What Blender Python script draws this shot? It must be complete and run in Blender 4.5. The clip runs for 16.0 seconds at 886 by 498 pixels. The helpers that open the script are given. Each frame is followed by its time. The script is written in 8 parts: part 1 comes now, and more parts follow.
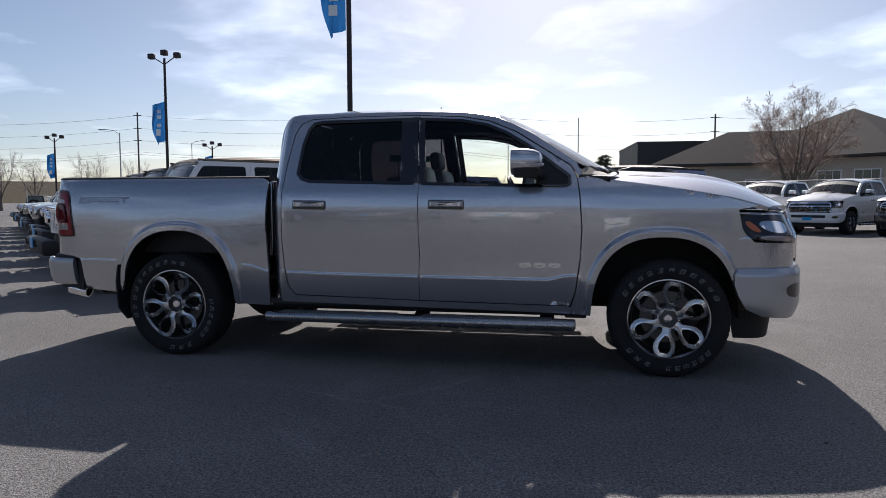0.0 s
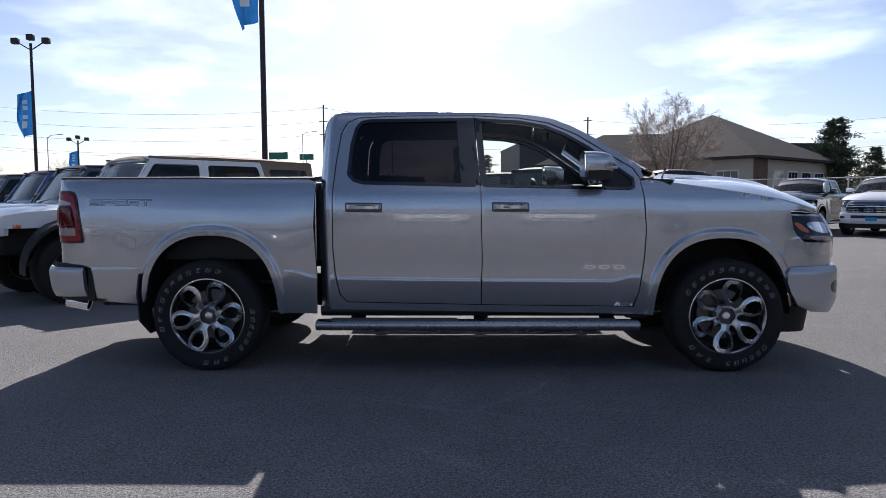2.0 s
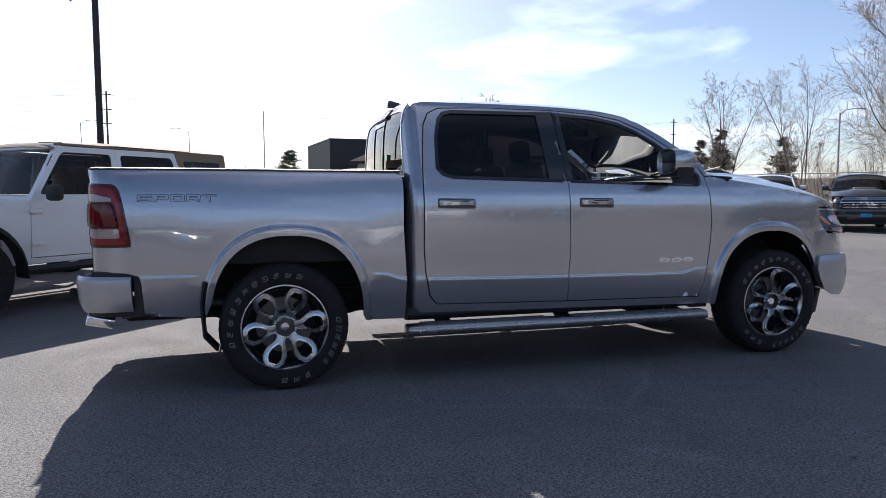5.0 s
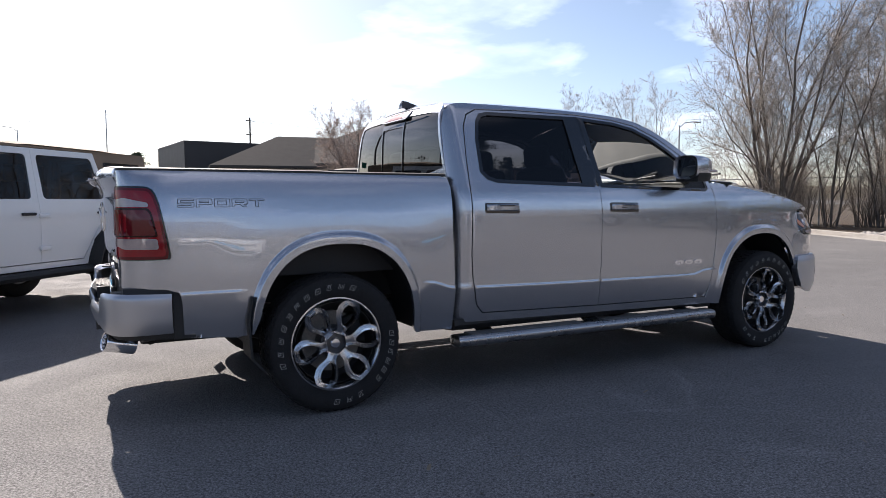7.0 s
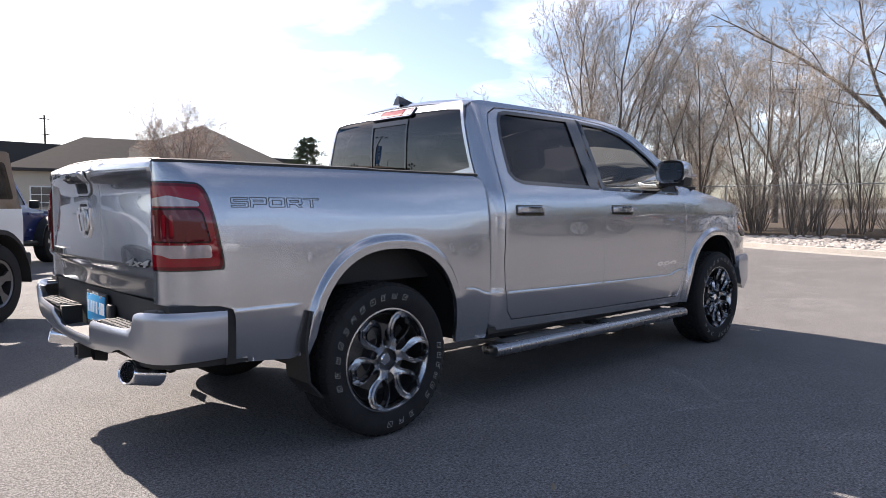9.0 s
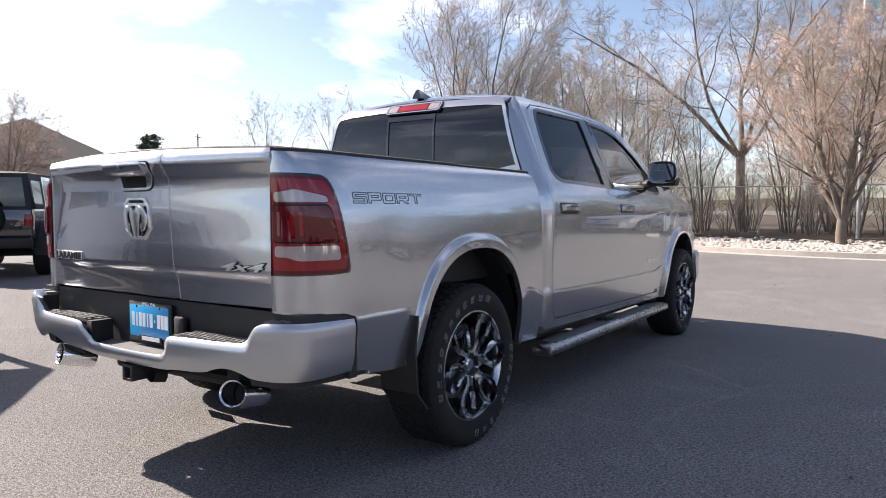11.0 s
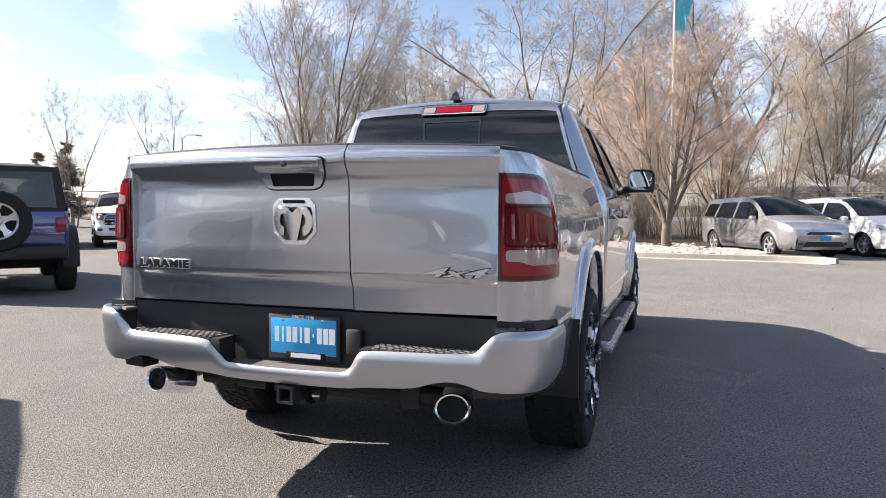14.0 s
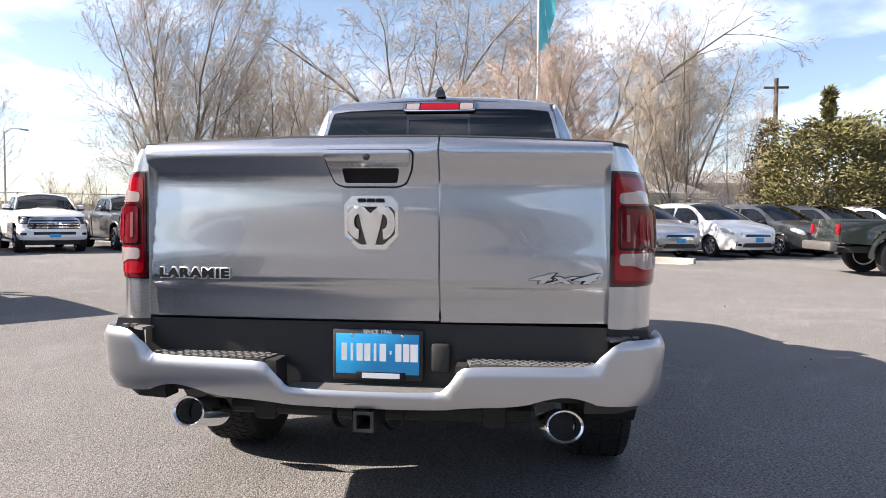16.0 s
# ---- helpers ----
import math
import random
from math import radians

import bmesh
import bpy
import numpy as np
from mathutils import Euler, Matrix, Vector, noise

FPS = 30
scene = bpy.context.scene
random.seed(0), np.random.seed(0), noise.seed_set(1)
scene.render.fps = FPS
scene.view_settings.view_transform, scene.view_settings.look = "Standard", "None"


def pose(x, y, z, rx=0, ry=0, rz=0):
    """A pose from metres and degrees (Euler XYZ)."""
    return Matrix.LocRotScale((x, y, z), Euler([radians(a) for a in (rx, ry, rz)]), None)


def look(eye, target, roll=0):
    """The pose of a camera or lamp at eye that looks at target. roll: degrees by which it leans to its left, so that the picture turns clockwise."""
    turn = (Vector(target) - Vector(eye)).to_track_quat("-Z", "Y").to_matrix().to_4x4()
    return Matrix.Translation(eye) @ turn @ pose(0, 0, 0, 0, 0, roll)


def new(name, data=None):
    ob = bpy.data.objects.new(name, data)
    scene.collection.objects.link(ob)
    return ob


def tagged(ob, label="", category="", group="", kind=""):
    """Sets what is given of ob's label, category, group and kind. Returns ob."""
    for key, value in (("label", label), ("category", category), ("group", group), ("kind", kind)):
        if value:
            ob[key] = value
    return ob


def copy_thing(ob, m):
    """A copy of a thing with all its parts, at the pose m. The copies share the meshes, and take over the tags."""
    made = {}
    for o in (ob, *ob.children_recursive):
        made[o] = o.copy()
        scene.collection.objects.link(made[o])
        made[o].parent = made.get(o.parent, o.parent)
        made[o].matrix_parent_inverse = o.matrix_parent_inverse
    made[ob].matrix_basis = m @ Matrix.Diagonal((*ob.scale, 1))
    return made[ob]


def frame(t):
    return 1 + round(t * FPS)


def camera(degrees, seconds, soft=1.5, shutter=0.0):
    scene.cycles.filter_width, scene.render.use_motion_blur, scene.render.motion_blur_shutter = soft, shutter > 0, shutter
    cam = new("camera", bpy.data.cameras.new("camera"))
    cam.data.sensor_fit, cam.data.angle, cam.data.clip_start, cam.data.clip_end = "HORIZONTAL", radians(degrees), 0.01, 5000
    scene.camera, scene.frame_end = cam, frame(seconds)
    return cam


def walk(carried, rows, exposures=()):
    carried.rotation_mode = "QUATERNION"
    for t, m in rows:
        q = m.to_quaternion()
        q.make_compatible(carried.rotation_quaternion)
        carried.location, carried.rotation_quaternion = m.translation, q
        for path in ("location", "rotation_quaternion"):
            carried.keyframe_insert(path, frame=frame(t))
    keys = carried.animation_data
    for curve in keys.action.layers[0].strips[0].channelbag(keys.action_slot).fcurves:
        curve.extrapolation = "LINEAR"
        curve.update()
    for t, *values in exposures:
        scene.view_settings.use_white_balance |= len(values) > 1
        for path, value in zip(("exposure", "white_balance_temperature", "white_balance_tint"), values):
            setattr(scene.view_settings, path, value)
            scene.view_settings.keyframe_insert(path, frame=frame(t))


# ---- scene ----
cam = camera(65.8, 16.0, soft=0.7)
PATH = [
    (0, (3.112, -5.734, 1.193), (2.709, -3.78, 1.052), -0.2),
    (0.5, (2.785, -5.768, 1.189), (2.465, -3.799, 1.052), -0.2),
    (1, (2.467, -5.784, 1.196), (2.226, -3.803, 1.061), -0.2),
    (1.5, (2.142, -5.809, 1.21), (1.988, -3.82, 1.071), -0.2),
    (2, (1.791, -5.778, 1.223), (1.745, -3.784, 1.077), -0.2),
    (2.5, (1.437, -5.758, 1.234), (1.519, -3.766, 1.082), -0.1),
    (3, (1.091, -5.71, 1.239), (1.298, -3.727, 1.082), -0.1),
    (3.5, (0.756, -5.643, 1.235), (1.045, -3.67, 1.077), -0.1),
    (4, (0.426, -5.552, 1.229), (0.799, -3.593, 1.069), -0.1),
    (6.5, (-1.022, -4.885, 1.22), (-0.198, -3.068, 1.073), -0.1),
    (7, (-1.27, -4.701, 1.218), (-0.34, -2.936, 1.075), -0.1),
    (7.5, (-1.529, -4.497, 1.215), (-0.508, -2.783, 1.078), -0.1),
    (8, (-1.763, -4.257, 1.208), (-0.628, -2.615, 1.075), 0.1),
    (8.5, (-1.974, -3.988, 1.201), (-0.72, -2.435, 1.076), 0.1),
    (9, (-2.17, -3.746, 1.18), (-0.815, -2.28, 1.06), 0.0),
    (11.5, (-2.958, -2.516, 1.156), (-1.268, -1.451, 1.042), -0.0),
    (12, (-3.078, -2.297, 1.16), (-1.352, -1.295, 1.047), 0.0),
    (12.5, (-3.186, -2.067, 1.159), (-1.419, -1.134, 1.052), 0.0),
    (13, (-3.285, -1.848, 1.163), (-1.479, -0.995, 1.064), 0.0),
    (13.5, (-3.38, -1.624, 1.152), (-1.533, -0.864, 1.053), 0.2),
    (14, (-3.435, -1.391, 1.146), (-1.546, -0.743, 1.046), 0.3),
    (14.5, (-3.446, -1.152, 1.13), (-1.519, -0.625, 1.027), 0.5),
    (15, (-3.435, -0.914, 1.134), (-1.479, -0.509, 1.031), 0.7),
    (15.5, (-3.426, -0.701, 1.13), (-1.45, -0.404, 1.038), 0.8),
    (16, (-3.397, -0.511, 1.131), (-1.412, -0.283, 1.045), 0.4),
]
EXPOSURES = [(0.0, 0.28, 6350, 14), (1.5, 0.48, 6150, 14.5), (3.5, 0.74, 6050, 14.5), (7.0, 1.05, 6550, 15), (9.0, 1.44, 6800, 16), (12.5, 1.52, 6950, 15), (14.5, 1.64, 7050, 14.5), (16.0, 1.70, 7000, 14)]
walk(cam, [(t, look(eye, target, roll)) for t, eye, target, roll in PATH], EXPOSURES)

# ---- daylight: midday spring sun behind the truck, thin broken cloud ----
SUN_TO = Vector((-0.09, 1.5, 1.0)).normalized()
sun_elev = math.asin(SUN_TO.z)
sun = new("sun", bpy.data.lights.new("sun", "SUN"))
sun.data.energy, sun.data.angle, sun.data.color = 5.0, radians(0.53), (1.0, 0.93, 0.84)
sun.matrix_world = look((0, 0, 30), Vector((0, 0, 30)) - SUN_TO)

world = bpy.data.worlds.new("sky")
scene.world = world
world.use_nodes = True
wn, wl = world.node_tree.nodes, world.node_tree.links
wn.clear()
w_out, w_bg = wn.new("ShaderNodeOutputWorld"), wn.new("ShaderNodeBackground")
w_sky = wn.new("ShaderNodeTexSky")
w_sky.sky_type, w_sky.sun_disc = "NISHITA", False
w_sky.sun_elevation, w_sky.sun_rotation = sun_elev, math.atan2(SUN_TO.x, SUN_TO.y)
w_sky.altitude, w_sky.air_density, w_sky.dust_density, w_sky.ozone_density = 950, 1.0, 1.6, 1.0
w_tc, w_sep = wn.new("ShaderNodeTexCoord"), wn.new("ShaderNodeSeparateXYZ")
wl.new(w_tc.outputs["Generated"], w_sep.inputs[0])


def w_math(op, a, b):
    n = wn.new("ShaderNodeMath")
    n.operation = op
    for i, v in enumerate((a, b)):
        if isinstance(v, (int, float)):
            n.inputs[i].default_value = v
        else:
            wl.new(v, n.inputs[i])
    return n.outputs[0]


w_h = w_math("ADD", w_math("MAXIMUM", w_sep.outputs[2], 0.0), 0.13)
w_comb = wn.new("ShaderNodeCombineXYZ")
wl.new(w_math("DIVIDE", w_sep.outputs[0], w_h), w_comb.inputs[0])
wl.new(w_math("DIVIDE", w_sep.outputs[1], w_h), w_comb.inputs[1])
w_noise = wn.new("ShaderNodeTexNoise")
w_noise.inputs["Scale"].default_value, w_noise.inputs["Detail"].default_value = 1.15, 7.0
w_noise.inputs["Roughness"].default_value, w_noise.inputs["Distortion"].default_value = 0.52, 0.25
wl.new(w_comb.outputs[0], w_noise.inputs["Vector"])
w_ramp = wn.new("ShaderNodeValToRGB")
w_ramp.color_ramp.elements[0].position, w_ramp.color_ramp.elements[1].position = 0.50, 0.64
wl.new(w_noise.outputs["Fac"], w_ramp.inputs[0])
w_noise2 = wn.new("ShaderNodeTexNoise")
w_noise2.inputs["Scale"].default_value, w_noise2.inputs["Detail"].default_value = 2.6, 5.0
wl.new(w_comb.outputs[0], w_noise2.inputs["Vector"])
w_shade = wn.new("ShaderNodeValToRGB")
w_shade.color_ramp.elements[0].position, w_shade.color_ramp.elements[1].position = 0.35, 0.62
w_shade.color_ramp.elements[0].color, w_shade.color_ramp.elements[1].color = (1.5, 1.6, 2.1, 1), (5.8, 5.9, 6.2, 1)
wl.new(w_noise2.outputs["Fac"], w_shade.inputs[0])
w_mix = wn.new("ShaderNodeMix")
w_mix.data_type = "RGBA"
wl.new(w_math("MULTIPLY", w_ramp.outputs[0], 0.85), w_mix.inputs[0])
# neutral haze low over the horizon
w_haze, w_low = wn.new("ShaderNodeMixRGB"), wn.new("ShaderNodeMapRange")
w_haze.blend_type = "MULTIPLY"
w_haze.inputs[2].default_value = (0.95, 0.99, 1.09, 1)
w_low.inputs["From Min"].default_value, w_low.inputs["From Max"].default_value = 0.0, 0.30
w_low.inputs["To Min"].default_value, w_low.inputs["To Max"].default_value = 1.0, 0.0
wl.new(w_sep.outputs[2], w_low.inputs["Value"])
wl.new(w_low.outputs["Result"], w_haze.inputs[0])
wl.new(w_sky.outputs[0], w_haze.inputs[1])
wl.new(w_haze.outputs[0], w_mix.inputs[6])
# cloud is lit through by the sky behind it, brighter towards the sun
w_lit = wn.new("ShaderNodeMixRGB")
w_lit.blend_type = "ADD"
w_lit.inputs[0].default_value = 1.0
wl.new(w_haze.outputs[0], w_lit.inputs[1])
wl.new(w_shade.outputs[0], w_lit.inputs[2])
wl.new(w_lit.outputs[0], w_mix.inputs[7])
wl.new(w_mix.outputs[2], w_bg.inputs[0])
w_bg.inputs[1].default_value = 0.070
wl.new(w_bg.outputs[0], w_out.inputs[0])

# ---- materials ----
def mat(name, color, rough=0.5, metal=0.0, noise_scale=0.0, noise_amt=0.0, bump=0.0, bump_scale=0.0, coat=0.0, flakes=0.0, spec=0.5, coord="Object", random=0.0, detail=6.0):
    """A Principled material with colour variation at two scales, and fine relief."""
    m = bpy.data.materials.new(name)
    m.use_nodes = True
    nt = m.node_tree
    n, l = nt.nodes, nt.links
    b = n["Principled BSDF"]
    b.inputs["Base Color"].default_value = (*color, 1)
    b.inputs["Roughness"].default_value = rough
    b.inputs["Metallic"].default_value = metal
    b.inputs["Specular IOR Level"].default_value = spec
    b.inputs["Coat Weight"].default_value = coat
    b.inputs["Coat Roughness"].default_value = 0.02
    b.inputs["Coat IOR"].default_value = 1.75
    tc = n.new("ShaderNodeTexCoord")
    if noise_amt or random:
        col = None
        a = n.new("ShaderNodeTexNoise")
        a.inputs["Scale"].default_value, a.inputs["Detail"].default_value = max(noise_scale, 0.1), detail
        c = n.new("ShaderNodeTexNoise")
        c.inputs["Scale"].default_value, c.inputs["Detail"].default_value = max(noise_scale, 0.1) * 9.7, 3
        l.new(tc.outputs[coord], a.inputs["Vector"])
        l.new(tc.outputs[coord], c.inputs["Vector"])
        ad = n.new("ShaderNodeMath")
        ad.operation = "ADD"
        l.new(a.outputs["Fac"], ad.inputs[0])
        l.new(c.outputs["Fac"], ad.inputs[1])
        val = ad.outputs[0]
        mr = n.new("ShaderNodeMapRange")
        mr.inputs["From Min"].default_value, mr.inputs["From Max"].default_value = 0.6, 1.4
        mr.inputs["To Min"].default_value, mr.inputs["To Max"].default_value = 1 - noise_amt, 1 + noise_amt
        l.new(val, mr.inputs["Value"])
        val = mr.outputs["Result"]
        if random:
            oi = n.new("ShaderNodeObjectInfo")
            r2 = n.new("ShaderNodeMapRange")
            r2.inputs["To Min"].default_value, r2.inputs["To Max"].default_value = 1 - random, 1 + random
            l.new(oi.outputs["Random"], r2.inputs["Value"])
            mu = n.new("ShaderNodeMath")
            mu.operation = "MULTIPLY"
            l.new(val, mu.inputs[0])
            l.new(r2.outputs["Result"], mu.inputs[1])
            val = mu.outputs[0]
        hsv = n.new("ShaderNodeHueSaturation")
        hsv.inputs["Color"].default_value = (*color, 1)
        l.new(val, hsv.inputs["Value"])
        l.new(hsv.outputs[0], b.inputs["Base Color"])
        rr = n.new("ShaderNodeMapRange")
        rr.inputs["To Min"].default_value, rr.inputs["To Max"].default_value = max(rough - 0.08, 0.02), min(rough + 0.08, 1)
        l.new(a.outputs["Fac"], rr.inputs["Value"])
        l.new(rr.outputs["Result"], b.inputs["Roughness"])
    if flakes:
        v = n.new("ShaderNodeTexVoronoi")
        v.inputs["Scale"].default_value = 900
        l.new(tc.outputs["Object"], v.inputs["Vector"])
        fm = n.new("ShaderNodeMapRange")
        fm.inputs["To Min"].default_value, fm.inputs["To Max"].default_value = rough - flakes, rough + flakes
        l.new(v.outputs["Distance"], fm.inputs["Value"])
        l.new(fm.outputs["Result"], b.inputs["Roughness"])
    if bump:
        bn = n.new("ShaderNodeTexNoise")
        bn.inputs["Scale"].default_value, bn.inputs["Detail"].default_value = bump_scale, 4
        l.new(tc.outputs[coord], bn.inputs["Vector"])
        bp = n.new("ShaderNodeBump")
        bp.inputs["Strength"].default_value, bp.inputs["Distance"].default_value = bump, 0.01
        l.new(bn.outputs["Fac"], bp.inputs["Height"])
        l.new(bp.outputs[0], b.inputs["Normal"])
    return m


def glass(name, tint, rough=0.0, ior=1.45, body=None, body_amt=0.0):
    """Window glass: tinted see-through, with gloss by Fresnel; body adds a share of dark film."""
    m = bpy.data.materials.new(name)
    m.use_nodes = True
    n, l = m.node_tree.nodes, m.node_tree.links
    n.clear()
    out, mix, tr, gl, fr = (n.new("ShaderNode" + k) for k in ("OutputMaterial", "MixShader", "BsdfTransparent", "BsdfGlossy", "Fresnel"))
    tr.inputs[0].default_value = (*tint, 1)
    gl.inputs["Roughness"].default_value = rough
    fr.inputs[0].default_value = ior
    l.new(fr.outputs[0], mix.inputs[0])
    l.new(tr.outputs[0], mix.inputs[1])
    l.new(gl.outputs[0], mix.inputs[2])
    l.new(mix.outputs[0], out.inputs[0])
    return m


def cloth(name, color):
    """Thin flag cloth that lets sunlight through."""
    m = bpy.data.materials.new(name)
    m.use_nodes = True
    n, l = m.node_tree.nodes, m.node_tree.links
    n.clear()
    out, mix, df, tr, tx, hsv, mr = (n.new("ShaderNode" + k) for k in ("OutputMaterial", "MixShader", "BsdfDiffuse", "BsdfTranslucent", "TexNoise", "HueSaturation", "MapRange"))
    tx.inputs["Scale"].default_value = 9.0
    mr.inputs["To Min"].default_value, mr.inputs["To Max"].default_value = 0.8, 1.2
    hsv.inputs["Color"].default_value = (*color, 1)
    mix.inputs[0].default_value = 0.55
    l.new(tx.outputs["Fac"], mr.inputs["Value"])
    l.new(mr.outputs["Result"], hsv.inputs["Value"])
    l.new(hsv.outputs[0], df.inputs[0])
    l.new(hsv.outputs[0], tr.inputs[0])
    l.new(df.outputs[0], mix.inputs[1])
    l.new(tr.outputs[0], mix.inputs[2])
    l.new(mix.outputs[0], out.inputs[0])
    return m


def asphalt_material():
    m = bpy.data.materials.new("asphalt")
    m.use_nodes = True
    n, l = m.node_tree.nodes, m.node_tree.links
    b = n["Principled BSDF"]
    b.inputs["Specular IOR Level"].default_value = 0.13
    tc = n.new("ShaderNodeTexCoord")

    def tex(kind, scale, detail=4.0):
        t = n.new("ShaderNodeTex" + kind)
        t.inputs["Scale"].default_value = scale
        if kind == "Noise":
            t.inputs["Detail"].default_value = detail
        l.new(tc.outputs["Object"], t.inputs["Vector"])
        return t

    def rng(src, a, c, lo, hi):
        r = n.new("ShaderNodeMapRange")
        for k, v in (("From Min", a), ("From Max", c), ("To Min", lo), ("To Max", hi)):
            r.inputs[k].default_value = v
        l.new(src, r.inputs["Value"])
        return r.outputs["Result"]

    def mul(a, c):
        r = n.new("ShaderNodeMath")
        r.operation = "MULTIPLY"
        l.new(a, r.inputs[0])
        l.new(c, r.inputs[1])
        return r.outputs[0]

    big, mid, fine, stone, streak = tex("Noise", 0.22, 6), tex("Noise", 2.3, 6), tex("Noise", 70, 4), tex("Voronoi", 140), tex("Noise", 0.9, 8)
    streak.inputs["Distortion"].default_value = 1.6
    v = mul(rng(big.outputs["Fac"], 0.3, 0.7, 0.90, 1.1), rng(mid.outputs["Fac"], 0.3, 0.7, 0.91, 1.09))
    v = mul(v, rng(fine.outputs["Fac"], 0.25, 0.75, 0.45, 1.55))
    v = mul(v, rng(stone.outputs["Distance"], 0.0, 0.9, 1.7, 0.55))
    v = mul(v, rng(streak.outputs["Fac"], 0.54, 0.72, 1.0, 1.16))
    # wide repaved patches, sandy swept bands and thin pale crack lines
    wide = tex("Noise", 0.075, 3)
    v = mul(v, rng(wide.outputs["Fac"], 0.44, 0.56, 0.94, 1.08))
    bent = n.new("ShaderNodeMixRGB")
    bent.blend_type = "ADD"
    bent.inputs[0].default_value = 0.55
    l.new(tc.outputs["Object"], bent.inputs[1])
    l.new(tex("Noise", 0.7, 3).outputs["Color"], bent.inputs[2])
    for sc, w, gain in ((0.21, 0.006, 1.24), (0.47, 0.005, 1.14)):
        cr = n.new("ShaderNodeTexVoronoi")
        cr.feature = "DISTANCE_TO_EDGE"
        cr.inputs["Scale"].default_value = sc
        l.new(bent.outputs[0], cr.inputs["Vector"])
        line = rng(cr.outputs["Distance"], 0.0, w, gain, 1.0)
        fade = rng(tex("Noise", 0.5 + sc, 5).outputs["Fac"], 0.40, 0.58, 0.0, 1.0)
        one = n.new("ShaderNodeMath")
        one.operation = "SUBTRACT"
        one.inputs[1].default_value = 1.0
        l.new(line, one.inputs[0])
        back = n.new("ShaderNodeMath")
        back.operation = "ADD"
        back.inputs[1].default_value = 1.0
        l.new(mul(one.outputs[0], fade), back.inputs[0])
        v = mul(v, back.outputs[0])
    hsv = n.new("ShaderNodeHueSaturation")
    hsv.inputs["Color"].default_value = (0.142, 0.139, 0.138, 1)
    l.new(v, hsv.inputs["Value"])
    l.new(hsv.outputs[0], b.inputs["Base Color"])
    l.new(rng(mid.outputs["Fac"], 0.3, 0.7, 0.72, 0.92), b.inputs["Roughness"])
    bp = n.new("ShaderNodeBump")
    bp.inputs["Strength"].default_value, bp.inputs["Distance"].default_value = 0.55, 0.006
    l.new(stone.outputs["Distance"], bp.inputs["Height"])
    bp2 = n.new("ShaderNodeBump")
    bp2.inputs["Strength"].default_value, bp2.inputs["Distance"].default_value = 0.5, 0.01
    l.new(fine.outputs["Fac"], bp2.inputs["Height"])
    l.new(bp.outputs[0], bp2.inputs["Normal"])
    l.new(bp2.outputs[0], b.inputs["Normal"])
    return m


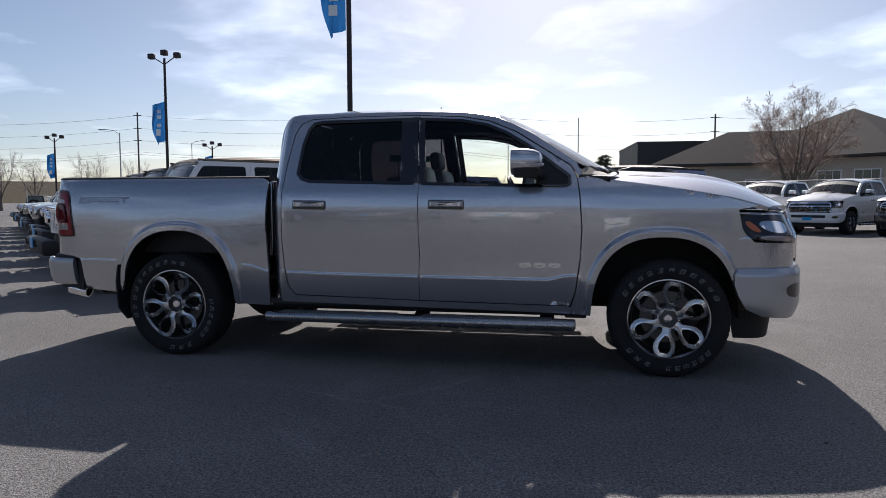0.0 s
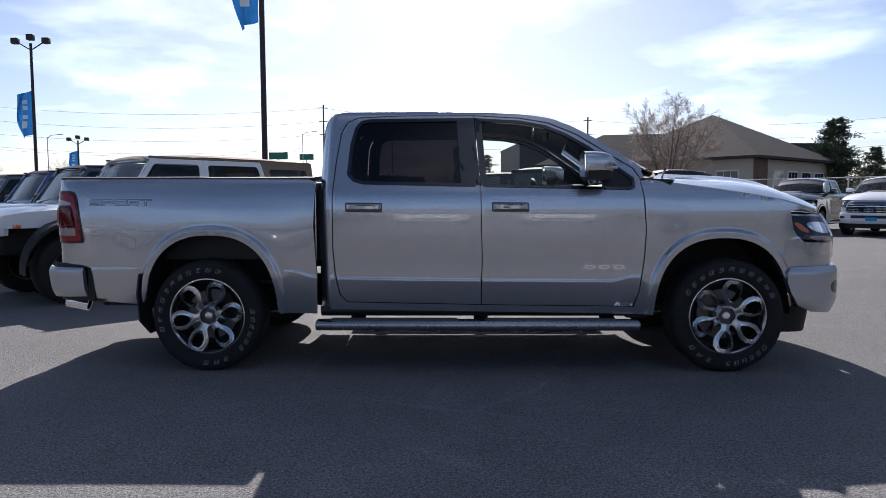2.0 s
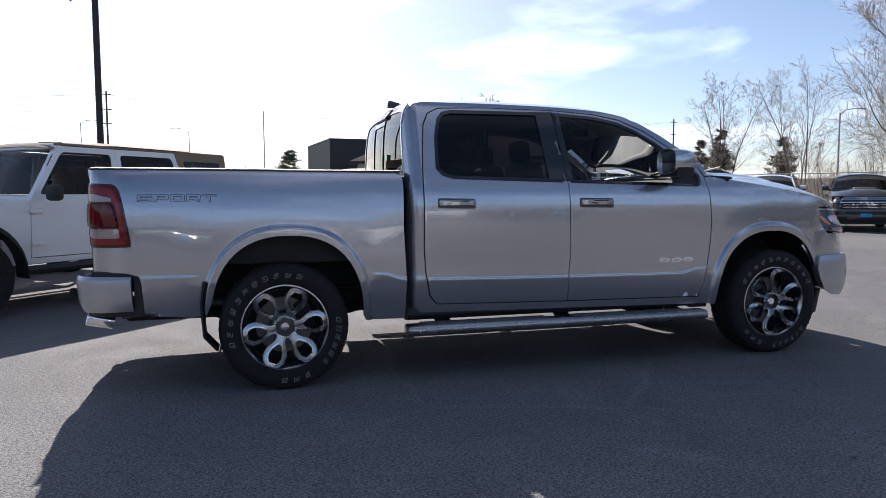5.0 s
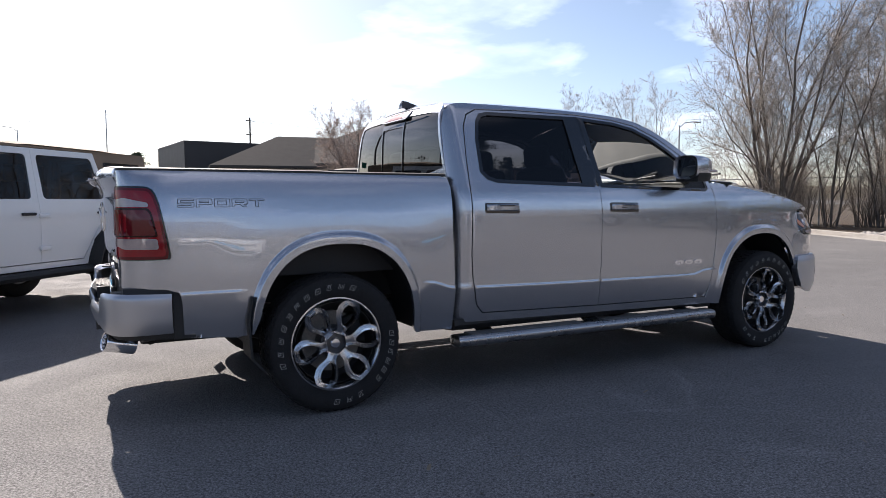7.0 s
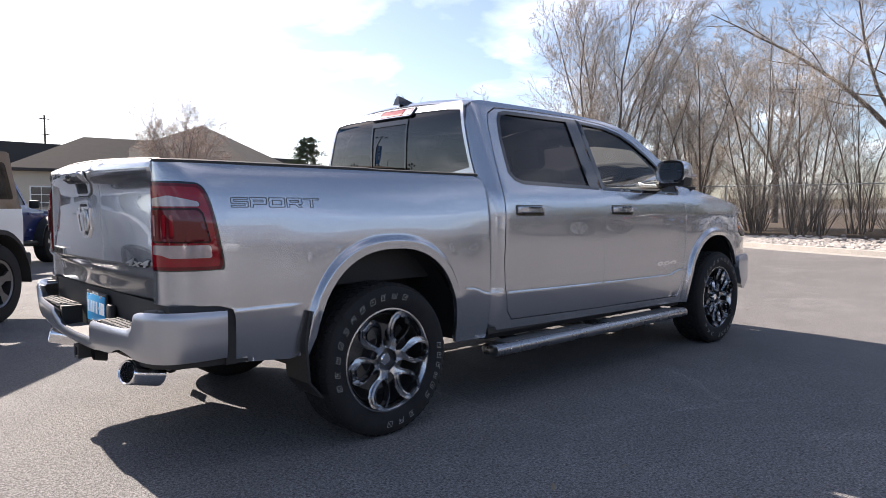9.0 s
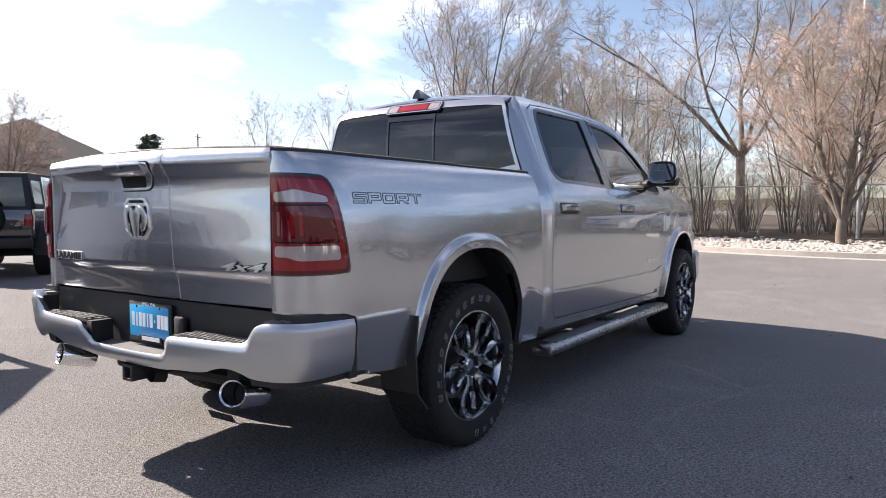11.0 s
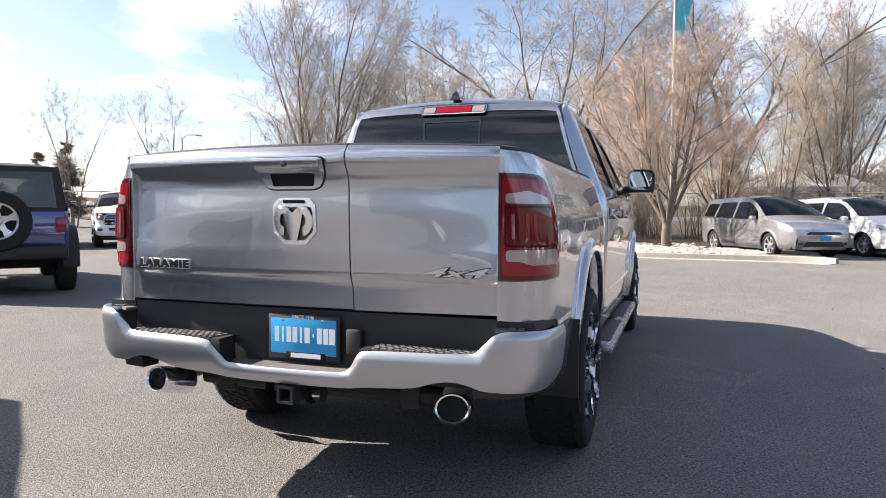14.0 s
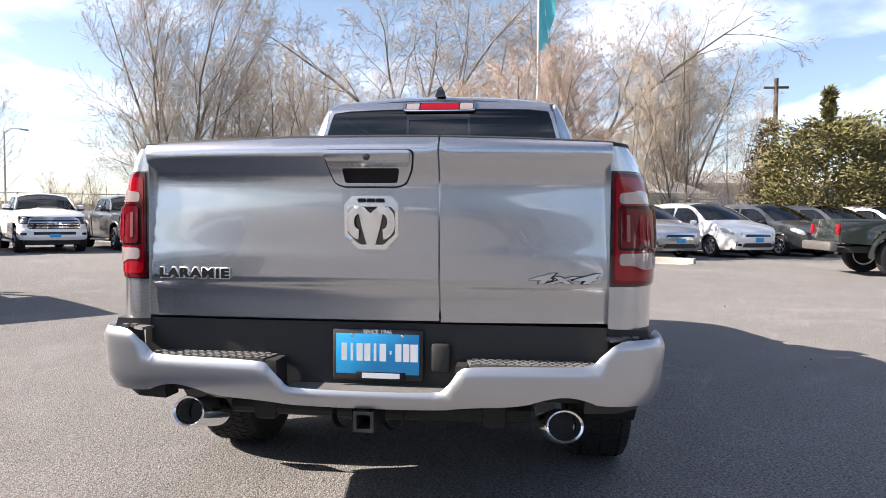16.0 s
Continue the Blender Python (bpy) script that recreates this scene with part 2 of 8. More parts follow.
M = {
    "asphalt": asphalt_material(),
    "silver": mat("silver_paint", (0.45, 0.462, 0.495), 0.26, 0.88, coat=1.0),
    "silver_bumper": mat("silver_bumper_paint", (0.43, 0.442, 0.475), 0.40, 0.85, coat=0.6),
    "badge_chrome": mat("satin_badge_chrome", (0.86, 0.86, 0.87), 0.24, 1.0),
    "white": mat("white_paint", (0.78, 0.79, 0.80), 0.30, 0.0, coat=0.8),
    "jeepwhite": mat("bright_white_paint", (0.80, 0.80, 0.79), 0.32, 0.0, coat=0.6),
    "black_paint": mat("black_paint", (0.012, 0.012, 0.014), 0.25, 0.0, coat=1.0),
    "dark_paint": mat("dark_grey_paint", (0.045, 0.048, 0.055), 0.3, 0.4, coat=1.0),
    "blue": mat("blue_paint", (0.012, 0.028, 0.16), 0.3, 0.3, coat=1.0),
    "green": mat("dark_green_paint", (0.022, 0.030, 0.027), 0.32, 0.3, coat=1.0),
    "van_silver": mat("van_silver_paint", (0.40, 0.41, 0.43), 0.30, 0.75, coat=1.0, flakes=0.08),
    "chrome": mat("chrome", (0.80, 0.80, 0.82), 0.06, 1.0),
    "darkchrome": mat("polished_wheel", (0.80, 0.81, 0.83), 0.14, 1.0, noise_scale=20, noise_amt=0.05),
    "wheelgrey": mat("dark_polished_wheel", (0.50, 0.505, 0.52), 0.22, 1.0, noise_scale=30, noise_amt=0.1),
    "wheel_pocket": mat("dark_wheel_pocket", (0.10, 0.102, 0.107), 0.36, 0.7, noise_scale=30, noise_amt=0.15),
    "alloy": mat("silver_alloy", (0.62, 0.62, 0.63), 0.3, 0.9, noise_scale=20, noise_amt=0.06),
    "rubber": mat("tyre_rubber", (0.018, 0.018, 0.019), 0.82, 0.0, noise_scale=14, noise_amt=0.35, bump=0.15, bump_scale=160, spec=0.28),
    "letter": mat("tyre_white_letter", (0.33, 0.33, 0.325), 0.7, noise_scale=40, noise_amt=0.2),
    "plastic": mat("black_plastic", (0.014, 0.014, 0.015), 0.62, noise_scale=30, noise_amt=0.2, bump=0.2, bump_scale=420),
    "gloss_black": mat("gloss_black_trim", (0.008, 0.008, 0.009), 0.12, coat=0.5),
    "step_pad": mat("grey_step_pad", (0.10, 0.10, 0.10), 0.75, noise_scale=12, noise_amt=0.3, bump=0.4, bump_scale=90),
    "chassis": mat("black_chassis", (0.012, 0.012, 0.012), 0.75, noise_scale=8, noise_amt=0.4),
    "steel": mat("dull_steel", (0.20, 0.19, 0.18), 0.5, 0.8, noise_scale=9, noise_amt=0.3),
    "tail_red": mat("red_lens", (0.24, 0.002, 0.008), 0.12, coat=0.45, spec=0.22, noise_scale=25, noise_amt=0.12),
    "tail_dark": mat("dark_red_lens", (0.105, 0.001, 0.005), 0.10, coat=0.25, spec=0.3),
    "tail_edge": mat("deep_red_lens_edge", (0.030, 0.001, 0.002), 0.15, coat=0.0, spec=0.3),
    "tail_bar": mat("pink_lens_bar", (0.22, 0.07, 0.07), 0.15, coat=0.5),
    "headlamp_clear": mat("clear_headlamp", (0.62, 0.64, 0.66), 0.10, 0.5, coat=1.0, noise_scale=30, noise_amt=0.25),
    "lens_clear": mat("clear_lens", (0.36, 0.30, 0.30), 0.14, 0.3, coat=0.6, noise_scale=50, noise_amt=0.12),
    "amber": mat("amber_lens", (0.55, 0.13, 0.02), 0.2, coat=1.0),
    "glass_front": glass("clear_window_glass", (0.86, 0.90, 0.885)),
    "glass_dark": glass("privacy_glass", (0.085, 0.08, 0.095), ior=1.5),
    "glass_back": glass("rear_privacy_glass", (0.06, 0.062, 0.07), ior=1.7),
    "interior": mat("black_interior", (0.02, 0.02, 0.022), 0.6, noise_scale=10, noise_amt=0.2),
    "seat": mat("dark_leather", (0.028, 0.027, 0.028), 0.45, noise_scale=14, noise_amt=0.2, bump=0.2, bump_scale=200),
    "mirror": mat("mirror_glass", (0.9, 0.9, 0.9), 0.01, 1.0),
    "plate_blue": mat("blue_plate", (0.005, 0.29, 0.60), 0.35, noise_scale=10, noise_amt=0.05),
    "print_white": mat("white_print", (0.78, 0.79, 0.80), 0.5),
    "print_black": mat("black_print", (0.012, 0.012, 0.013), 0.5, spec=0.15),
    "decal": mat("dark_grey_decal", (0.10, 0.105, 0.115), 0.35, 0.2),
    "tan_top": mat("tan_soft_top", (0.23, 0.17, 0.12), 0.85, noise_scale=6, noise_amt=0.15, bump=0.3, bump_scale=300),
    "black_top": mat("black_hard_top", (0.015, 0.015, 0.017), 0.7, noise_scale=8, noise_amt=0.2, bump=0.2, bump_scale=400),
}
M.update({
    "concrete": mat("kerb_concrete", (0.34, 0.32, 0.295), 0.85, noise_scale=2.5, noise_amt=0.18, bump=0.3, bump_scale=60),
    "soil": mat("dry_soil_and_mulch", (0.082, 0.066, 0.052), 0.95, noise_scale=1.2, noise_amt=0.45, bump=0.8, bump_scale=25),
    "dry_grass": mat("dry_grass_field", (0.095, 0.082, 0.058), 0.95, noise_scale=0.35, noise_amt=0.4, bump=0.6, bump_scale=12),
    "stone": mat("river_stone", (0.37, 0.345, 0.32), 0.8, noise_scale=3.0, noise_amt=0.4, bump=0.2, bump_scale=40),
    "bark": mat("grey_brown_bark", (0.15, 0.128, 0.11), 0.9, noise_scale=5, noise_amt=0.35, bump=0.7, bump_scale=30),
    "twig_tan": mat("tan_twigs", (0.33, 0.29, 0.25), 0.85, noise_scale=0.6, noise_amt=0.3),
    "twig_red": mat("reddish_twigs", (0.34, 0.265, 0.225), 0.85, noise_scale=0.6, noise_amt=0.3),
    "twig_grey": mat("grey_twigs", (0.28, 0.255, 0.235), 0.85, noise_scale=0.6, noise_amt=0.3),
    "needles": mat("dark_needles", (0.085, 0.105, 0.065), 0.7, noise_scale=1.5, noise_amt=0.5),
    "needles_olive": mat("olive_needles", (0.14, 0.13, 0.06), 0.7, noise_scale=1.2, noise_amt=0.5),
    "needles_brown": mat("brown_needles", (0.12, 0.085, 0.05), 0.8, noise_scale=1.2, noise_amt=0.4),
    "shingle": mat("brown_shingles", (0.058, 0.054, 0.052), 0.9, noise_scale=1.6, noise_amt=0.22, bump=0.3, bump_scale=20),
    "stucco": mat("beige_stucco", (0.50, 0.44, 0.36), 0.9, noise_scale=1.0, noise_amt=0.08, bump=0.2, bump_scale=80),
    "brick_wall": mat("brown_stone_facing", (0.17, 0.12, 0.09), 0.9, noise_scale=4, noise_amt=0.4, bump=0.6, bump_scale=8),
    # for the added unseen walls that darken reflections
    "back_wall": mat("dark_grey_block_wall", (0.10, 0.097, 0.095), 0.8, noise_scale=0.8, noise_amt=0.2, bump=0.3, bump_scale=5),
    "dark_wall": mat("dark_metal_wall", (0.03, 0.027, 0.028), 0.6, noise_scale=1, noise_amt=0.15),
    "white_trim": mat("white_trim", (0.72, 0.71, 0.68), 0.6, noise_scale=3, noise_amt=0.05),
    "siding": mat("pale_siding", (0.55, 0.54, 0.52), 0.8, noise_scale=1.2, noise_amt=0.12),
    "red_wood": mat("weathered_red_wood", (0.28, 0.09, 0.05), 0.8, noise_scale=3, noise_amt=0.25),
    "pole_dark": mat("dark_bronze_pole", (0.035, 0.025, 0.028), 0.5, 0.3, noise_scale=3, noise_amt=0.15),
    "galv": mat("galvanised_steel", (0.42, 0.42, 0.42), 0.45, 0.8, noise_scale=8, noise_amt=0.15),
    "wood_pole": mat("weathered_wood_pole", (0.12, 0.10, 0.085), 0.9, noise_scale=4, noise_amt=0.25, bump=0.4, bump_scale=30),
    "flag_blue": cloth("blue_banner_cloth", (0.03, 0.17, 0.42)),
    "flag_teal": cloth("turquoise_flag_cloth", (0.20, 0.70, 0.78)),
    "sign_green": mat("green_road_sign", (0.02, 0.16, 0.10), 0.5),
    "window_dark": mat("house_window_pane", (0.03, 0.035, 0.04), 0.08, coat=0.5),
    "leaf_litter": mat("dead_leaf", (0.24, 0.20, 0.15), 0.9, noise_scale=20, noise_amt=0.3),
})
for k in ("concrete", "soil", "dry_grass", "stone", "bark", "twig_tan", "twig_red", "twig_grey", "needles", "needles_olive", "needles_brown", "shingle", "stucco", "brick_wall", "wood_pole", "red_wood", "leaf_litter"):
    M[k].node_tree.nodes["Principled BSDF"].inputs["Specular IOR Level"].default_value = 0.08

# ---- building tools ----
def pchip(pts):
    """A smooth curve through points (x, y) in order of x, without overshoot."""
    xs, ys = [p[0] for p in pts], [p[1] for p in pts]
    n = len(xs)
    d = [(ys[i + 1] - ys[i]) / (xs[i + 1] - xs[i]) for i in range(n - 1)]
    m = [d[0]] + [0.0 if d[i - 1] * d[i] <= 0 else 2 * d[i - 1] * d[i] / (d[i - 1] + d[i]) for i in range(1, n - 1)] + [d[-1]]

    def f(x):
        if x <= xs[0]:
            return ys[0] + m[0] * (x - xs[0])
        if x >= xs[-1]:
            return ys[-1] + m[-1] * (x - xs[-1])
        lo, hi = 0, n - 1
        while hi - lo > 1:
            k = (lo + hi) // 2
            if xs[k] <= x:
                lo = k
            else:
                hi = k
        h = xs[hi] - xs[lo]
        t = (x - xs[lo]) / h
        return (ys[lo] * (1 + 2 * t) * (1 - t) ** 2 + m[lo] * h * t * (1 - t) ** 2 + ys[hi] * t * t * (3 - 2 * t) + m[hi] * h * t * t * (t - 1))

    return f


def sstep(t):
    t = min(max(t, 0.0), 1.0)
    return t * t * (3 - 2 * t)


def smooth_poly(pts, rounds=2, keep=()):
    """Rounds the corners of a closed outline (Chaikin), but for the corners with numbers in keep."""
    pts = [(float(a), float(b), i in keep) for i, (a, b) in enumerate(pts)]
    for _ in range(rounds):
        out = []
        for i, p in enumerate(pts):
            a, c = pts[i - 1], pts[(i + 1) % len(pts)]
            if p[2]:
                out.append(p)
            else:
                out.append((p[0] * 0.75 + a[0] * 0.25, p[1] * 0.75 + a[1] * 0.25, False))
                out.append((p[0] * 0.75 + c[0] * 0.25, p[1] * 0.75 + c[1] * 0.25, False))
        pts = out
    return [(a, b) for a, b, _ in pts]


def round_poly(pts, r, seg=4):
    """Rounds each corner of a closed outline with about the radius r."""
    out = []
    for i, p in enumerate(pts):
        p, a, b = Vector(p), Vector(pts[i - 1]), Vector(pts[(i + 1) % len(pts)])
        u, v = (a - p), (b - p)
        k = min(r, u.length * 0.45, v.length * 0.45)
        s, e = p + u.normalized() * k, p + v.normalized() * k
        for j in range(seg + 1):
            t = j / seg
            q = s * (1 - t) ** 2 + p * 2 * t * (1 - t) + e * t * t
            out.append((q.x, q.y))
    return out


def resample(pts, step):
    out = []
    for i, p in enumerate(pts):
        q = pts[(i + 1) % len(pts)]
        k = max(1, math.ceil(math.hypot(q[0] - p[0], q[1] - p[1]) / step))
        out += [(p[0] + (q[0] - p[0]) * j / k, p[1] + (q[1] - p[1]) * j / k) for j in range(k)]
    return out


def inside(p, poly):
    x, y = p
    c = False
    for i in range(len(poly)):
        x1, y1 = poly[i - 1]
        x2, y2 = poly[i]
        if (y1 > y) != (y2 > y) and x < (x2 - x1) * (y - y1) / (y2 - y1) + x1:
            c = not c
    return c


def near_edge(p, poly, d):
    px, py = p
    for i in range(len(poly)):
        ax, ay = poly[i - 1]
        bx, by = poly[i]
        vx, vy = bx - ax, by - ay
        L = vx * vx + vy * vy
        t = 0 if L == 0 else min(1, max(0, ((px - ax) * vx + (py - ay) * vy) / L))
        if (px - ax - t * vx) ** 2 + (py - ay - t * vy) ** 2 < d * d:
            return True
    return False


def panel(outline, place, step=0.04, holes=(), thick=0.025, flip=False, back=False, lines=()):
    """A sheet with turned-in edges: a plane outline with holes, laid on the surface place(u, v). It carries the surface's own normals."""
    from mathutils.geometry import delaunay_2d_cdt

    loops = [resample(outline, step)] + [resample(h, step) for h in holes]
    pts, edges = [], []
    for lp in loops:
        b = len(pts)
        pts += lp
        edges += [(b + i, b + (i + 1) % len(lp)) for i in range(len(lp))]
    kept = []
    for ln in lines:
        last = None
        for p in ln:
            if inside(p, loops[0]) and not any(near_edge(p, h, step * 0.3) for h in loops):
                pts.append(p)
                kept.append(p)
                if last is not None:
                    edges.append((last, len(pts) - 1))
                last = len(pts) - 1
            else:
                last = None
    cells = {(int(p[0] // step) + i, int(p[1] // step) + j) for p in kept for i in (-1, 0, 1) for j in (-1, 0, 1)} if kept else set()
    us, vs = [p[0] for p in loops[0]], [p[1] for p in loops[0]]
    nu, nv = int((max(us) - min(us)) / step) + 1, int((max(vs) - min(vs)) / step) + 1
    for i in range(nu + 1):
        for j in range(nv + 1):
            p = (min(us) + i * step + 0.37 * step * (j % 2), min(vs) + j * step)
            if cells and (int(p[0] // step), int(p[1] // step)) in cells and any((p[0] - q[0]) ** 2 + (p[1] - q[1]) ** 2 < (step * 0.6) ** 2 for q in kept):
                continue
            if inside(p, loops[0]) and not any(inside(p, h) for h in loops[1:]) and not any(near_edge(p, h, step * 0.45) for h in loops):
                pts.append(p)
    v2, _, tris, *_ = delaunay_2d_cdt([Vector(p) for p in pts], edges, [], 0, 1e-6)
    v2 = [(v.x, v.y) for v in v2]
    faces = []
    for t in tris:
        c = (sum(v2[i][0] for i in t) / 3, sum(v2[i][1] for i in t) / 3)
        if inside(c, loops[0]) and not any(inside(c, h) for h in loops[1:]):
            faces.append(tuple(t))
    co, no = [], []
    for u, v in v2:
        p, du, dv = Vector(place(u, v)), Vector(place(u + 0.004, v)), Vector(place(u, v + 0.004))
        du2, dv2 = Vector(place(u - 0.004, v)), Vector(place(u, v - 0.004))
        n = (du - du2).cross(dv - dv2)
        n = n.normalized() if n.length > 1e-12 else Vector((0, 0, 1))
        co.append(p)
        no.append(-n if flip else n)
    oriented = []
    for a, b, c in faces:
        g = (co[b] - co[a]).cross(co[c] - co[a])
        oriented.append((a, b, c) if g.dot(no[a] + no[b] + no[c]) > 0 else (a, c, b))
    count = {}
    for f in oriented:
        for i in range(3):
            e = (f[i], f[(i + 1) % 3])
            count[e] = count.get(e, 0) + 1
    rim = [e for e in count if (e[1], e[0]) not in count]
    verts = list(co)
    inner, top = {}, {}
    allf, loopn = [], []
    for f in oriented:
        allf.append(f)
        loopn += [no[i] for i in f]
    if thick:
        r = min(0.006, thick * 0.3)
        for a, b in rim:
            for i in (a, b):
                if i not in inner:
                    top[i] = len(verts)
                    verts.append(co[i] - no[i] * r)
                    inner[i] = len(verts)
                    verts.append(co[i] - no[i] * thick)
        for a, b in rim:
            out = (co[b] - co[a]).cross(no[a]).normalized()
            allf.append((b, a, top[a], top[b]))
            loopn += [(no[b] + out).normalized(), (no[a] + out).normalized(), out, out]
            allf.append((top[b], top[a], inner[a], inner[b]))
            loopn += [out] * 4
        if back:
            m = {}
            for i, p in enumerate(co):
                m[i] = len(verts)
                verts.append(p - no[i] * thick)
            for f in oriented:
                allf.append((m[f[0]], m[f[2]], m[f[1]]))
                loopn += [-no[f[0]], -no[f[2]], -no[f[1]]]
    me = bpy.data.meshes.new("panel")
    me.from_pydata([tuple(v) for v in verts], [], allf)
    me.polygons.foreach_set("use_smooth", [True] * len(me.polygons))
    me.normals_split_custom_set([tuple(n) for n in loopn])
    return me


def part(name, data, material, parent=None, label="", smooth=None, tag=None):
    """Links a bmesh or mesh as one object under a thing or a part."""
    if isinstance(data, bmesh.types.BMesh):
        me = bpy.data.meshes.new(name)
        bmesh.ops.recalc_face_normals(data, faces=data.faces)
        data.to_mesh(me)
        data.free()
        ang = 0.6 if smooth is None else smooth
        if ang:
            me.polygons.foreach_set("use_smooth", [True] * len(me.polygons))
            me.set_sharp_from_angle(angle=ang)
    else:
        me = data
    me.name = name
    if material is not None:
        me.materials.clear()
        me.materials.append(M[material] if isinstance(material, str) else material)
    ob = new(name, me)
    if parent is not None:
        ob.parent = parent
    if label:
        ob["label"] = label
    return ob


def thing(name, label, category, m=None, group="", kind=""):
    e = new(name)
    e.empty_display_size = 0.3
    if m is not None:
        e.matrix_world = m
    return tagged(e, label, category, group, kind)


def add_box(bm, c, s, bevel=0.0, rot=None, seg=2):
    """A box with centre c and full sizes s, with rounded edges."""
    m = Matrix.Translation(c) @ (rot.to_4x4() if rot is not None else Matrix()) @ Matrix.Diagonal((*s, 1))
    r = bmesh.ops.create_cube(bm, size=1, matrix=m)
    if bevel:
        es = {e for v in r["verts"] for e in v.link_edges}
        bmesh.ops.bevel(bm, geom=list(es), offset=bevel, segments=seg, affect="EDGES", profile=0.5)
    return bm


def box(c, s, bevel=0.0, rot=None, seg=2):
    return add_box(bmesh.new(), c, s, bevel, rot, seg)


def revolve(profile, seg=48, axis="y", close=False, bm=None):
    """Turns a profile of (radius, along) round an axis."""
    bm = bm or bmesh.new()
    rings = []
    for k in range(seg):
        a = 2 * math.pi * k / seg
        c, s = math.cos(a), math.sin(a)
        rings.append([bm.verts.new({"y": (r * c, h, r * s), "x": (h, r * c, r * s), "z": (r * c, r * s, h)}[axis]) for r, h in profile])
    n = len(profile)
    for k in range(seg):
        A, B = rings[k], rings[(k + 1) % seg]
        for i in range(n if close else n - 1):
            j = (i + 1) % n
            if (A[i].co - B[i].co).length < 1e-7 and (A[j].co - B[j].co).length < 1e-7:
                continue
            try:
                bm.faces.new((A[i], A[j], B[j], B[i]))
            except ValueError:
                pass
    bmesh.ops.remove_doubles(bm, verts=bm.verts, dist=1e-6)
    return bm


def tube(points, radius, seg=10, bm=None, cap=True):
    """A round tube along points; radius is a number or one for each point."""
    bm = bm or bmesh.new()
    P = [Vector(p) for p in points]
    R = radius if isinstance(radius, (list, tuple)) else [radius] * len(P)
    prev, ref = None, None
    for i, p in enumerate(P):
        d = (P[min(i + 1, len(P) - 1)] - P[max(i - 1, 0)]).normalized()
        if ref is None:
            ref = d.orthogonal().normalized()
        ref = (ref - d * ref.dot(d)).normalized()
        b = d.cross(ref)
        ring = [bm.verts.new(p + (ref * math.cos(2 * math.pi * k / seg) + b * math.sin(2 * math.pi * k / seg)) * R[i]) for k in range(seg)]
        if prev:
            for k in range(seg):
                bm.faces.new((prev[k], prev[(k + 1) % seg], ring[(k + 1) % seg], ring[k]))
        elif cap:
            bm.faces.new(ring[::-1])
        prev = ring
    if cap:
        bm.faces.new(prev)
    return bm


def loft(rings, closed=True, caps=True, bm=None):
    """A skin over rings of equal numbers of points."""
    bm = bm or bmesh.new()
    V = [[bm.verts.new(p) for p in r] for r in rings]
    n = len(V[0])
    for A, B in zip(V, V[1:]):
        for i in range(n if closed else n - 1):
            bm.faces.new((A[i], A[(i + 1) % n], B[(i + 1) % n], B[i]))
    if caps and closed:
        bm.faces.new(V[0][::-1])
        bm.faces.new(V[-1])
    return bm


def prism(outline, place, depth):
    """A plane outline pushed out along the way depth (a vector)."""
    bm = bmesh.new()
    a = [bm.verts.new(place(u, v)) for u, v in outline]
    b = [bm.verts.new(Vector(place(u, v)) + Vector(depth)) for u, v in outline]
    bm.faces.new(a)
    bm.faces.new(b[::-1])
    for i in range(len(a)):
        j = (i + 1) % len(a)
        bm.faces.new((a[i], b[i], b[j], a[j]))
    return bm


def text_mesh(body, size, depth=0.002, outline=False, shear=0.0, space=1.0, bold=0.0):
    """Raised letters in the built-in font, in the xz plane facing -y, centred."""
    cu = bpy.data.curves.new("letters", "FONT")
    cu.body, cu.size, cu.extrude, cu.align_x, cu.align_y, cu.shear, cu.space_character = body, size, depth, "CENTER", "CENTER", shear, space
    cu.resolution_u, cu.offset = 3, bold
    if outline:
        cu.fill_mode, cu.extrude, cu.bevel_depth, cu.bevel_resolution = "NONE", 0.0, (0.0008 if outline is True else outline), 0
    ob = bpy.data.objects.new("letters", cu)
    scene.collection.objects.link(ob)
    me = bpy.data.meshes.new_from_object(ob.evaluated_get(bpy.context.evaluated_depsgraph_get()))
    bpy.data.objects.remove(ob)
    bpy.data.curves.remove(cu)
    me.transform(Matrix.Rotation(radians(90), 4, "X"))
    return me

# ---- pickup truck: rear axle at the origin, nose to +x, sides at -y and +y ----
LOWER = pchip([(0.30, 0.914), (0.42, 0.938), (0.50, 0.952), (0.58, 0.963), (0.65, 0.9715)])
CABW = pchip([(0.60, 0.966), (0.72, 0.967), (0.85, 0.973), (1.0, 0.981), (1.12, 0.983), (1.2, 0.976), (1.27, 0.960), (1.32, 0.938), (1.40, 0.906), (1.5, 0.865), (1.765, 0.757), (1.82, 0.728), (1.86, 0.694), (1.9, 0.64)])
BOXW = pchip([(0.60, 0.966), (0.72, 0.967), (0.85, 0.971), (1.0, 0.972), (1.12, 0.965), (1.22, 0.948), (1.30, 0.924), (1.345, 0.903), (1.38, 0.872)])
CREASE = pchip([(-1.2, 0.735), (-0.5, 0.735), (0.5, 0.720), (0.62, 0.715), (0.76, 0.676), (0.85, 0.669), (1.95, 0.651), (2.86, 0.645), (3.0, 0.676), (3.2, 0.68), (4.4, 0.70)])
ARCH = ((0.03, 0.42, 0.470, 0.552), (3.635, 0.40, 0.470, 0.545))


def arch_q(x, z, k):
    cx, cz, a, b = ARCH[k]
    return ((abs(x - cx) / a) ** 2.4 + (max(z - cz, 0) / b) ** 2.4) ** (1 / 2.4)


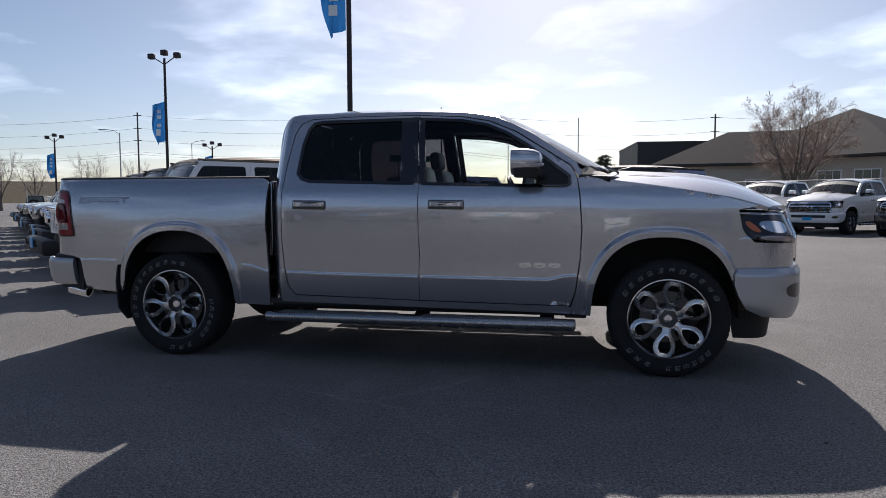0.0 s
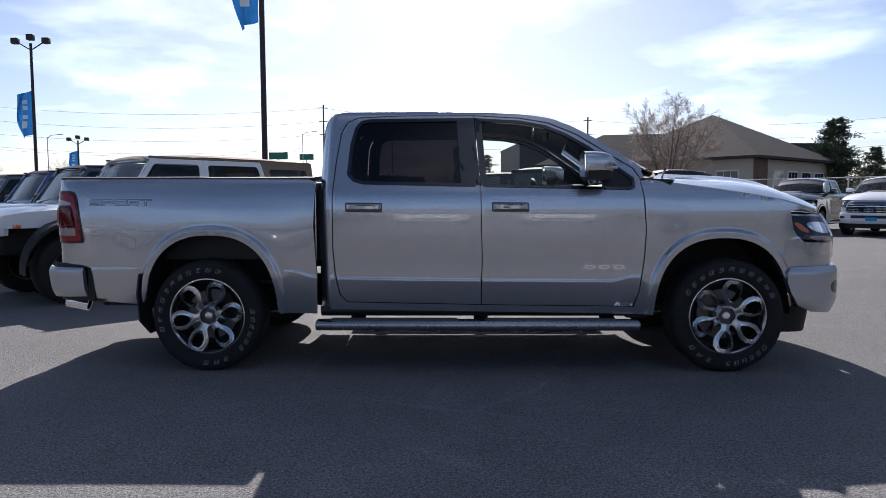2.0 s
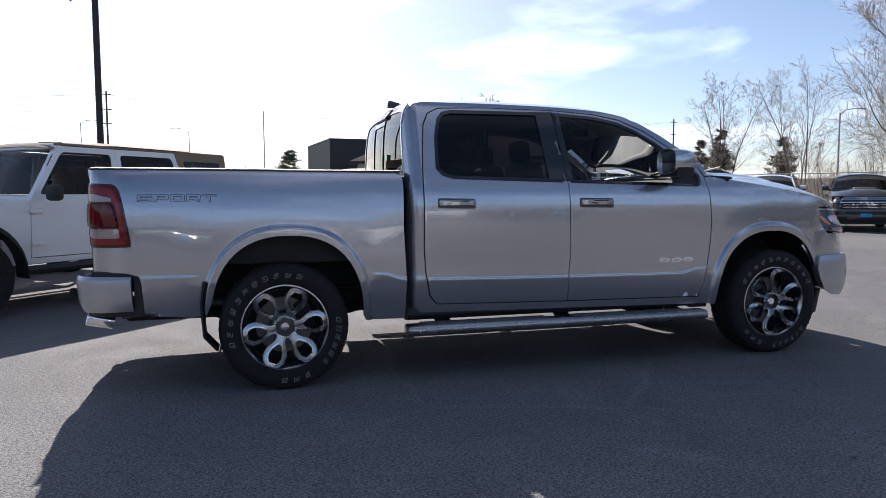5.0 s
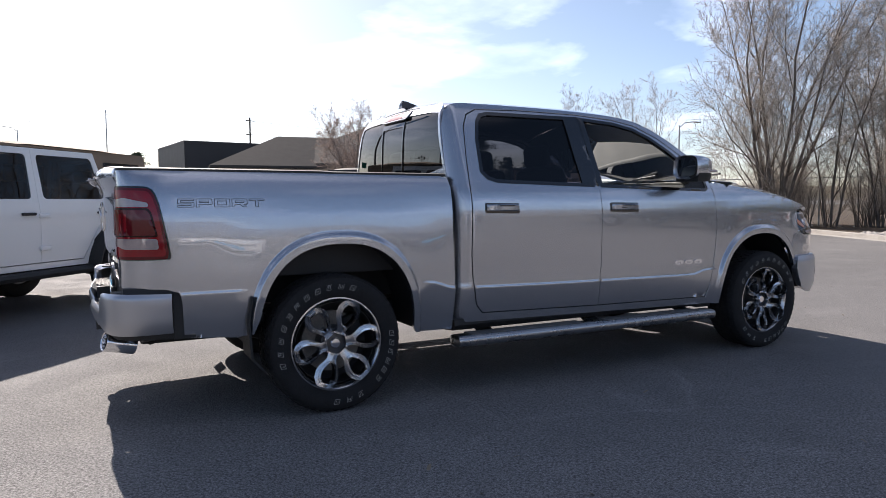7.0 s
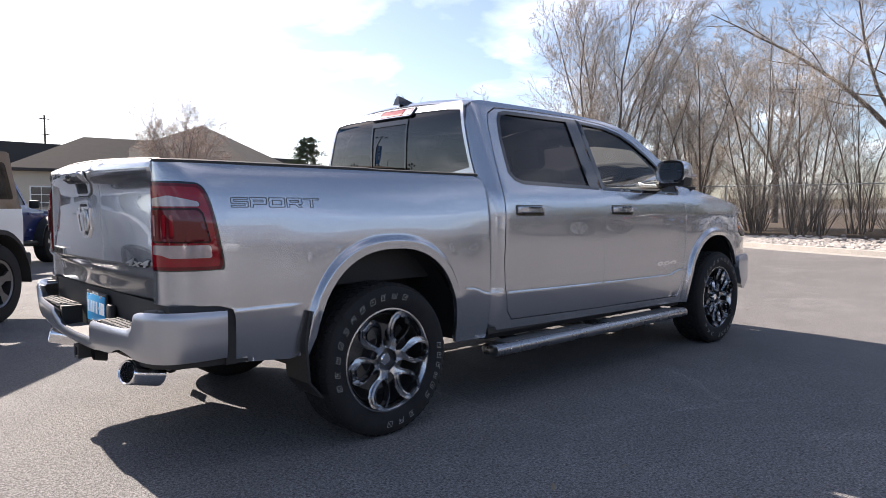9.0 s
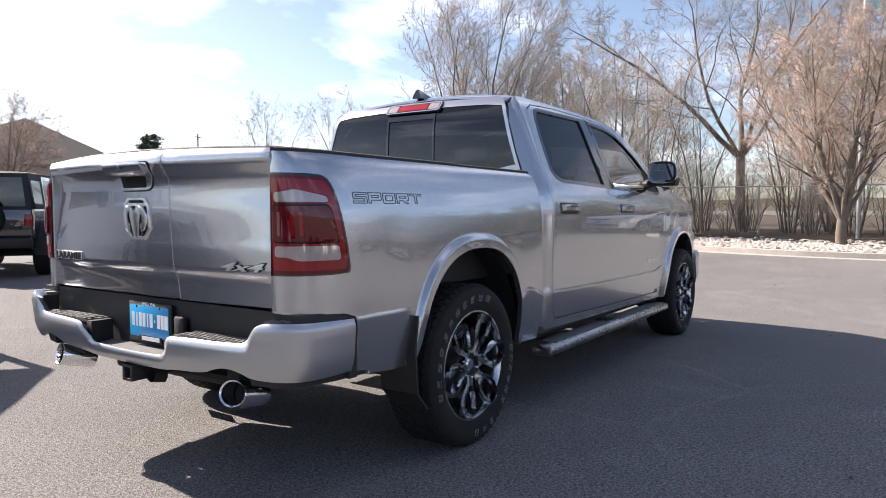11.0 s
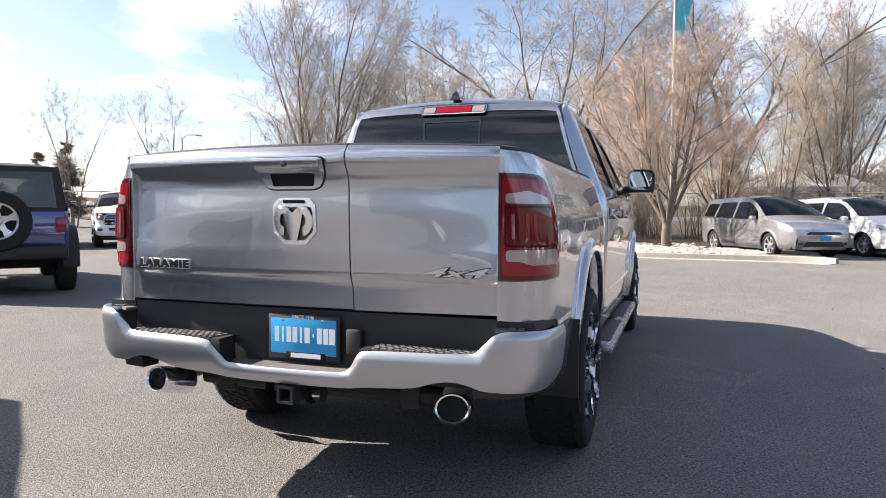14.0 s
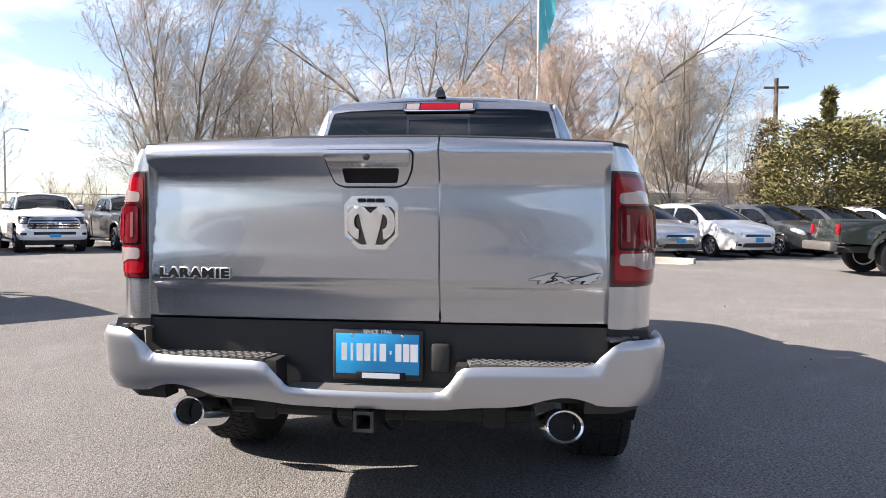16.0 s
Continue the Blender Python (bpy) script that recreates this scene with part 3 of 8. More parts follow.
def half_width(x, z, box_part):
    zc = CREASE(x)
    up, lo = (BOXW if box_part else CABW)(z), LOWER(z - zc + 0.65)
    k = sstep((z - zc + 0.009) / 0.018)
    near = min(arch_q(x, z, 0), arch_q(x, z, 1))
    lo = up + (lo - up) * sstep((near - 1.14) / 0.20) if z > zc - 0.05 else lo
    w = up * k + lo * (1 - k)
    for i in (0, 1):
        q = arch_q(x, z, i)
        w += 0.027 * sstep((1.128 - q) / 0.055) + 0.009 * sstep((1.75 - q) / 0.65)
    if x < -0.80:
        w -= (w - 0.797) * (1 - max(0.0, 1 - min(1.0, (-0.80 - x) / 0.312) ** 2.6) ** 0.385)
    if x > 3.2:
        w -= 0.035 * sstep((x - 3.2) / 0.8)
    if x > 4.0:
        w -= 0.15 * ((x - 4.0) / 0.5) ** 2.2
    if not box_part and x < 0.92:
        w -= 0.11 * ((0.92 - x) / 0.13) ** 2.2
    return w


def side(box_part=False, sgn=-1, d=0.0):
    def f(x, z):
        w = half_width(x, z, box_part)
        if not d:
            return (x, sgn * w, z)
        k = (half_width(x + 0.003, z, box_part) - half_width(x - 0.003, z, box_part)) / 0.006
        k = max(-2.5, min(2.5, k))
        n = math.hypot(1, k)
        return (x - d * k / n, sgn * (w + d / n), z)
    return f


def corner_arc():
    """Runs of the bed side's plan line: x by length along it, round the rear corner."""
    xs = [-0.80 - 0.312 * math.sin(math.pi / 2 * i / 60) for i in range(61)]
    us = [-0.80]
    for a, b in zip(xs, xs[1:]):
        us.append(us[-1] - math.hypot(b - a, half_width(b, 1.1, True) - half_width(a, 1.1, True)))
    return pchip(list(zip(us[::-1], xs[::-1]))), pchip(list(zip(xs[::-1], us[::-1])))


X_OF, U_OF = corner_arc()


def bed_face(s, d=0.0):
    f = side(True, s, d)
    return lambda u, z: f(u if u > -0.80 else X_OF(u), z)


def on_arc(pts):
    return [(x if x > -0.80 else U_OF(x), z) for x, z in pts]


def inset(poly, d):
    """The outline drawn in by d."""
    area = sum(poly[i - 1][0] * poly[i][1] - poly[i][0] * poly[i - 1][1] for i in range(len(poly)))
    s = 1 if area > 0 else -1
    out = []
    for i, p in enumerate(poly):
        a, b = Vector(poly[i - 1]), Vector(poly[(i + 1) % len(poly)])
        e1, e2 = (Vector(p) - a).normalized(), (b - Vector(p)).normalized()
        n = Vector((-e1.y, e1.x)) + Vector((-e2.y, e2.x))
        n = n.normalized() * s
        c = max(0.5, abs(n.dot(Vector((-e1.y, e1.x)))))
        out.append((p[0] + n.x * d / c, p[1] + n.y * d / c))
    return out


R_DOOR = [(0.995, 0.493), (1.951, 0.473), (1.951, 0.70), (1.960, 0.77), (1.955, 0.85), (1.951, 1.0), (1.946, 1.316), (1.902, 1.826), (1.398, 1.829), (1.06, 1.815), (0.985, 1.778), (0.945, 1.70), (0.918, 1.486), (0.903, 1.28), (0.902, 0.874), (0.915, 0.71), (0.945, 0.55)]
F_DOOR = [(1.951, 0.473), (3.02, 0.461), (3.057, 0.563), (3.088, 0.80), (3.097, 1.0), (3.080, 1.233), (3.062, 1.351), (3.02, 1.431), (2.828, 1.556), (2.634, 1.681), (2.434, 1.768), (2.23, 1.805), (1.902, 1.826), (1.946, 1.316), (1.951, 1.0), (1.955, 0.85), (1.960, 0.77), (1.951, 0.70)]
R_WIN = [(1.008, 1.400), (1.045, 1.358), (1.117, 1.336), (1.90, 1.316), (1.865, 1.800), (1.146, 1.795), (1.085, 1.780), (1.05, 1.735), (1.021, 1.612)]
F_WIN = [(1.975, 1.314), (2.985, 1.290), (3.015, 1.305), (3.012, 1.360), (2.864, 1.474), (2.71, 1.590), (2.553, 1.683), (2.413, 1.742), (2.23, 1.778), (1.940, 1.797)]
F_GLASS = [(1.99, 1.322), (2.80, 1.303), (2.80, 1.515), (2.71, 1.582), (2.553, 1.675), (2.413, 1.734), (2.23, 1.770), (1.955, 1.789)]

REAR_X = pchip([(0.70, 1.075), (0.80, 1.085), (0.885, 1.092), (0.915, 1.1065), (0.95, 1.1050), (1.0, 1.1020), (1.05, 1.0965), (1.15, 1.0880), (1.25, 1.080), (1.29, 1.086), (1.325, 1.110), (1.345, 1.118), (1.375, 1.115), (1.40, 1.090)])


def gate_face(d=0.0):
    return lambda y, z: (-(REAR_X(z) + (0.03 + 0.05 * sstep((z - 0.8) / 0.5)) * (1 - (y / 0.84) ** 2) - 0.004 * sstep((abs(y) - 0.789) / 0.014) ** 2 + d), y, z)


BUMP = [(-0.862, 0.974), (-0.98, 0.972), (-1.06, 0.961), (-1.125, 0.927), (-1.168, 0.858), (-1.192, 0.75), (-1.212, 0.55), (-1.226, 0.28), (-1.23, 0.0)]
NOSE = [(4.07, 0.948), (4.2, 0.938), (4.3, 0.922), (4.39, 0.886), (4.46, 0.815), (4.52, 0.67), (4.565, 0.45), (4.59, 0.2), (4.597, 0.0)]


def plan_curve(half):
    """A smooth plan line from one side (y<0) round to the other, by its length."""
    pts = [(x, -y) for x, y in half] + [(x, y) for x, y in half[-2::-1]]
    s = [0.0]
    for a, b in zip(pts, pts[1:]):
        s.append(s[-1] + math.hypot(b[0] - a[0], b[1] - a[1]))
    fx, fy = pchip(list(zip(s, [p[0] for p in pts]))), pchip(list(zip(s, [p[1] for p in pts])))
    return fx, fy, s[-1]


BX, BY, BL = plan_curve(BUMP)
NX, NY, NL = plan_curve(NOSE)


BUMP_TOP = pchip([(0.0, 0.566), (0.235, 0.566), (0.275, 0.580), (0.31, 0.648), (0.345, 0.662), (0.70, 0.664), (0.745, 0.672), (0.80, 0.748), (0.90, 0.752), (1.0, 0.745)])


def bumper_face(d=0.0):
    def f(s, z):
        x, y = BX(s), BY(s)
        top = BUMP_TOP(abs(y))
        k = 0.020 - 0.020 * (max(0.0, z - top + 0.038) / 0.038) ** 2 - 3.2 * max(0.0, 0.612 - z) ** 2 + 0.10 * (z - 0.60) + d
        n = Vector((x + 0.75, y * 0.45)).normalized()
        return (x + n.x * k, y + n.y * k, z)
    return f


def nose_face(d=0.0, lean=0.0):
    def f(s, z):
        x, y = NX(s), NY(s)
        n = Vector((x - 3.95, y * 0.5)).normalized()
        k = d - lean * max(0, z - 0.95)
        return (x + n.x * k, y + n.y * k, z)
    return f


EDGE_Z = pchip([(0.84, 1.80), (0.89, 1.845), (0.98, 1.860), (1.4, 1.862), (1.816, 1.856), (2.23, 1.836), (2.434, 1.806), (2.595, 1.749), (2.753, 1.663), (2.907, 1.560), (3.058, 1.456), (3.2, 1.385), (3.45, 1.33)])
MID_Z = pchip([(0.84, 1.862), (0.90, 1.895), (1.0, 1.915), (1.4, 1.938), (1.9, 1.940), (2.2, 1.928), (2.40, 1.898), (2.6, 1.815), (2.8, 1.715), (3.0, 1.605), (3.2, 1.485), (3.44, 1.345)])


def top_face(d=0.0):
    def f(x, v):
        ze, zc = EDGE_Z(x), MID_Z(x)
        ye = half_width(max(x, 0.93), ze, False) + (-0.10 * sstep((0.93 - x) / 0.1))
        t = v / 0.7
        return (x, -t * ye, ze + (zc - ze) * (1 - abs(t) ** 2.3) + d)
    return f


HOOD_C = pchip([(3.1, 1.405), (3.35, 1.402), (3.84, 1.380), (4.09, 1.342), (4.25, 1.295), (4.42, 1.226), (4.52, 1.160), (4.60, 1.09)])
FEND_Z = pchip([(3.0, 1.372), (3.25, 1.340), (3.6, 1.292), (4.0, 1.225), (4.2, 1.175), (4.33, 1.135), (4.6, 1.03)])


def hood_face(x, y):
    zf, zc = FEND_Z(x), HOOD_C(x)
    ys = half_width(min(x, 4.42), zf, False)
    dome = 0.022 * sstep((0.50 - abs(y)) / 0.14) * sstep((4.5 - x) / 0.5)
    return (x, -y, zc - (zc - zf) * min(1.2, abs(y) / ys) ** 2.8 + dome - 0.004)


def mirror_y(me):
    m2 = me.copy()
    m2.transform(Matrix.Diagonal((1, -1, 1, 1)))
    m2.flip_normals()
    return m2


def both(name, make, material, parent, label="", left=True):
    """The same part on both sides."""
    a = part(name, make(-1), material, parent, label)
    b = part(name, make(1), material, parent, label) if left else None
    return a, b


def wheel_meshes():
    """Tyre, tread, rim, spokes and the rest of one wheel, outer face to -y."""
    out = {}
    half = [(0.262, -0.108), (0.272, -0.122), (0.290, -0.130), (0.315, -0.137), (0.345, -0.138), (0.368, -0.132), (0.384, -0.120), (0.391, -0.104), (0.3935, -0.05), (0.394, 0.0)]
    prof = half + [(r, -h) for r, h in half[-2::-1]]
    out["tyre"] = revolve(prof, 72)
    bm = bmesh.new()
    for row, h in enumerate((-0.104, -0.060, -0.02, 0.02, 0.060, 0.104)):
        for k in range(56):
            a = 2 * math.pi * (k + 0.5 * (row % 2)) / 56
            r = 0.3935 if 0 < row < 5 else 0.388
            rot = Matrix.Rotation(-a, 3, "Y") @ Matrix.Rotation(radians(14 * (1 if row % 2 else -1)), 3, "X")
            if row in (0, 5):
                rot = rot @ Matrix.Rotation(radians(24 if row == 5 else -24), 3, "Z")
            add_box(bm, (r * math.cos(a), h, r * math.sin(a)), (0.010, 0.034, 0.034), 0, rot)
    out["tread"] = bm
    bm = bmesh.new()
    for words, a0, a1 in ((11, 196, 74), (6, 6, -42), (3, -66, -92)):
        for k in range(words):
            a = radians(a0 + (a1 - a0) * k / (words - 1))
            w, h, s = 0.0145, 0.0135, 0.0011
            tv, rv = Vector((-math.sin(a), 0, math.cos(a))) * -1, Vector((math.cos(a), 0, math.sin(a)))
            c = rv * 0.332 + Vector((0, -0.1385, 0))
            strokes = [(0, h, w, s), (0, -h, w, s), (w, 0, s, h), (-w, 0, s, h), (w * 0.4, 0, s, h * 0.55), (-w * 0.4, h * 0.3, s, h * 0.5), (0, (k % 3 - 1) * 0.005, w * 0.4, s)]
            strokes.pop((k * 5 + words) % 7)
            for du, dv, su, sv in strokes:
                sk = 0.25
                vs = [bm.verts.new(c + tv * (du + i * su + sk * (dv + j * sv)) + rv * (dv + j * sv) + Vector((0, -0.0022 if abs(dv + j * sv) < 0.02 else 0, 0))) for i, j in ((-1, -1), (1, -1), (1, 1), (-1, 1))]
                bm.faces.new(vs)
    out["raised_lettering"] = bm
    out["rim"] = revolve([(0.252, -0.112), (0.262, -0.122), (0.270, -0.121), (0.268, -0.110), (0.262, -0.105), (0.262, 0.12), (0.245, 0.12), (0.240, 0.0), (0.238, -0.06), (0.246, -0.095)], 72, close=True)

    def spoke_place(ang):
        ca, sa = math.cos(ang), math.sin(ang)
        hh = pchip([(0.0, -0.066), (0.06, -0.070), (0.12, -0.084), (0.2, -0.100), (0.26, -0.108)])

        def f(t, r):
            return (r * ca - t * sa, hh(r) - 0.016 * (1 - (t / 0.07) ** 2), r * sa + t * ca)
        return f

    edge = [(0.026, 0.058), (0.024, 0.096), (0.036, 0.120), (0.054, 0.150), (0.062, 0.178), (0.061, 0.214), (0.047, 0.244), (0.030, 0.258)]
    outer = edge + [(-a, b) for a, b in edge[::-1]]
    rim_in = [(0.006, 0.116), (0.017, 0.130), (0.031, 0.158), (0.036, 0.184), (0.035, 0.208), (0.020, 0.234)]
    hole = rim_in + [(-a, b) for a, b in rim_in[::-1]]
    ring_o = inset(hole, -0.006)
    for k in range(6):
        a = radians(9 + 60 * k)
        out["spoke", k] = panel(outer, spoke_place(a), 0.02, [hole], 0.024)
        pl = spoke_place(a)
        out["spoke_edge", k] = panel(ring_o, lambda t, r, pl=pl: tuple(Vector(pl(t, r)) + Vector((0, -0.004, 0))), 0.02, [inset(hole, 0.002)], 0.030)
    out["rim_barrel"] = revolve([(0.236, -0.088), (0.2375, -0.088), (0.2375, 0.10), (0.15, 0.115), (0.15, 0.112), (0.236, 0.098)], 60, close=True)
    bm = revolve([(0.0, -0.098), (0.024, -0.097), (0.031, -0.090), (0.034, -0.070), (0.034, -0.05)], 28)
    out["centre_cap"] = bm
    bm = revolve([(0.0, -0.078), (0.06, -0.078), (0.084, -0.074), (0.094, -0.05), (0.10, 0.02), (0.0, 0.02)], 36)
    out["hub"] = bm
    out["lug_nut"] = revolve([(0.0, -0.106), (0.006, -0.105), (0.010, -0.099), (0.0105, -0.07)], 10)
    out["brake_disc"] = revolve([(0.09, -0.010), (0.178, -0.010), (0.178, 0.016), (0.09, 0.016)], 40, close=True)
    out["caliper"] = box((0.13, 0.0, 0.06), (0.10, 0.09, 0.19), 0.02, Matrix.Rotation(radians(-20), 3, "Y"))
    out["back_plate"] = revolve([(0.0, 0.05), (0.240, 0.05), (0.240, 0.062), (0.0, 0.062)], 40)
    return out


def add_wheels(truck):
    wm = wheel_meshes()
    mats = {"tyre": "rubber", "tread": "rubber", "raised_lettering": "letter", "rim": "wheelgrey", "rim_barrel": "wheel_pocket", "centre_cap": "chrome", "hub": "wheel_pocket", "lug_nut": "chrome", "brake_disc": "steel", "caliper": "chassis", "back_plate": "chassis", "spoke": "wheelgrey", "spoke_edge": "darkchrome"}
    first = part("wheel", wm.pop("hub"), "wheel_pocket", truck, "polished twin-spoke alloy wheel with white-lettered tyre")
    nut = wm.pop("lug_nut")
    for k, d in wm.items():
        n = k if isinstance(k, str) else k[0]
        o = part(n, d, mats[n], first)
        if n in ("tread", "raised_lettering"):
            tagged(o, kind="stuff")
    nut = part("lug_nut", nut, "chrome", first)
    for k in range(6):
        a = radians(39 + 60 * k)
        o = nut if k == 0 else part("lug_nut", nut.data, "chrome", first)
        o.matrix_basis = pose(0.068 * math.cos(a), 0, 0.068 * math.sin(a))
    first.matrix_basis = pose(0, -0.868, 0.396)
    kids = list(first.children)
    for x, y, r in ((3.672, -0.868, 47), (0, 0.868, 180), (3.672, 0.868, 180)):
        w = new("wheel", first.data)
        w.parent, w["label"] = truck, first["label"]
        w.matrix_basis = pose(x, y, 0.396) @ (Matrix.Rotation(radians(r), 4, "Y") if r == 47 else Matrix.Rotation(radians(180), 4, "Z"))
        for c in kids:
            o = new(c.name.split(".")[0], c.data)
            o.parent, o.matrix_basis = w, c.matrix_basis
            if "kind" in c.keys():
                o["kind"] = c["kind"]


# block capitals: outlines and counters, one unit wide
BLOCK = {
    "S": [[(0, 0), (0.94, 0), (1, 0.06), (1, 0.29), (0.94, 0.345), (0.22, 0.345), (0.22, 0.41), (1, 0.41), (1, 0.55), (0.06, 0.55), (0, 0.49), (0, 0.26), (0.06, 0.205), (0.78, 0.205), (0.78, 0.14), (0, 0.14)]],
    "P": [[(0, 0), (0.21, 0), (0.21, 0.15), (0.94, 0.15), (1, 0.21), (1, 0.49), (0.94, 0.55), (0, 0.55)], [(0.21, 0.28), (0.79, 0.28), (0.79, 0.42), (0.21, 0.42)]],
    "O": [[(0.06, 0), (0.94, 0), (1, 0.06), (1, 0.49), (0.94, 0.55), (0.06, 0.55), (0, 0.49), (0, 0.06)], [(0.21, 0.13), (0.79, 0.13), (0.79, 0.42), (0.21, 0.42)]],
    "R": [[(0, 0), (0.21, 0), (0.21, 0.15), (0.50, 0.15), (0.72, 0), (1, 0), (0.80, 0.15), (0.94, 0.15), (1, 0.21), (1, 0.49), (0.94, 0.55), (0, 0.55)], [(0.21, 0.28), (0.79, 0.28), (0.79, 0.42), (0.21, 0.42)]],
    "T": [[(0.395, 0), (0.605, 0), (0.605, 0.41), (1, 0.41), (1, 0.55), (0, 0.55), (0, 0.41), (0.395, 0.41)]],
}


def thing_part(name, parent, label):
    """An empty that gathers the pieces of one part."""
    e = new(name)
    e.empty_display_size = 0.05
    e.parent, e["label"] = parent, label
    return e


def build_truck():
    t = thing("pickup_truck", "silver four-door pickup truck with chrome wheels parked on asphalt", "pickup truck")
    # load bed sides with tail lamps
    zt = lambda x: 1.374 + 0.004 * (x < 0)
    arch = lambda k, lo, hi: [(ARCH[k][0] - ARCH[k][2] * math.copysign(abs(math.cos(a)) ** (2 / 2.4), math.cos(a)), ARCH[k][1] + ARCH[k][3] * abs(math.sin(a)) ** (2 / 2.4)) for a in [lo + (hi - lo) * i / 26 for i in range(27)]]
    bed = [(-1.112, 0.775), (-1.0, 0.768), (-0.90, 0.762), (-0.838, 0.742), (-0.826, 0.70), (-0.820, 0.60), (-0.816, 0.500), (-0.55, 0.478), (-0.465, 0.49)] + arch(0, 0.22, math.pi - 0.02) + [(0.515, 0.41), (0.775, 0.405), (0.785, 0.66), (0.764, 1.03), (0.772, 1.30), (0.762, 1.350), (0.72, 1.366), (0.2, 1.368), (-0.5, 1.374), (-0.98, 1.377), (-1.05, 1.376), (-1.112, 1.372)]
    flare = lambda k: [[(ARCH[k][0] - q * ARCH[k][2] * math.copysign(abs(math.cos(a)) ** (2 / 2.4), math.cos(a)), ARCH[k][1] + q * ARCH[k][3] * abs(math.sin(a)) ** (2 / 2.4)) for a in [math.pi * i / 70 for i in range(71)]] for q in (1.03, 1.05, 1.069, 1.078, 1.087, 1.098, 1.110, 1.121, 1.130, 1.15)]
    crease = lambda x0, x1: [[(x0 + (x1 - x0) * i / 40, CREASE(x0 + (x1 - x0) * i / 40) + dz) for i in range(41)] for dz in (-0.014, -0.007, -0.002, 0.003, 0.008, 0.014)]
    END = U_OF(-1.112)
    for s in (-1, 1):
        part("bed_side", panel(on_arc([(max(x, -1.112), z) for x, z in bed]), bed_face(s), 0.024, flip=s > 0, thick=0.03, lines=flare(0) + crease(-0.82, -0.50) + crease(0.56, 0.78)), "silver", t)
        lamp = on_arc([(-1.112, 0.914), (-0.885, 0.914), (-0.872, 0.925), (-0.874, 0.953), (-0.915, 1.183), (-0.934, 1.250), (-0.955, 1.280), (-0.99, 1.291), (-1.112, 1.293)])
        L = part("tail_lamp", panel(smooth_poly(lamp, 1, (0, 8)), bed_face(s, 0.003), 0.016, thick=0.02, flip=s > 0), "gloss_black", t, "red tail lamp with clear strips and dark centre")
        def lens(pts, d, m, th=0.006, n="lens", r=0.014):
            part(n, panel(round_poly(pts, r), bed_face(s, d), 0.012, thick=th, flip=s > 0), m, L)
        low, high = U_OF(-0.889), U_OF(-0.944)
        lens([(END + 0.003, 0.920), (low, 0.920), (low + 0.005, 0.953), (U_OF(-0.923), 1.183), (high, 1.250), (high - 0.022, 1.278), (END + 0.003, 1.288)], 0.007, "tail_dark", 0.008)
        lens([(END + 0.014, 0.934), (low - 0.012, 0.934), (low - 0.008, 0.957), (U_OF(-0.934), 1.180), (high - 0.012, 1.244), (high - 0.030, 1.266), (END + 0.014, 1.274)], 0.0092, "tail_red", 0.004, r=0.02)
        lens([(END + 0.026, 0.984), (END + 0.075, 0.984), (END + 0.11, 0.970), (low - 0.040, 0.970), (low - 0.046, 1.024), (END + 0.026, 1.024)], 0.0125, "lens_clear")
        lens([(END + 0.026, 1.186), (high - 0.026, 1.186), (high - 0.030, 1.206), (END + 0.11, 1.232), (END + 0.075, 1.224), (END + 0.026, 1.220)], 0.0125, "lens_clear")
        lens([(END + 0.020, 1.034), (low - 0.042, 1.032), (high - 0.014, 1.160), (high - 0.030, 1.180), (END + 0.020, 1.180)], 0.0125, "tail_edge", 0.006, "lens_frame")
        lens([(END + 0.026, 1.042), (low - 0.052, 1.040), (high - 0.022, 1.154), (high - 0.038, 1.170), (END + 0.026, 1.170)], 0.019, "tail_dark", 0.010)
        for x0, m in ((END + 0.044, "tail_bar"), (END + 0.090, "tail_red"), (END + 0.118, "tail_red")):
            lens([(x0, 1.062), (x0 + 0.012, 1.062), (x0 + 0.012, 1.15), (x0, 1.15)], 0.021, m, 0.003, r=0.005)
        cap_x = [-1.109, -1.104, -1.096, -1.085, -1.065, -1.04, -1.0, -0.94, -0.86, -0.78] + [-0.70 + 1.46 * i / 18 for i in range(19)]
        part("bed_rail_cap", loft([[(x, s * max(0.70, half_width(x, 1.374, True) + a), zt(x) + h) for a, h in ((0.003, -0.006), (0.002, 0.005), (-0.02, 0.011), (-0.10, 0.009), (-0.105, -0.02))] for x in cap_x]), "plastic", t)
        part("mud_flap", loft([[(x, s * y, z) for x, y in ((xo, 0.80), (xo - 0.012, 0.80), (xo - 0.012, 1.0), (xo, 1.0))] for xo, z in ((-0.47, 0.70), (-0.49, 0.56), (-0.475, 0.36), (-0.40, 0.275))]), "plastic", t)
        part("arch_liner", loft([[(ARCH[k][0] + (ARCH[k][2] + 0.05) * math.cos(a), s * y, ARCH[k][1] + (ARCH[k][3] + 0.03) * math.sin(a)) for y in (0.93, 0.55)] for a in [math.pi * i / 20 for i in range(21)] for k in (0,)], closed=False), "plastic", t)
        part("arch_liner", loft([[(ARCH[k][0] + (ARCH[k][2] + 0.02) * math.cos(a), s * y, ARCH[k][1] + (ARCH[k][3] + 0.03) * math.sin(a)) for y in (0.93, 0.50)] for a in [math.pi * i / 20 for i in range(21)] for k in (1,)], closed=False), "plastic", t)
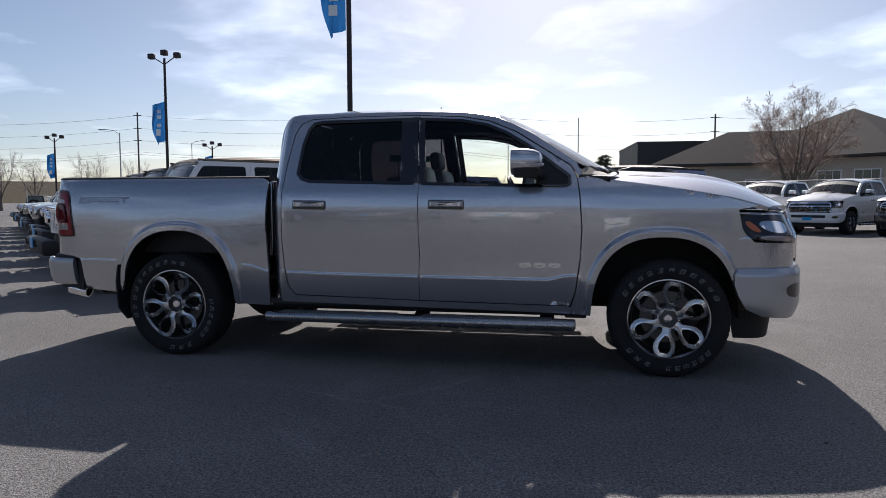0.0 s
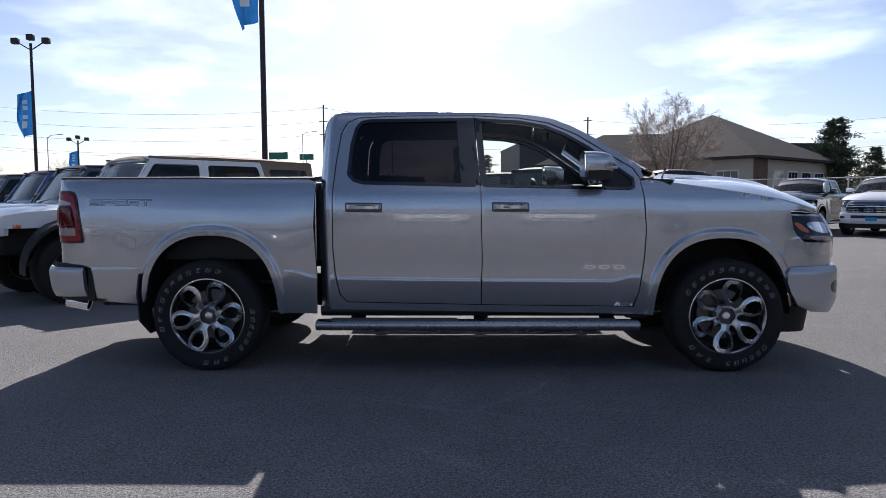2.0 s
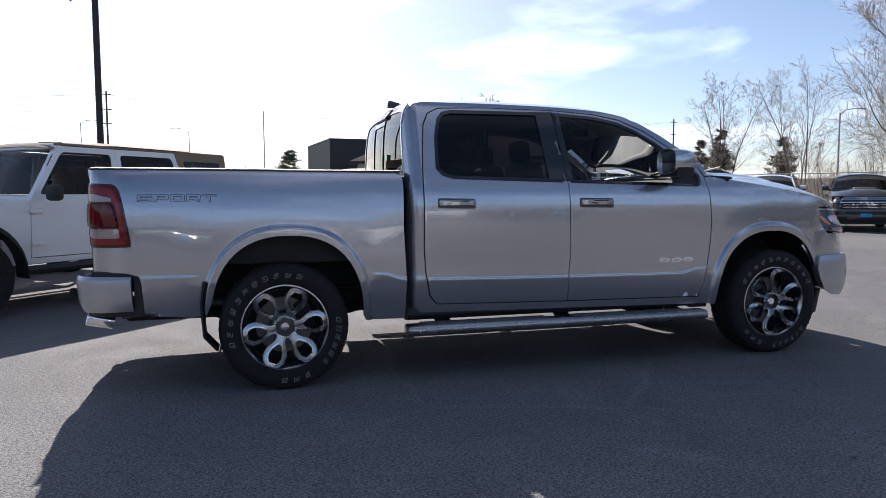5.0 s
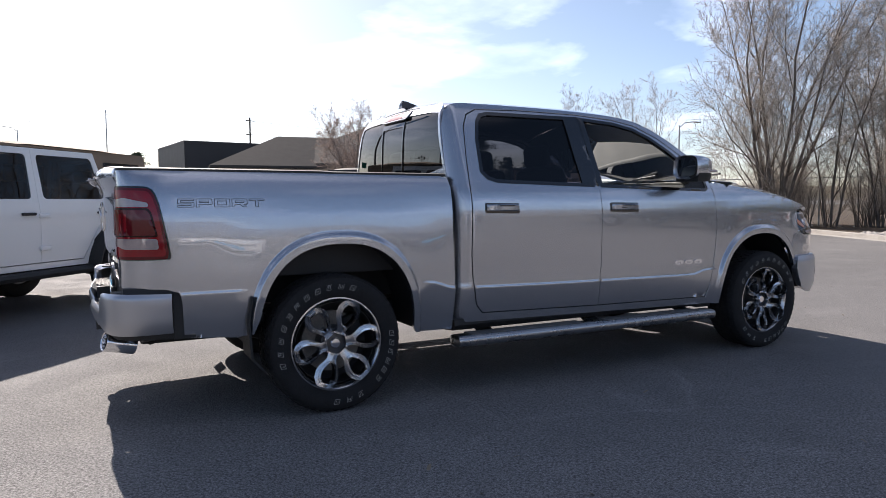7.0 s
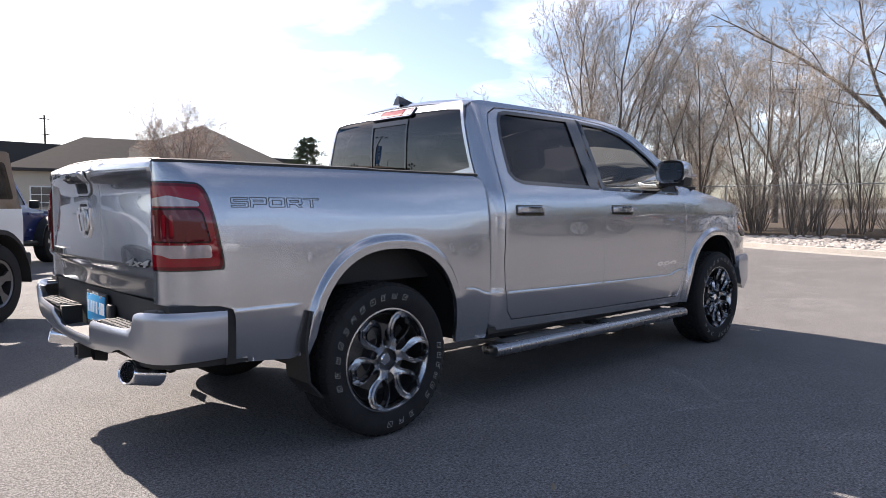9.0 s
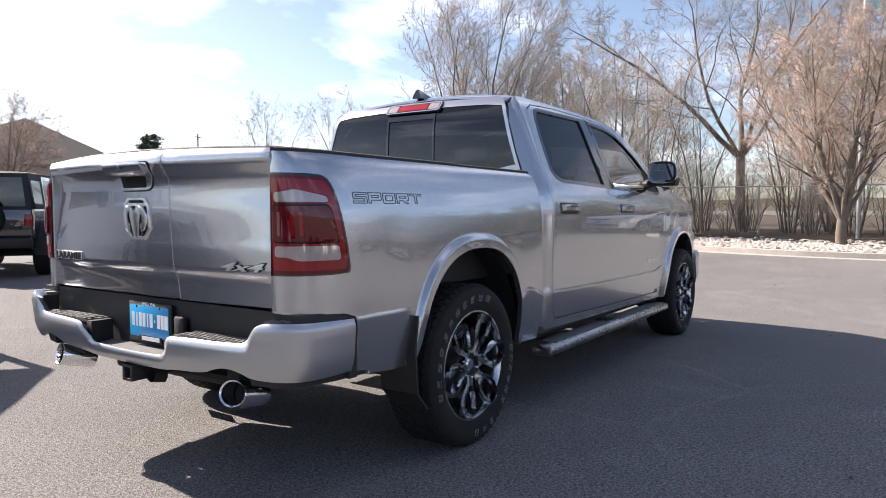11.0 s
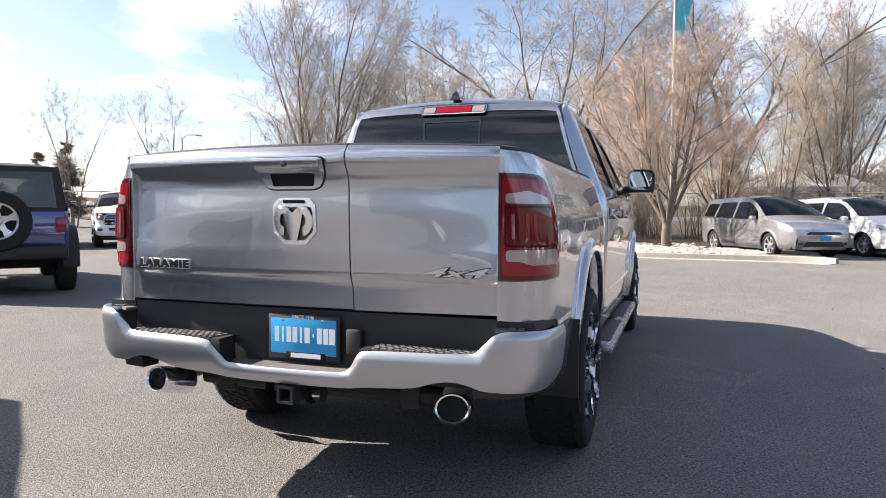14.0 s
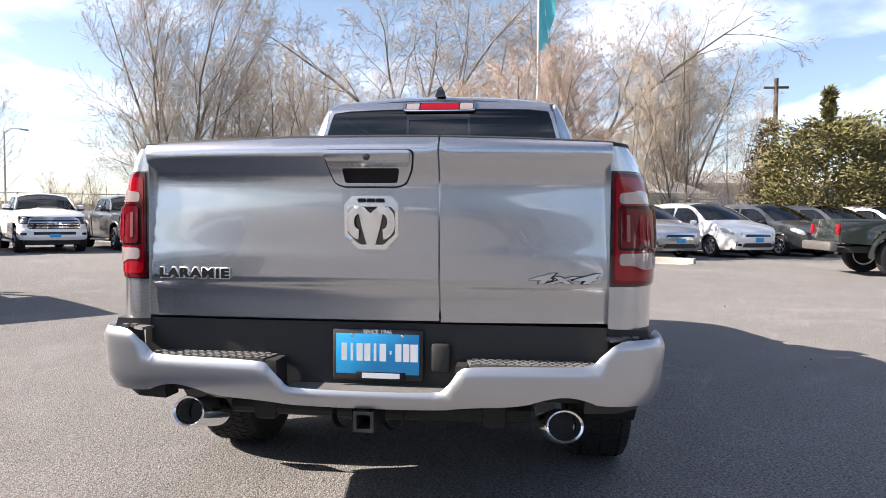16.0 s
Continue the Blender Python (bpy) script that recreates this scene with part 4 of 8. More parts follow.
        # cab side, doors, front wing
        frame = [(0.792, 0.44), (3.03, 0.405), (3.03, 0.452), (2.99, 0.456), (1.951, 0.468), (0.993, 0.488), (0.940, 0.548), (0.910, 0.71), (0.897, 0.874), (0.898, 1.28), (0.913, 1.486), (0.940, 1.70), (0.980, 1.781), (1.06, 1.820), (1.398, 1.834), (1.9, 1.831), (2.23, 1.810), (2.436, 1.773), (2.637, 1.686), (2.831, 1.561), (3.024, 1.436), (3.072, 1.36), (3.09, 1.372), (3.058, 1.456), (2.907, 1.560), (2.753, 1.663), (2.595, 1.749), (2.434, 1.806), (2.23, 1.836), (1.816, 1.856), (1.4, 1.862), (0.98, 1.860), (0.89, 1.845), (0.84, 1.80), (0.815, 1.70), (0.803, 1.487), (0.80, 1.32), (0.798, 1.0), (0.79, 0.7)]
        part("cab_frame", panel(frame, side(False, s), 0.03, flip=s > 0, thick=0.05), "silver", t)
        rd = part("rear_door", panel(inset(R_DOOR, 0.003), side(False, s), 0.035, [R_WIN], 0.03, s > 0, lines=crease(0.90, 1.95)), "silver", t)
        fd = part("front_door", panel(inset(F_DOOR, 0.003), side(False, s), 0.035, [F_WIN], 0.03, s > 0, lines=crease(1.95, 3.08)), "silver", t)
        part("door_lining", panel(inset(R_DOOR, 0.012), side(False, s, -0.050), 0.06, [inset(R_WIN, -0.006)], 0.012, s > 0, True), "interior", rd)
        part("door_lining", panel(inset(F_DOOR, 0.012), side(False, s, -0.050), 0.06, [inset(F_WIN, -0.006)], 0.012, s > 0, True), "interior", fd)
        part("window_seal", panel(inset(R_WIN, -0.010), side(False, s, 0.002), 0.03, [inset(R_WIN, 0.014)], 0.02, s > 0), "gloss_black", rd)
        part("window_seal", panel(inset(F_WIN, -0.010), side(False, s, 0.002), 0.03, [inset(F_WIN, 0.012)], 0.02, s > 0), "gloss_black", fd)
        part("door_pane", panel(inset(R_WIN, -0.004), side(False, s, -0.010), 0.05, (), 0, s > 0), "glass_dark", rd, "dark privacy glass")
        part("door_pane", panel(inset(F_GLASS, -0.004), side(False, s, -0.010), 0.05, (), 0, s > 0), "glass_front", fd, "clear glass").visible_shadow = False
        part("mirror_corner", panel([(2.80, 1.300), (3.02, 1.295), (3.015, 1.36), (2.80, 1.52)], side(False, s, -0.006), 0.04, (), 0.02, s > 0), "plastic", fd)
        part("pillar_trim", panel([(1.810, 1.322), (1.945, 1.318), (1.900, 1.812), (1.776, 1.808)], side(False, s, 0.003), 0.03, (), 0.012, s > 0), "gloss_black", rd)
        part("pillar_trim", panel([(1.950, 1.317), (1.990, 1.316), (1.955, 1.800), (1.905, 1.812)], side(False, s, 0.003), 0.03, (), 0.012, s > 0), "gloss_black", fd)
        for d, x0 in ((rd, 1.124), (fd, 2.153)):
            pl = side(False, s)
            cup = round_poly([(x0 - 0.130, 1.133), (x0 + 0.130, 1.129), (x0 + 0.130, 1.196), (x0 - 0.130, 1.200)], 0.014)
            part("handle_bezel", panel(cup, side(False, s, 0.003), 0.02, (), 0.01, s > 0), "gloss_black", d)
            grip = lambda z0, z1, x1, x2, y0, y1: loft([[(x0 + u, s * (half_width(x0, 1.166, False) + y0 + (y1 - y0) * k * b), z) for b, z in ((0, z0), (0.75, z0 + 0.002), (1, z0 + 0.008), (1, z1 - 0.008), (0.75, z1 - 0.002), (0, z1))] for u, k in ((x1, 0.3), (x1 + 0.010, 0.8), (x1 + 0.03, 1.0), (x2 - 0.03, 1.0), (x2 - 0.010, 0.8), (x2, 0.3))])
            hg = part("door_handle", grip(1.146, 1.190, -0.122, 0.122, 0.004, 0.030), "silver", d, "silver pull handle in a black bezel")
            part("handle_slot", grip(1.176, 1.184, -0.055, 0.085, 0.026, 0.0315), "gloss_black", hg)
            if x0 > 2:
                part("key_lock", grip(1.158, 1.170, -0.040, -0.022, 0.026, 0.032), "gloss_black", hg)
        wing = [(3.062, 0.562), (3.030, 0.456), (3.036, 0.405), (3.16, 0.40)] + arch(1, 0.12, math.pi - 0.42) + [(4.10, 0.70), (4.22, 0.71), (4.20, 0.90), (4.13, 1.0), (4.105, 1.128), (4.24, 1.152), (4.0, 1.218), (3.6, 1.286), (3.25, 1.334), (3.10, 1.352), (3.066, 1.345), (3.085, 1.233), (3.102, 1.0), (3.093, 0.80)]
        part("front_wing", panel(wing, side(False, s), 0.025, (), 0.03, s > 0, lines=flare(1)), "silver", t)
        # door mirror
        mm = part("door_mirror", loft([[(2.735 + xx * 1.0 + dx, s * (1.085 + yy), 1.452 + zz) for yy, zz in [(0.115 * k * math.copysign(abs(math.cos(a)) ** 0.6, math.cos(a)), 0.088 * k * math.copysign(abs(math.sin(a)) ** 0.6, math.sin(a))) for a in [2 * math.pi * i / 24 for i in range(24)]] for dx in (0,)] for xx, k in ((-0.085, 0.94), (-0.104, 0.985), (-0.09, 1.0), (-0.05, 1.0), (0.0, 0.97), (0.05, 0.88), (0.085, 0.70), (0.10, 0.40))]), "silver", t, "silver door mirror with black base")
        part("mirror_base", loft([[(2.735 + xx, s * (1.085 + yy), 1.378 + zz) for yy, zz in ((-0.112 * k, 0.03), (0.112 * k, 0.03), (0.10 * k, -0.03 * k), (-0.10 * k, -0.03 * k))] for xx, k in ((-0.083, 0.99), (0.0, 1.03), (0.06, 0.85), (0.09, 0.5))]), "plastic", mm)
        part("mirror_arm", tube([(2.83, s * 0.90, 1.37), (2.79, s * 0.95, 1.372), (2.76, s * 1.0, 1.378), (2.74, s * 1.06, 1.40)], [0.04, 0.034, 0.032, 0.03], 10), "plastic", mm)
        part("mirror_glass", prism([(0.090 * math.copysign(abs(math.cos(a)) ** 0.5, math.cos(a)), 0.066 * math.copysign(abs(math.sin(a)) ** 0.5, math.sin(a))) for a in [2 * math.pi * i / 28 for i in range(28)]], lambda u, v: (2.644 - 0.05 * u * s - 0.03 * v, s * (1.085) + u, 1.455 + v), (0.004, 0, 0)), "mirror", mm)
        part("mirror_rim", prism([(0.106 * math.copysign(abs(math.cos(a)) ** 0.55, math.cos(a)), 0.081 * math.copysign(abs(math.sin(a)) ** 0.55, math.sin(a))) for a in [2 * math.pi * i / 28 for i in range(28)]], lambda u, v: (2.649 - 0.05 * u * s - 0.03 * v, s * 1.085 + u, 1.453 + v), (0.04, 0, 0)), "plastic", mm)
        part("turn_lamp", box((2.80, s * 1.175, 1.425), (0.10, 0.03, 0.02), 0.008), "lens_clear", mm)
        # side step with brackets
        st = part("side_step", loft([[(x, s * (0.965 + b), 0.332 + c) for b, c in [(0.070 * k * math.copysign(abs(math.cos(a)) ** 0.55, math.cos(a)), 0.037 * k * math.copysign(abs(math.sin(a)) ** 0.7, math.sin(a))) for a in [2 * math.pi * i / 24 for i in range(24)]]] for x, k in ((0.775, 0.6), (0.782, 0.93), (0.80, 1.0), (3.03, 1.0), (3.055, 0.93), (3.062, 0.6))]), "steel_step", t, "brushed metal side step with black treads")
        for x0, x1 in ((0.88, 1.78), (1.98, 2.90)):
            part("tread_pad", box(((x0 + x1) / 2, s * 0.957, 0.3685), (x1 - x0, 0.10, 0.008), 0.003), "step_pad", st)
        for x in (1.06, 1.95, 2.86):
            part("bracket", loft([[(x + u, s * y, z + w) for u, w in ((-0.05, -0.015), (0.05, -0.015), (0.05, 0.015), (-0.05, 0.015))] for y, z in ((0.93, 0.335), (0.86, 0.36), (0.72, 0.43))]), "chassis", st)
        # black filler added behind the sill gap so no sunlit ground shows through
        part("sill_end", box((3.06, s * 0.875, 0.49), (0.15, 0.06, 0.24), 0.01), "plastic", t)
        part("rocker", loft([[(x, s * y, z) for y, z in ((0.925, 0.46), (0.93, 0.42), (0.90, 0.385), (0.80, 0.375), (0.78, 0.44))] for x in (0.80, 3.05)]), "plastic", t)
        part("exhaust_tip", revolve([(0.050, -0.02), (0.056, -0.025), (0.060, -0.018), (0.060, 0.13), (0.052, 0.13), (0.052, 0.0), (0.048, -0.0)], 32, "x", True), "darkchrome", t).matrix_basis = pose(-1.165, 0.615 if s > 0 else -0.652, 0.462, 0, 14, -12 * s) @ Matrix.Diagonal((1, 1.08, 0.9, 1))
        part("exhaust_inside", revolve([(0.0, 0.06), (0.052, 0.06), (0.052, 0.075), (0.0, 0.075)], 24, "x"), "chassis", t).matrix_basis = pose(-1.165, 0.615 if s > 0 else -0.652, 0.462, 0, 14, -12 * s)
    # tailgate in two leaves
    for y0, y1 in ((-0.802, -0.243), (-0.237, 0.802)):
        zc = lambda y: 1.383 + 0.018 * (1 - (y / 0.82) ** 2)
        lower = 0.788
        og = [(y0, lower), (y1, lower - 0.004), (y1, zc(y1)), ((y0 + y1) / 2, zc((y0 + y1) / 2)), (y0, zc(y0))]
        g = part("tailgate", panel(og, gate_face(), 0.03, (), 0.05, True), "silver", t, "silver split tailgate leaf")
        part("gate_cap", loft([[(-(1.088 + 0.08 * (1 - (y / 0.84) ** 2) - 0.010 * sstep((abs(y) - 0.779) / 0.018) ** 2) + dx, y, zc(y) + dz) for dx, dz in ((-0.001, -0.006), (0.001, 0.004), (0.012, 0.009), (0.07, 0.009), (0.07, -0.02))] for y in [y0 + (y1 - y0) * i / 10 for i in range(11)]]), "plastic", g)
    gf = gate_face
    hb = [(0.140, 1.358), (-0.162, 1.358), (-0.156, 1.30), (-0.134, 1.246), (-0.104, 1.234), (0.079, 1.234), (0.111, 1.246), (0.134, 1.30)]
    rec = [(0.084, 1.298), (-0.110, 1.298), (-0.102, 1.250), (0.074, 1.250)]
    h = part("gate_handle", panel(round_poly(hb, 0.02), gf(0.0015), 0.03, (), 0.004, True), "print_black", t, "silver tailgate handle with camera in a recess")
    part("handle_bezel", panel(round_poly(inset(hb, 0.005), 0.018), gf(0.008), 0.025, [round_poly(rec, 0.01)], 0.012, True), "silver", h)
    part("handle_recess", panel(rec, gf(0.003), 0.04, (), 0.002, True), "print_black", h)
    part("handle_grip", panel(round_poly([(0.130, 1.353), (-0.152, 1.353), (-0.146, 1.300), (0.122, 1.300)], 0.012), lambda u, v: tuple(Vector(gf(0.014)(u, v)) + Vector((-0.022 * math.cos((v - 1.335) * 34), 0, 0))), 0.012, (), 0.018, True), "silver", h)
    part("rear_camera", revolve([(0, -0.012), (0.008, -0.011), (0.011, -0.006), (0.011, 0.0)], 16, "x"), "gloss_black", h).matrix_basis = Matrix.Translation(Vector(gf(0.036)(-0.012, 1.330)))
    # badges
    oct_ = [(0.050, 1.207), (-0.080, 1.207), (-0.105, 1.180), (-0.105, 1.075), (-0.060, 1.030), (0.030, 1.030), (0.077, 1.075), (0.077, 1.180)]
    bd = part("tailgate_badge", panel(oct_, gf(0.007), 0.02, [inset(oct_, 0.012)], 0.012, True), "badge_chrome", t, "chrome octagonal badge")
    part("badge_field", panel(inset(oct_, 0.006), gf(0.003), 0.02, (), 0.004, True), "badge_chrome", bd)
    part("badge_shadow", panel([(-0.014 + a_, b_) for a_, b_ in ((0.0, 1.172), (0.066, 1.172), (0.083, 1.150), (0.083, 1.085), (0.040, 1.046), (-0.040, 1.046), (-0.083, 1.085), (-0.083, 1.150), (-0.066, 1.172))], gf(0.0045), 0.02, (), 0.002, True), "gloss_black", bd)
    cy = -0.014
    arc = [radians(118 - 206 * k / 13) for k in range(14)]
    horn = [(0.041 + 0.041 * math.cos(a), 1.120 + 0.056 * math.sin(a)) for a in arc] + [(0.039 + (0.013 + 0.010 * k / 13) * math.cos(a), 1.118 + (0.020 + 0.012 * k / 13) * math.sin(a)) for k, a in enumerate(arc[::-1])]
    muzzle = [(0.0, 1.150), (0.026, 1.172), (0.040, 1.146), (0.030, 1.10), (0.015, 1.048), (0.0, 1.040), (-0.015, 1.048), (-0.030, 1.10), (-0.040, 1.146), (-0.026, 1.172)]
    for pts, cu in ((muzzle, 0.0), (horn, 0.05), ([(-a_, b_) for a_, b_ in horn], -0.05)):
        part("emblem", panel([(cy + a_, b_) for a_, b_ in pts], lambda u, v, cu=cu: tuple(Vector(gf(0.006)(u, v)) + Vector((-0.010 * math.cos((u - cy - cu) * 24) - 0.03 * (v - 1.03), 0, 0))), 0.010, (), 0.008, True), "badge_chrome", bd)
    for k in range(3):
        part("emblem_bar", panel([(cy + 0.045 - k * 0.031, 1.186), (cy + 0.018 - k * 0.031, 1.186), (cy + 0.018 - k * 0.031, 1.199), (cy + 0.045 - k * 0.031, 1.199)], gf(0.011), 0.02, (), 0.004, True), "print_black", bd)

    def letters(name, body, size, place, m, parent, label, depth=0.003, wide=1.0, **kw):
        me = text_mesh(body, size, depth, **kw)
        xs = [v.co.x for v in me.vertices]
        sc = wide / (max(xs) - min(xs))
        mid = (max(xs) + min(xs)) / 2
        for v in me.vertices:
            u, w, z = (v.co.x - mid) * sc, v.co.y, v.co.z
            v.co = place(u, z, -w)
        return part(name, me, m, parent, label)

    def on(face, u0, v0, d, sign=1):
        def f(u, v, k):
            return Vector(face(d + k)(u0 + sign * u, v0 + v))
        return f

    # -y of the letters is outwards
    letters("trim_lettering", "LARAMIE", 0.043, on(gf, 0.622, 0.938, 0.004, -1), "print_white", t, "chrome edge of the raised lettering", 0.0, 0.266, outline=0.0030, space=1.2, bold=0.0026)
    letters("trim_lettering", "LARAMIE", 0.043, on(gf, 0.622, 0.938, 0.0085, -1), "print_black", t, "black raised lettering", 0.0015, 0.262, space=1.2, bold=0.0022)
    letters("drive_badge", "4x4", 0.047, on(gf, -0.652, 0.938, 0.004, -1), "print_black", t, "dark edge of the drive badge", 0.0, 0.240, outline=0.0016, shear=0.35, bold=0.001)
    letters("drive_badge", "4x4", 0.047, on(gf, -0.652, 0.938, 0.007, -1), "alloy", t, "grey metal drive badge", 0.002, 0.236, shear=0.35, bold=0.001)
    for s in (-1, 1):
        sf = lambda d, s=s: side(True, s, d)
        sfc = lambda d, s=s: side(False, s, d)
        decal = thing_part("bed_decal", t, "dark grey outlined block letters on the bed side")
        for k, ch in enumerate("SPORT"):
            for ring in BLOCK[ch]:
                pts = [(-0.612 + (-0.2225 + 0.0905 * k + 0.083 * u) * (1 if s < 0 else -1), 1.1815 + 0.083 * v) for u, v in ring]
                part("letter_outline", panel(pts, sf(0.0014), 0.03, [inset(pts, 0.0034)], 0.0005, s > 0), "decal", decal)
        for k in range(3):
            x0 = 2.672 + k * 0.100
            part("door_badge", panel(smooth_poly([(x0, 0.728), (x0 + 0.082, 0.728), (x0 + 0.082, 0.760), (x0, 0.760)], 1), side(False, s, 0.006), 0.02, [[(x0 + 0.022, 0.735), (x0 + 0.058, 0.735), (x0 + 0.058, 0.747), (x0 + 0.022, 0.747)]], 0.007, s > 0), "chrome", t)
    # rear bumper
    def s_of(y):
        lo, hi = 0.0, BL
        for _ in range(40):
            m_ = (lo + hi) / 2
            if BY(m_) < y:
                lo = m_
            else:
                hi = m_
        return lo
    half = [(0.01, 0.535), (0.01, 0.742), (s_of(-0.90), 0.752), (s_of(-0.80), 0.748), (s_of(-0.765), 0.700), (s_of(-0.745), 0.672), (s_of(-0.70), 0.664), (s_of(-0.345), 0.662), (s_of(-0.31), 0.648), (s_of(-0.275), 0.580), (s_of(-0.235), 0.566)]
    low = [(s_of(-0.25), 0.505), (s_of(-0.33), 0.520), (s_of(-0.52), 0.530), (s_of(-0.58), 0.556), (s_of(-0.65), 0.570), (s_of(-0.72), 0.556), (s_of(-0.78), 0.530)]
    mir = lambda p: (BL - p[0], p[1])
    outl = half + [mir(p) for p in half[::-1]] + [mir(p) for p in low[::-1]] + low
    rb = part("rear_bumper", panel(smooth_poly(outl, 2, (0, 1, len(half) * 2 - 1, len(half) * 2 - 2)), bumper_face(), 0.03, (), 0.045, True), "silver_bumper", t, "silver stepped rear bumper with black treads")
    for s in (-1, 1):
        part("step_tread", prism([(-1.105, 0.78), (-1.166, 0.76), (-1.190, 0.60), (-1.196, 0.35), (-1.105, 0.33)], lambda u, v: (u, s * v, 0.648), (0, 0, 0.012)), "step_pad", rb)
        bm = bmesh.new()
        for i in range(15):
            for j in range(4):
                add_box(bm, (-1.12 - 0.024 * j, s * (0.36 + 0.027 * i + 0.012 * (j % 2)), 0.662), (0.017, 0.018, 0.006), 0.0)
        tagged(part("step_grip", bm, "step_pad", rb), kind="stuff")
        part("corner_tread", prism([(-0.88, 0.955), (-1.0, 0.95), (-1.06, 0.92), (-1.14, 0.835), (-1.155, 0.80), (-1.10, 0.79), (-0.88, 0.86)], lambda u, v: (u, s * v, 0.738), (0, 0, 0.010)), "step_pad", rb)
        tagged(part("corner_grip", (lambda bm: ([add_box(bm, (-0.98 - 0.034 * j, s * (0.885 - 0.03 * i), 0.75), (0.02, 0.02, 0.006), 0.0) for i in range(2) for j in range(5)], bm)[1])(bmesh.new()), "step_pad", rb), kind="stuff")
        part("bumper_gap", loft([[(x, s * y, z) for y, z in ((0.955, 0.74), (0.955, 0.50), (0.80, 0.50), (0.80, 0.74))] for x in (-0.868, -0.822)]), "plastic", rb)
        part("bumper_seal", loft([[(x, s * (y), z) for z, y in ((0.742, 0.965 - 0.2 * max(0, -0.95 - x)), (0.772, 0.955 - 0.2 * max(0, -0.95 - x)), (0.772, 0.80), (0.742, 0.80))] for x in (-1.10, -0.98, -0.84)]), "plastic", rb)
        part("lower_valance", loft([[(x, s * y, z) for x, z in ((xo, 0.545), (xo + 0.012, 0.500), (xo + 0.10, 0.498), (xo + 0.10, 0.545))] for xo, y in ((-1.16, 0.72), (-1.14, 0.83), (-1.07, 0.90), (-0.95, 0.93), (-0.86, 0.94))]), "plastic", rb)
    part("centre_tread", prism([(-1.10, 0.30), (-1.204, 0.255), (-1.212, 0.0), (-1.204, -0.255), (-1.10, -0.30)], lambda u, v: (u, v, 0.550), (0, 0, 0.012)), "step_pad", rb)
    part("bumper_back", loft([[(x, y, z) for y, z in ((-0.80, 0.52), (-0.80, 0.775), (0.80, 0.775), (0.80, 0.52))] for x in (-1.095, -1.03)]), "plastic", rb)
    for y in (0.31, -0.31):
        part("step_wall", loft([[(x, y + dy, z) for dy, z in ((-0.012, 0.55), (0.012, 0.55), (0.03 if y > 0 else 0.008, 0.655), (-0.008 if y > 0 else -0.03, 0.655))] for x in (-1.10, -1.20)]), "plastic", rb)
    pf = part("plate_frame", box((-1.116, -0.028, 0.668), (0.014, 0.315, 0.178), 0.008), "plastic", t, "black plate frame with blue dealer plate")
    part("dealer_plate", box((-1.1245, -0.028, 0.672), (0.003, 0.288, 0.138), 0.002), "plate_blue", pf)
    me = text_mesh("SINCE 1946", 0.020, 0.0004)
    o = part("frame_lettering", me, "print_white", pf)
    o.matrix_basis = Matrix.Translation((-1.1252, -0.028, 0.7475)) @ Matrix.Rotation(radians(-90), 4, "Z")
    for k, w in enumerate((0.026, 0.012, 0.028, 0.028, 0.012, 0.030, 0.008, 0.028, 0.028, 0.034)):
        y = -0.028 + 0.128 - 0.0268 * k - 0.013
        part("plate_glyph", box((-1.1265, y, 0.678), (0.001, w * 0.74, 0.060 if w > 0.01 else 0.012), 0.0), "print_white", pf)
    part("frame_bar", box((-1.1255, -0.04, 0.598), (0.002, 0.17, 0.026), 0.002), "print_black", pf)
    part("frame_mark", box((-1.127, -0.04, 0.598), (0.001, 0.13, 0.018), 0.0), "print_white", pf)
    for y in (0.058, -0.114):
        part("plate_screw", revolve([(0, -0.004), (0.006, -0.003), (0.007, 0)], 10, "x"), "chrome", pf).matrix_basis = pose(-1.126, y, 0.735)
    part("trailer_socket", box((-1.118, -0.245, 0.665), (0.03, 0.065, 0.10), 0.012), "plastic", t)
    hr = part("hitch_receiver", prism([(0.028, 0.491), (-0.028, 0.491), (-0.028, 0.435), (0.028, 0.435)], lambda u, v: (-1.08, u, v), (0.30, 0, 0)), "chassis", t, "black square hitch receiver")
    part("receiver_mouth", panel([(0.034, 0.497), (-0.034, 0.497), (-0.034, 0.429), (0.034, 0.429)], lambda u, v: (-1.215, u, v), 0.05, [round_poly([(0.0235, 0.4865), (-0.0235, 0.4865), (-0.0235, 0.4395), (0.0235, 0.4395)], 0.005)], 0.14, True), "receiver_paint", hr)
    for y in (-0.085, 0.085):
        part("chain_loop", loft([[(-1.16, y + a, 0.468 + b), (-1.10, y + a, 0.455 + b)] for a, b in [(0.036 * math.cos(q), 0.045 * math.sin(q)) for q in [2 * math.pi * i / 14 for i in range(15)]]], closed=False), "chassis", hr)
    part("hitch_bar", tube([(-0.95, -0.55, 0.44), (-0.98, 0.0, 0.44), (-0.95, 0.55, 0.44)], 0.035, 10), "chassis", hr)
    # cab back, roof, screens
    hw = pchip([(1.28, 0.85), (1.45, 0.785), (1.62, 0.735), (1.78, 0.690), (1.83, 0.665), (1.862, 0.615)])
    xb = pchip([(1.28, 0.800), (1.6, 0.806), (1.72, 0.816), (1.80, 0.838), (1.862, 0.89)])
    back = lambda d=0.0: (lambda y, z: (xb(z) - 0.028 * (1 - (y / 0.8) ** 2) - d, y, z))
    zs = [1.28, 1.4, 1.5, 1.62, 1.7, 1.78, 1.83, 1.858]
    ob = [(-hw(z), z) for z in zs[::-1]] + [(hw(z), z) for z in zs]
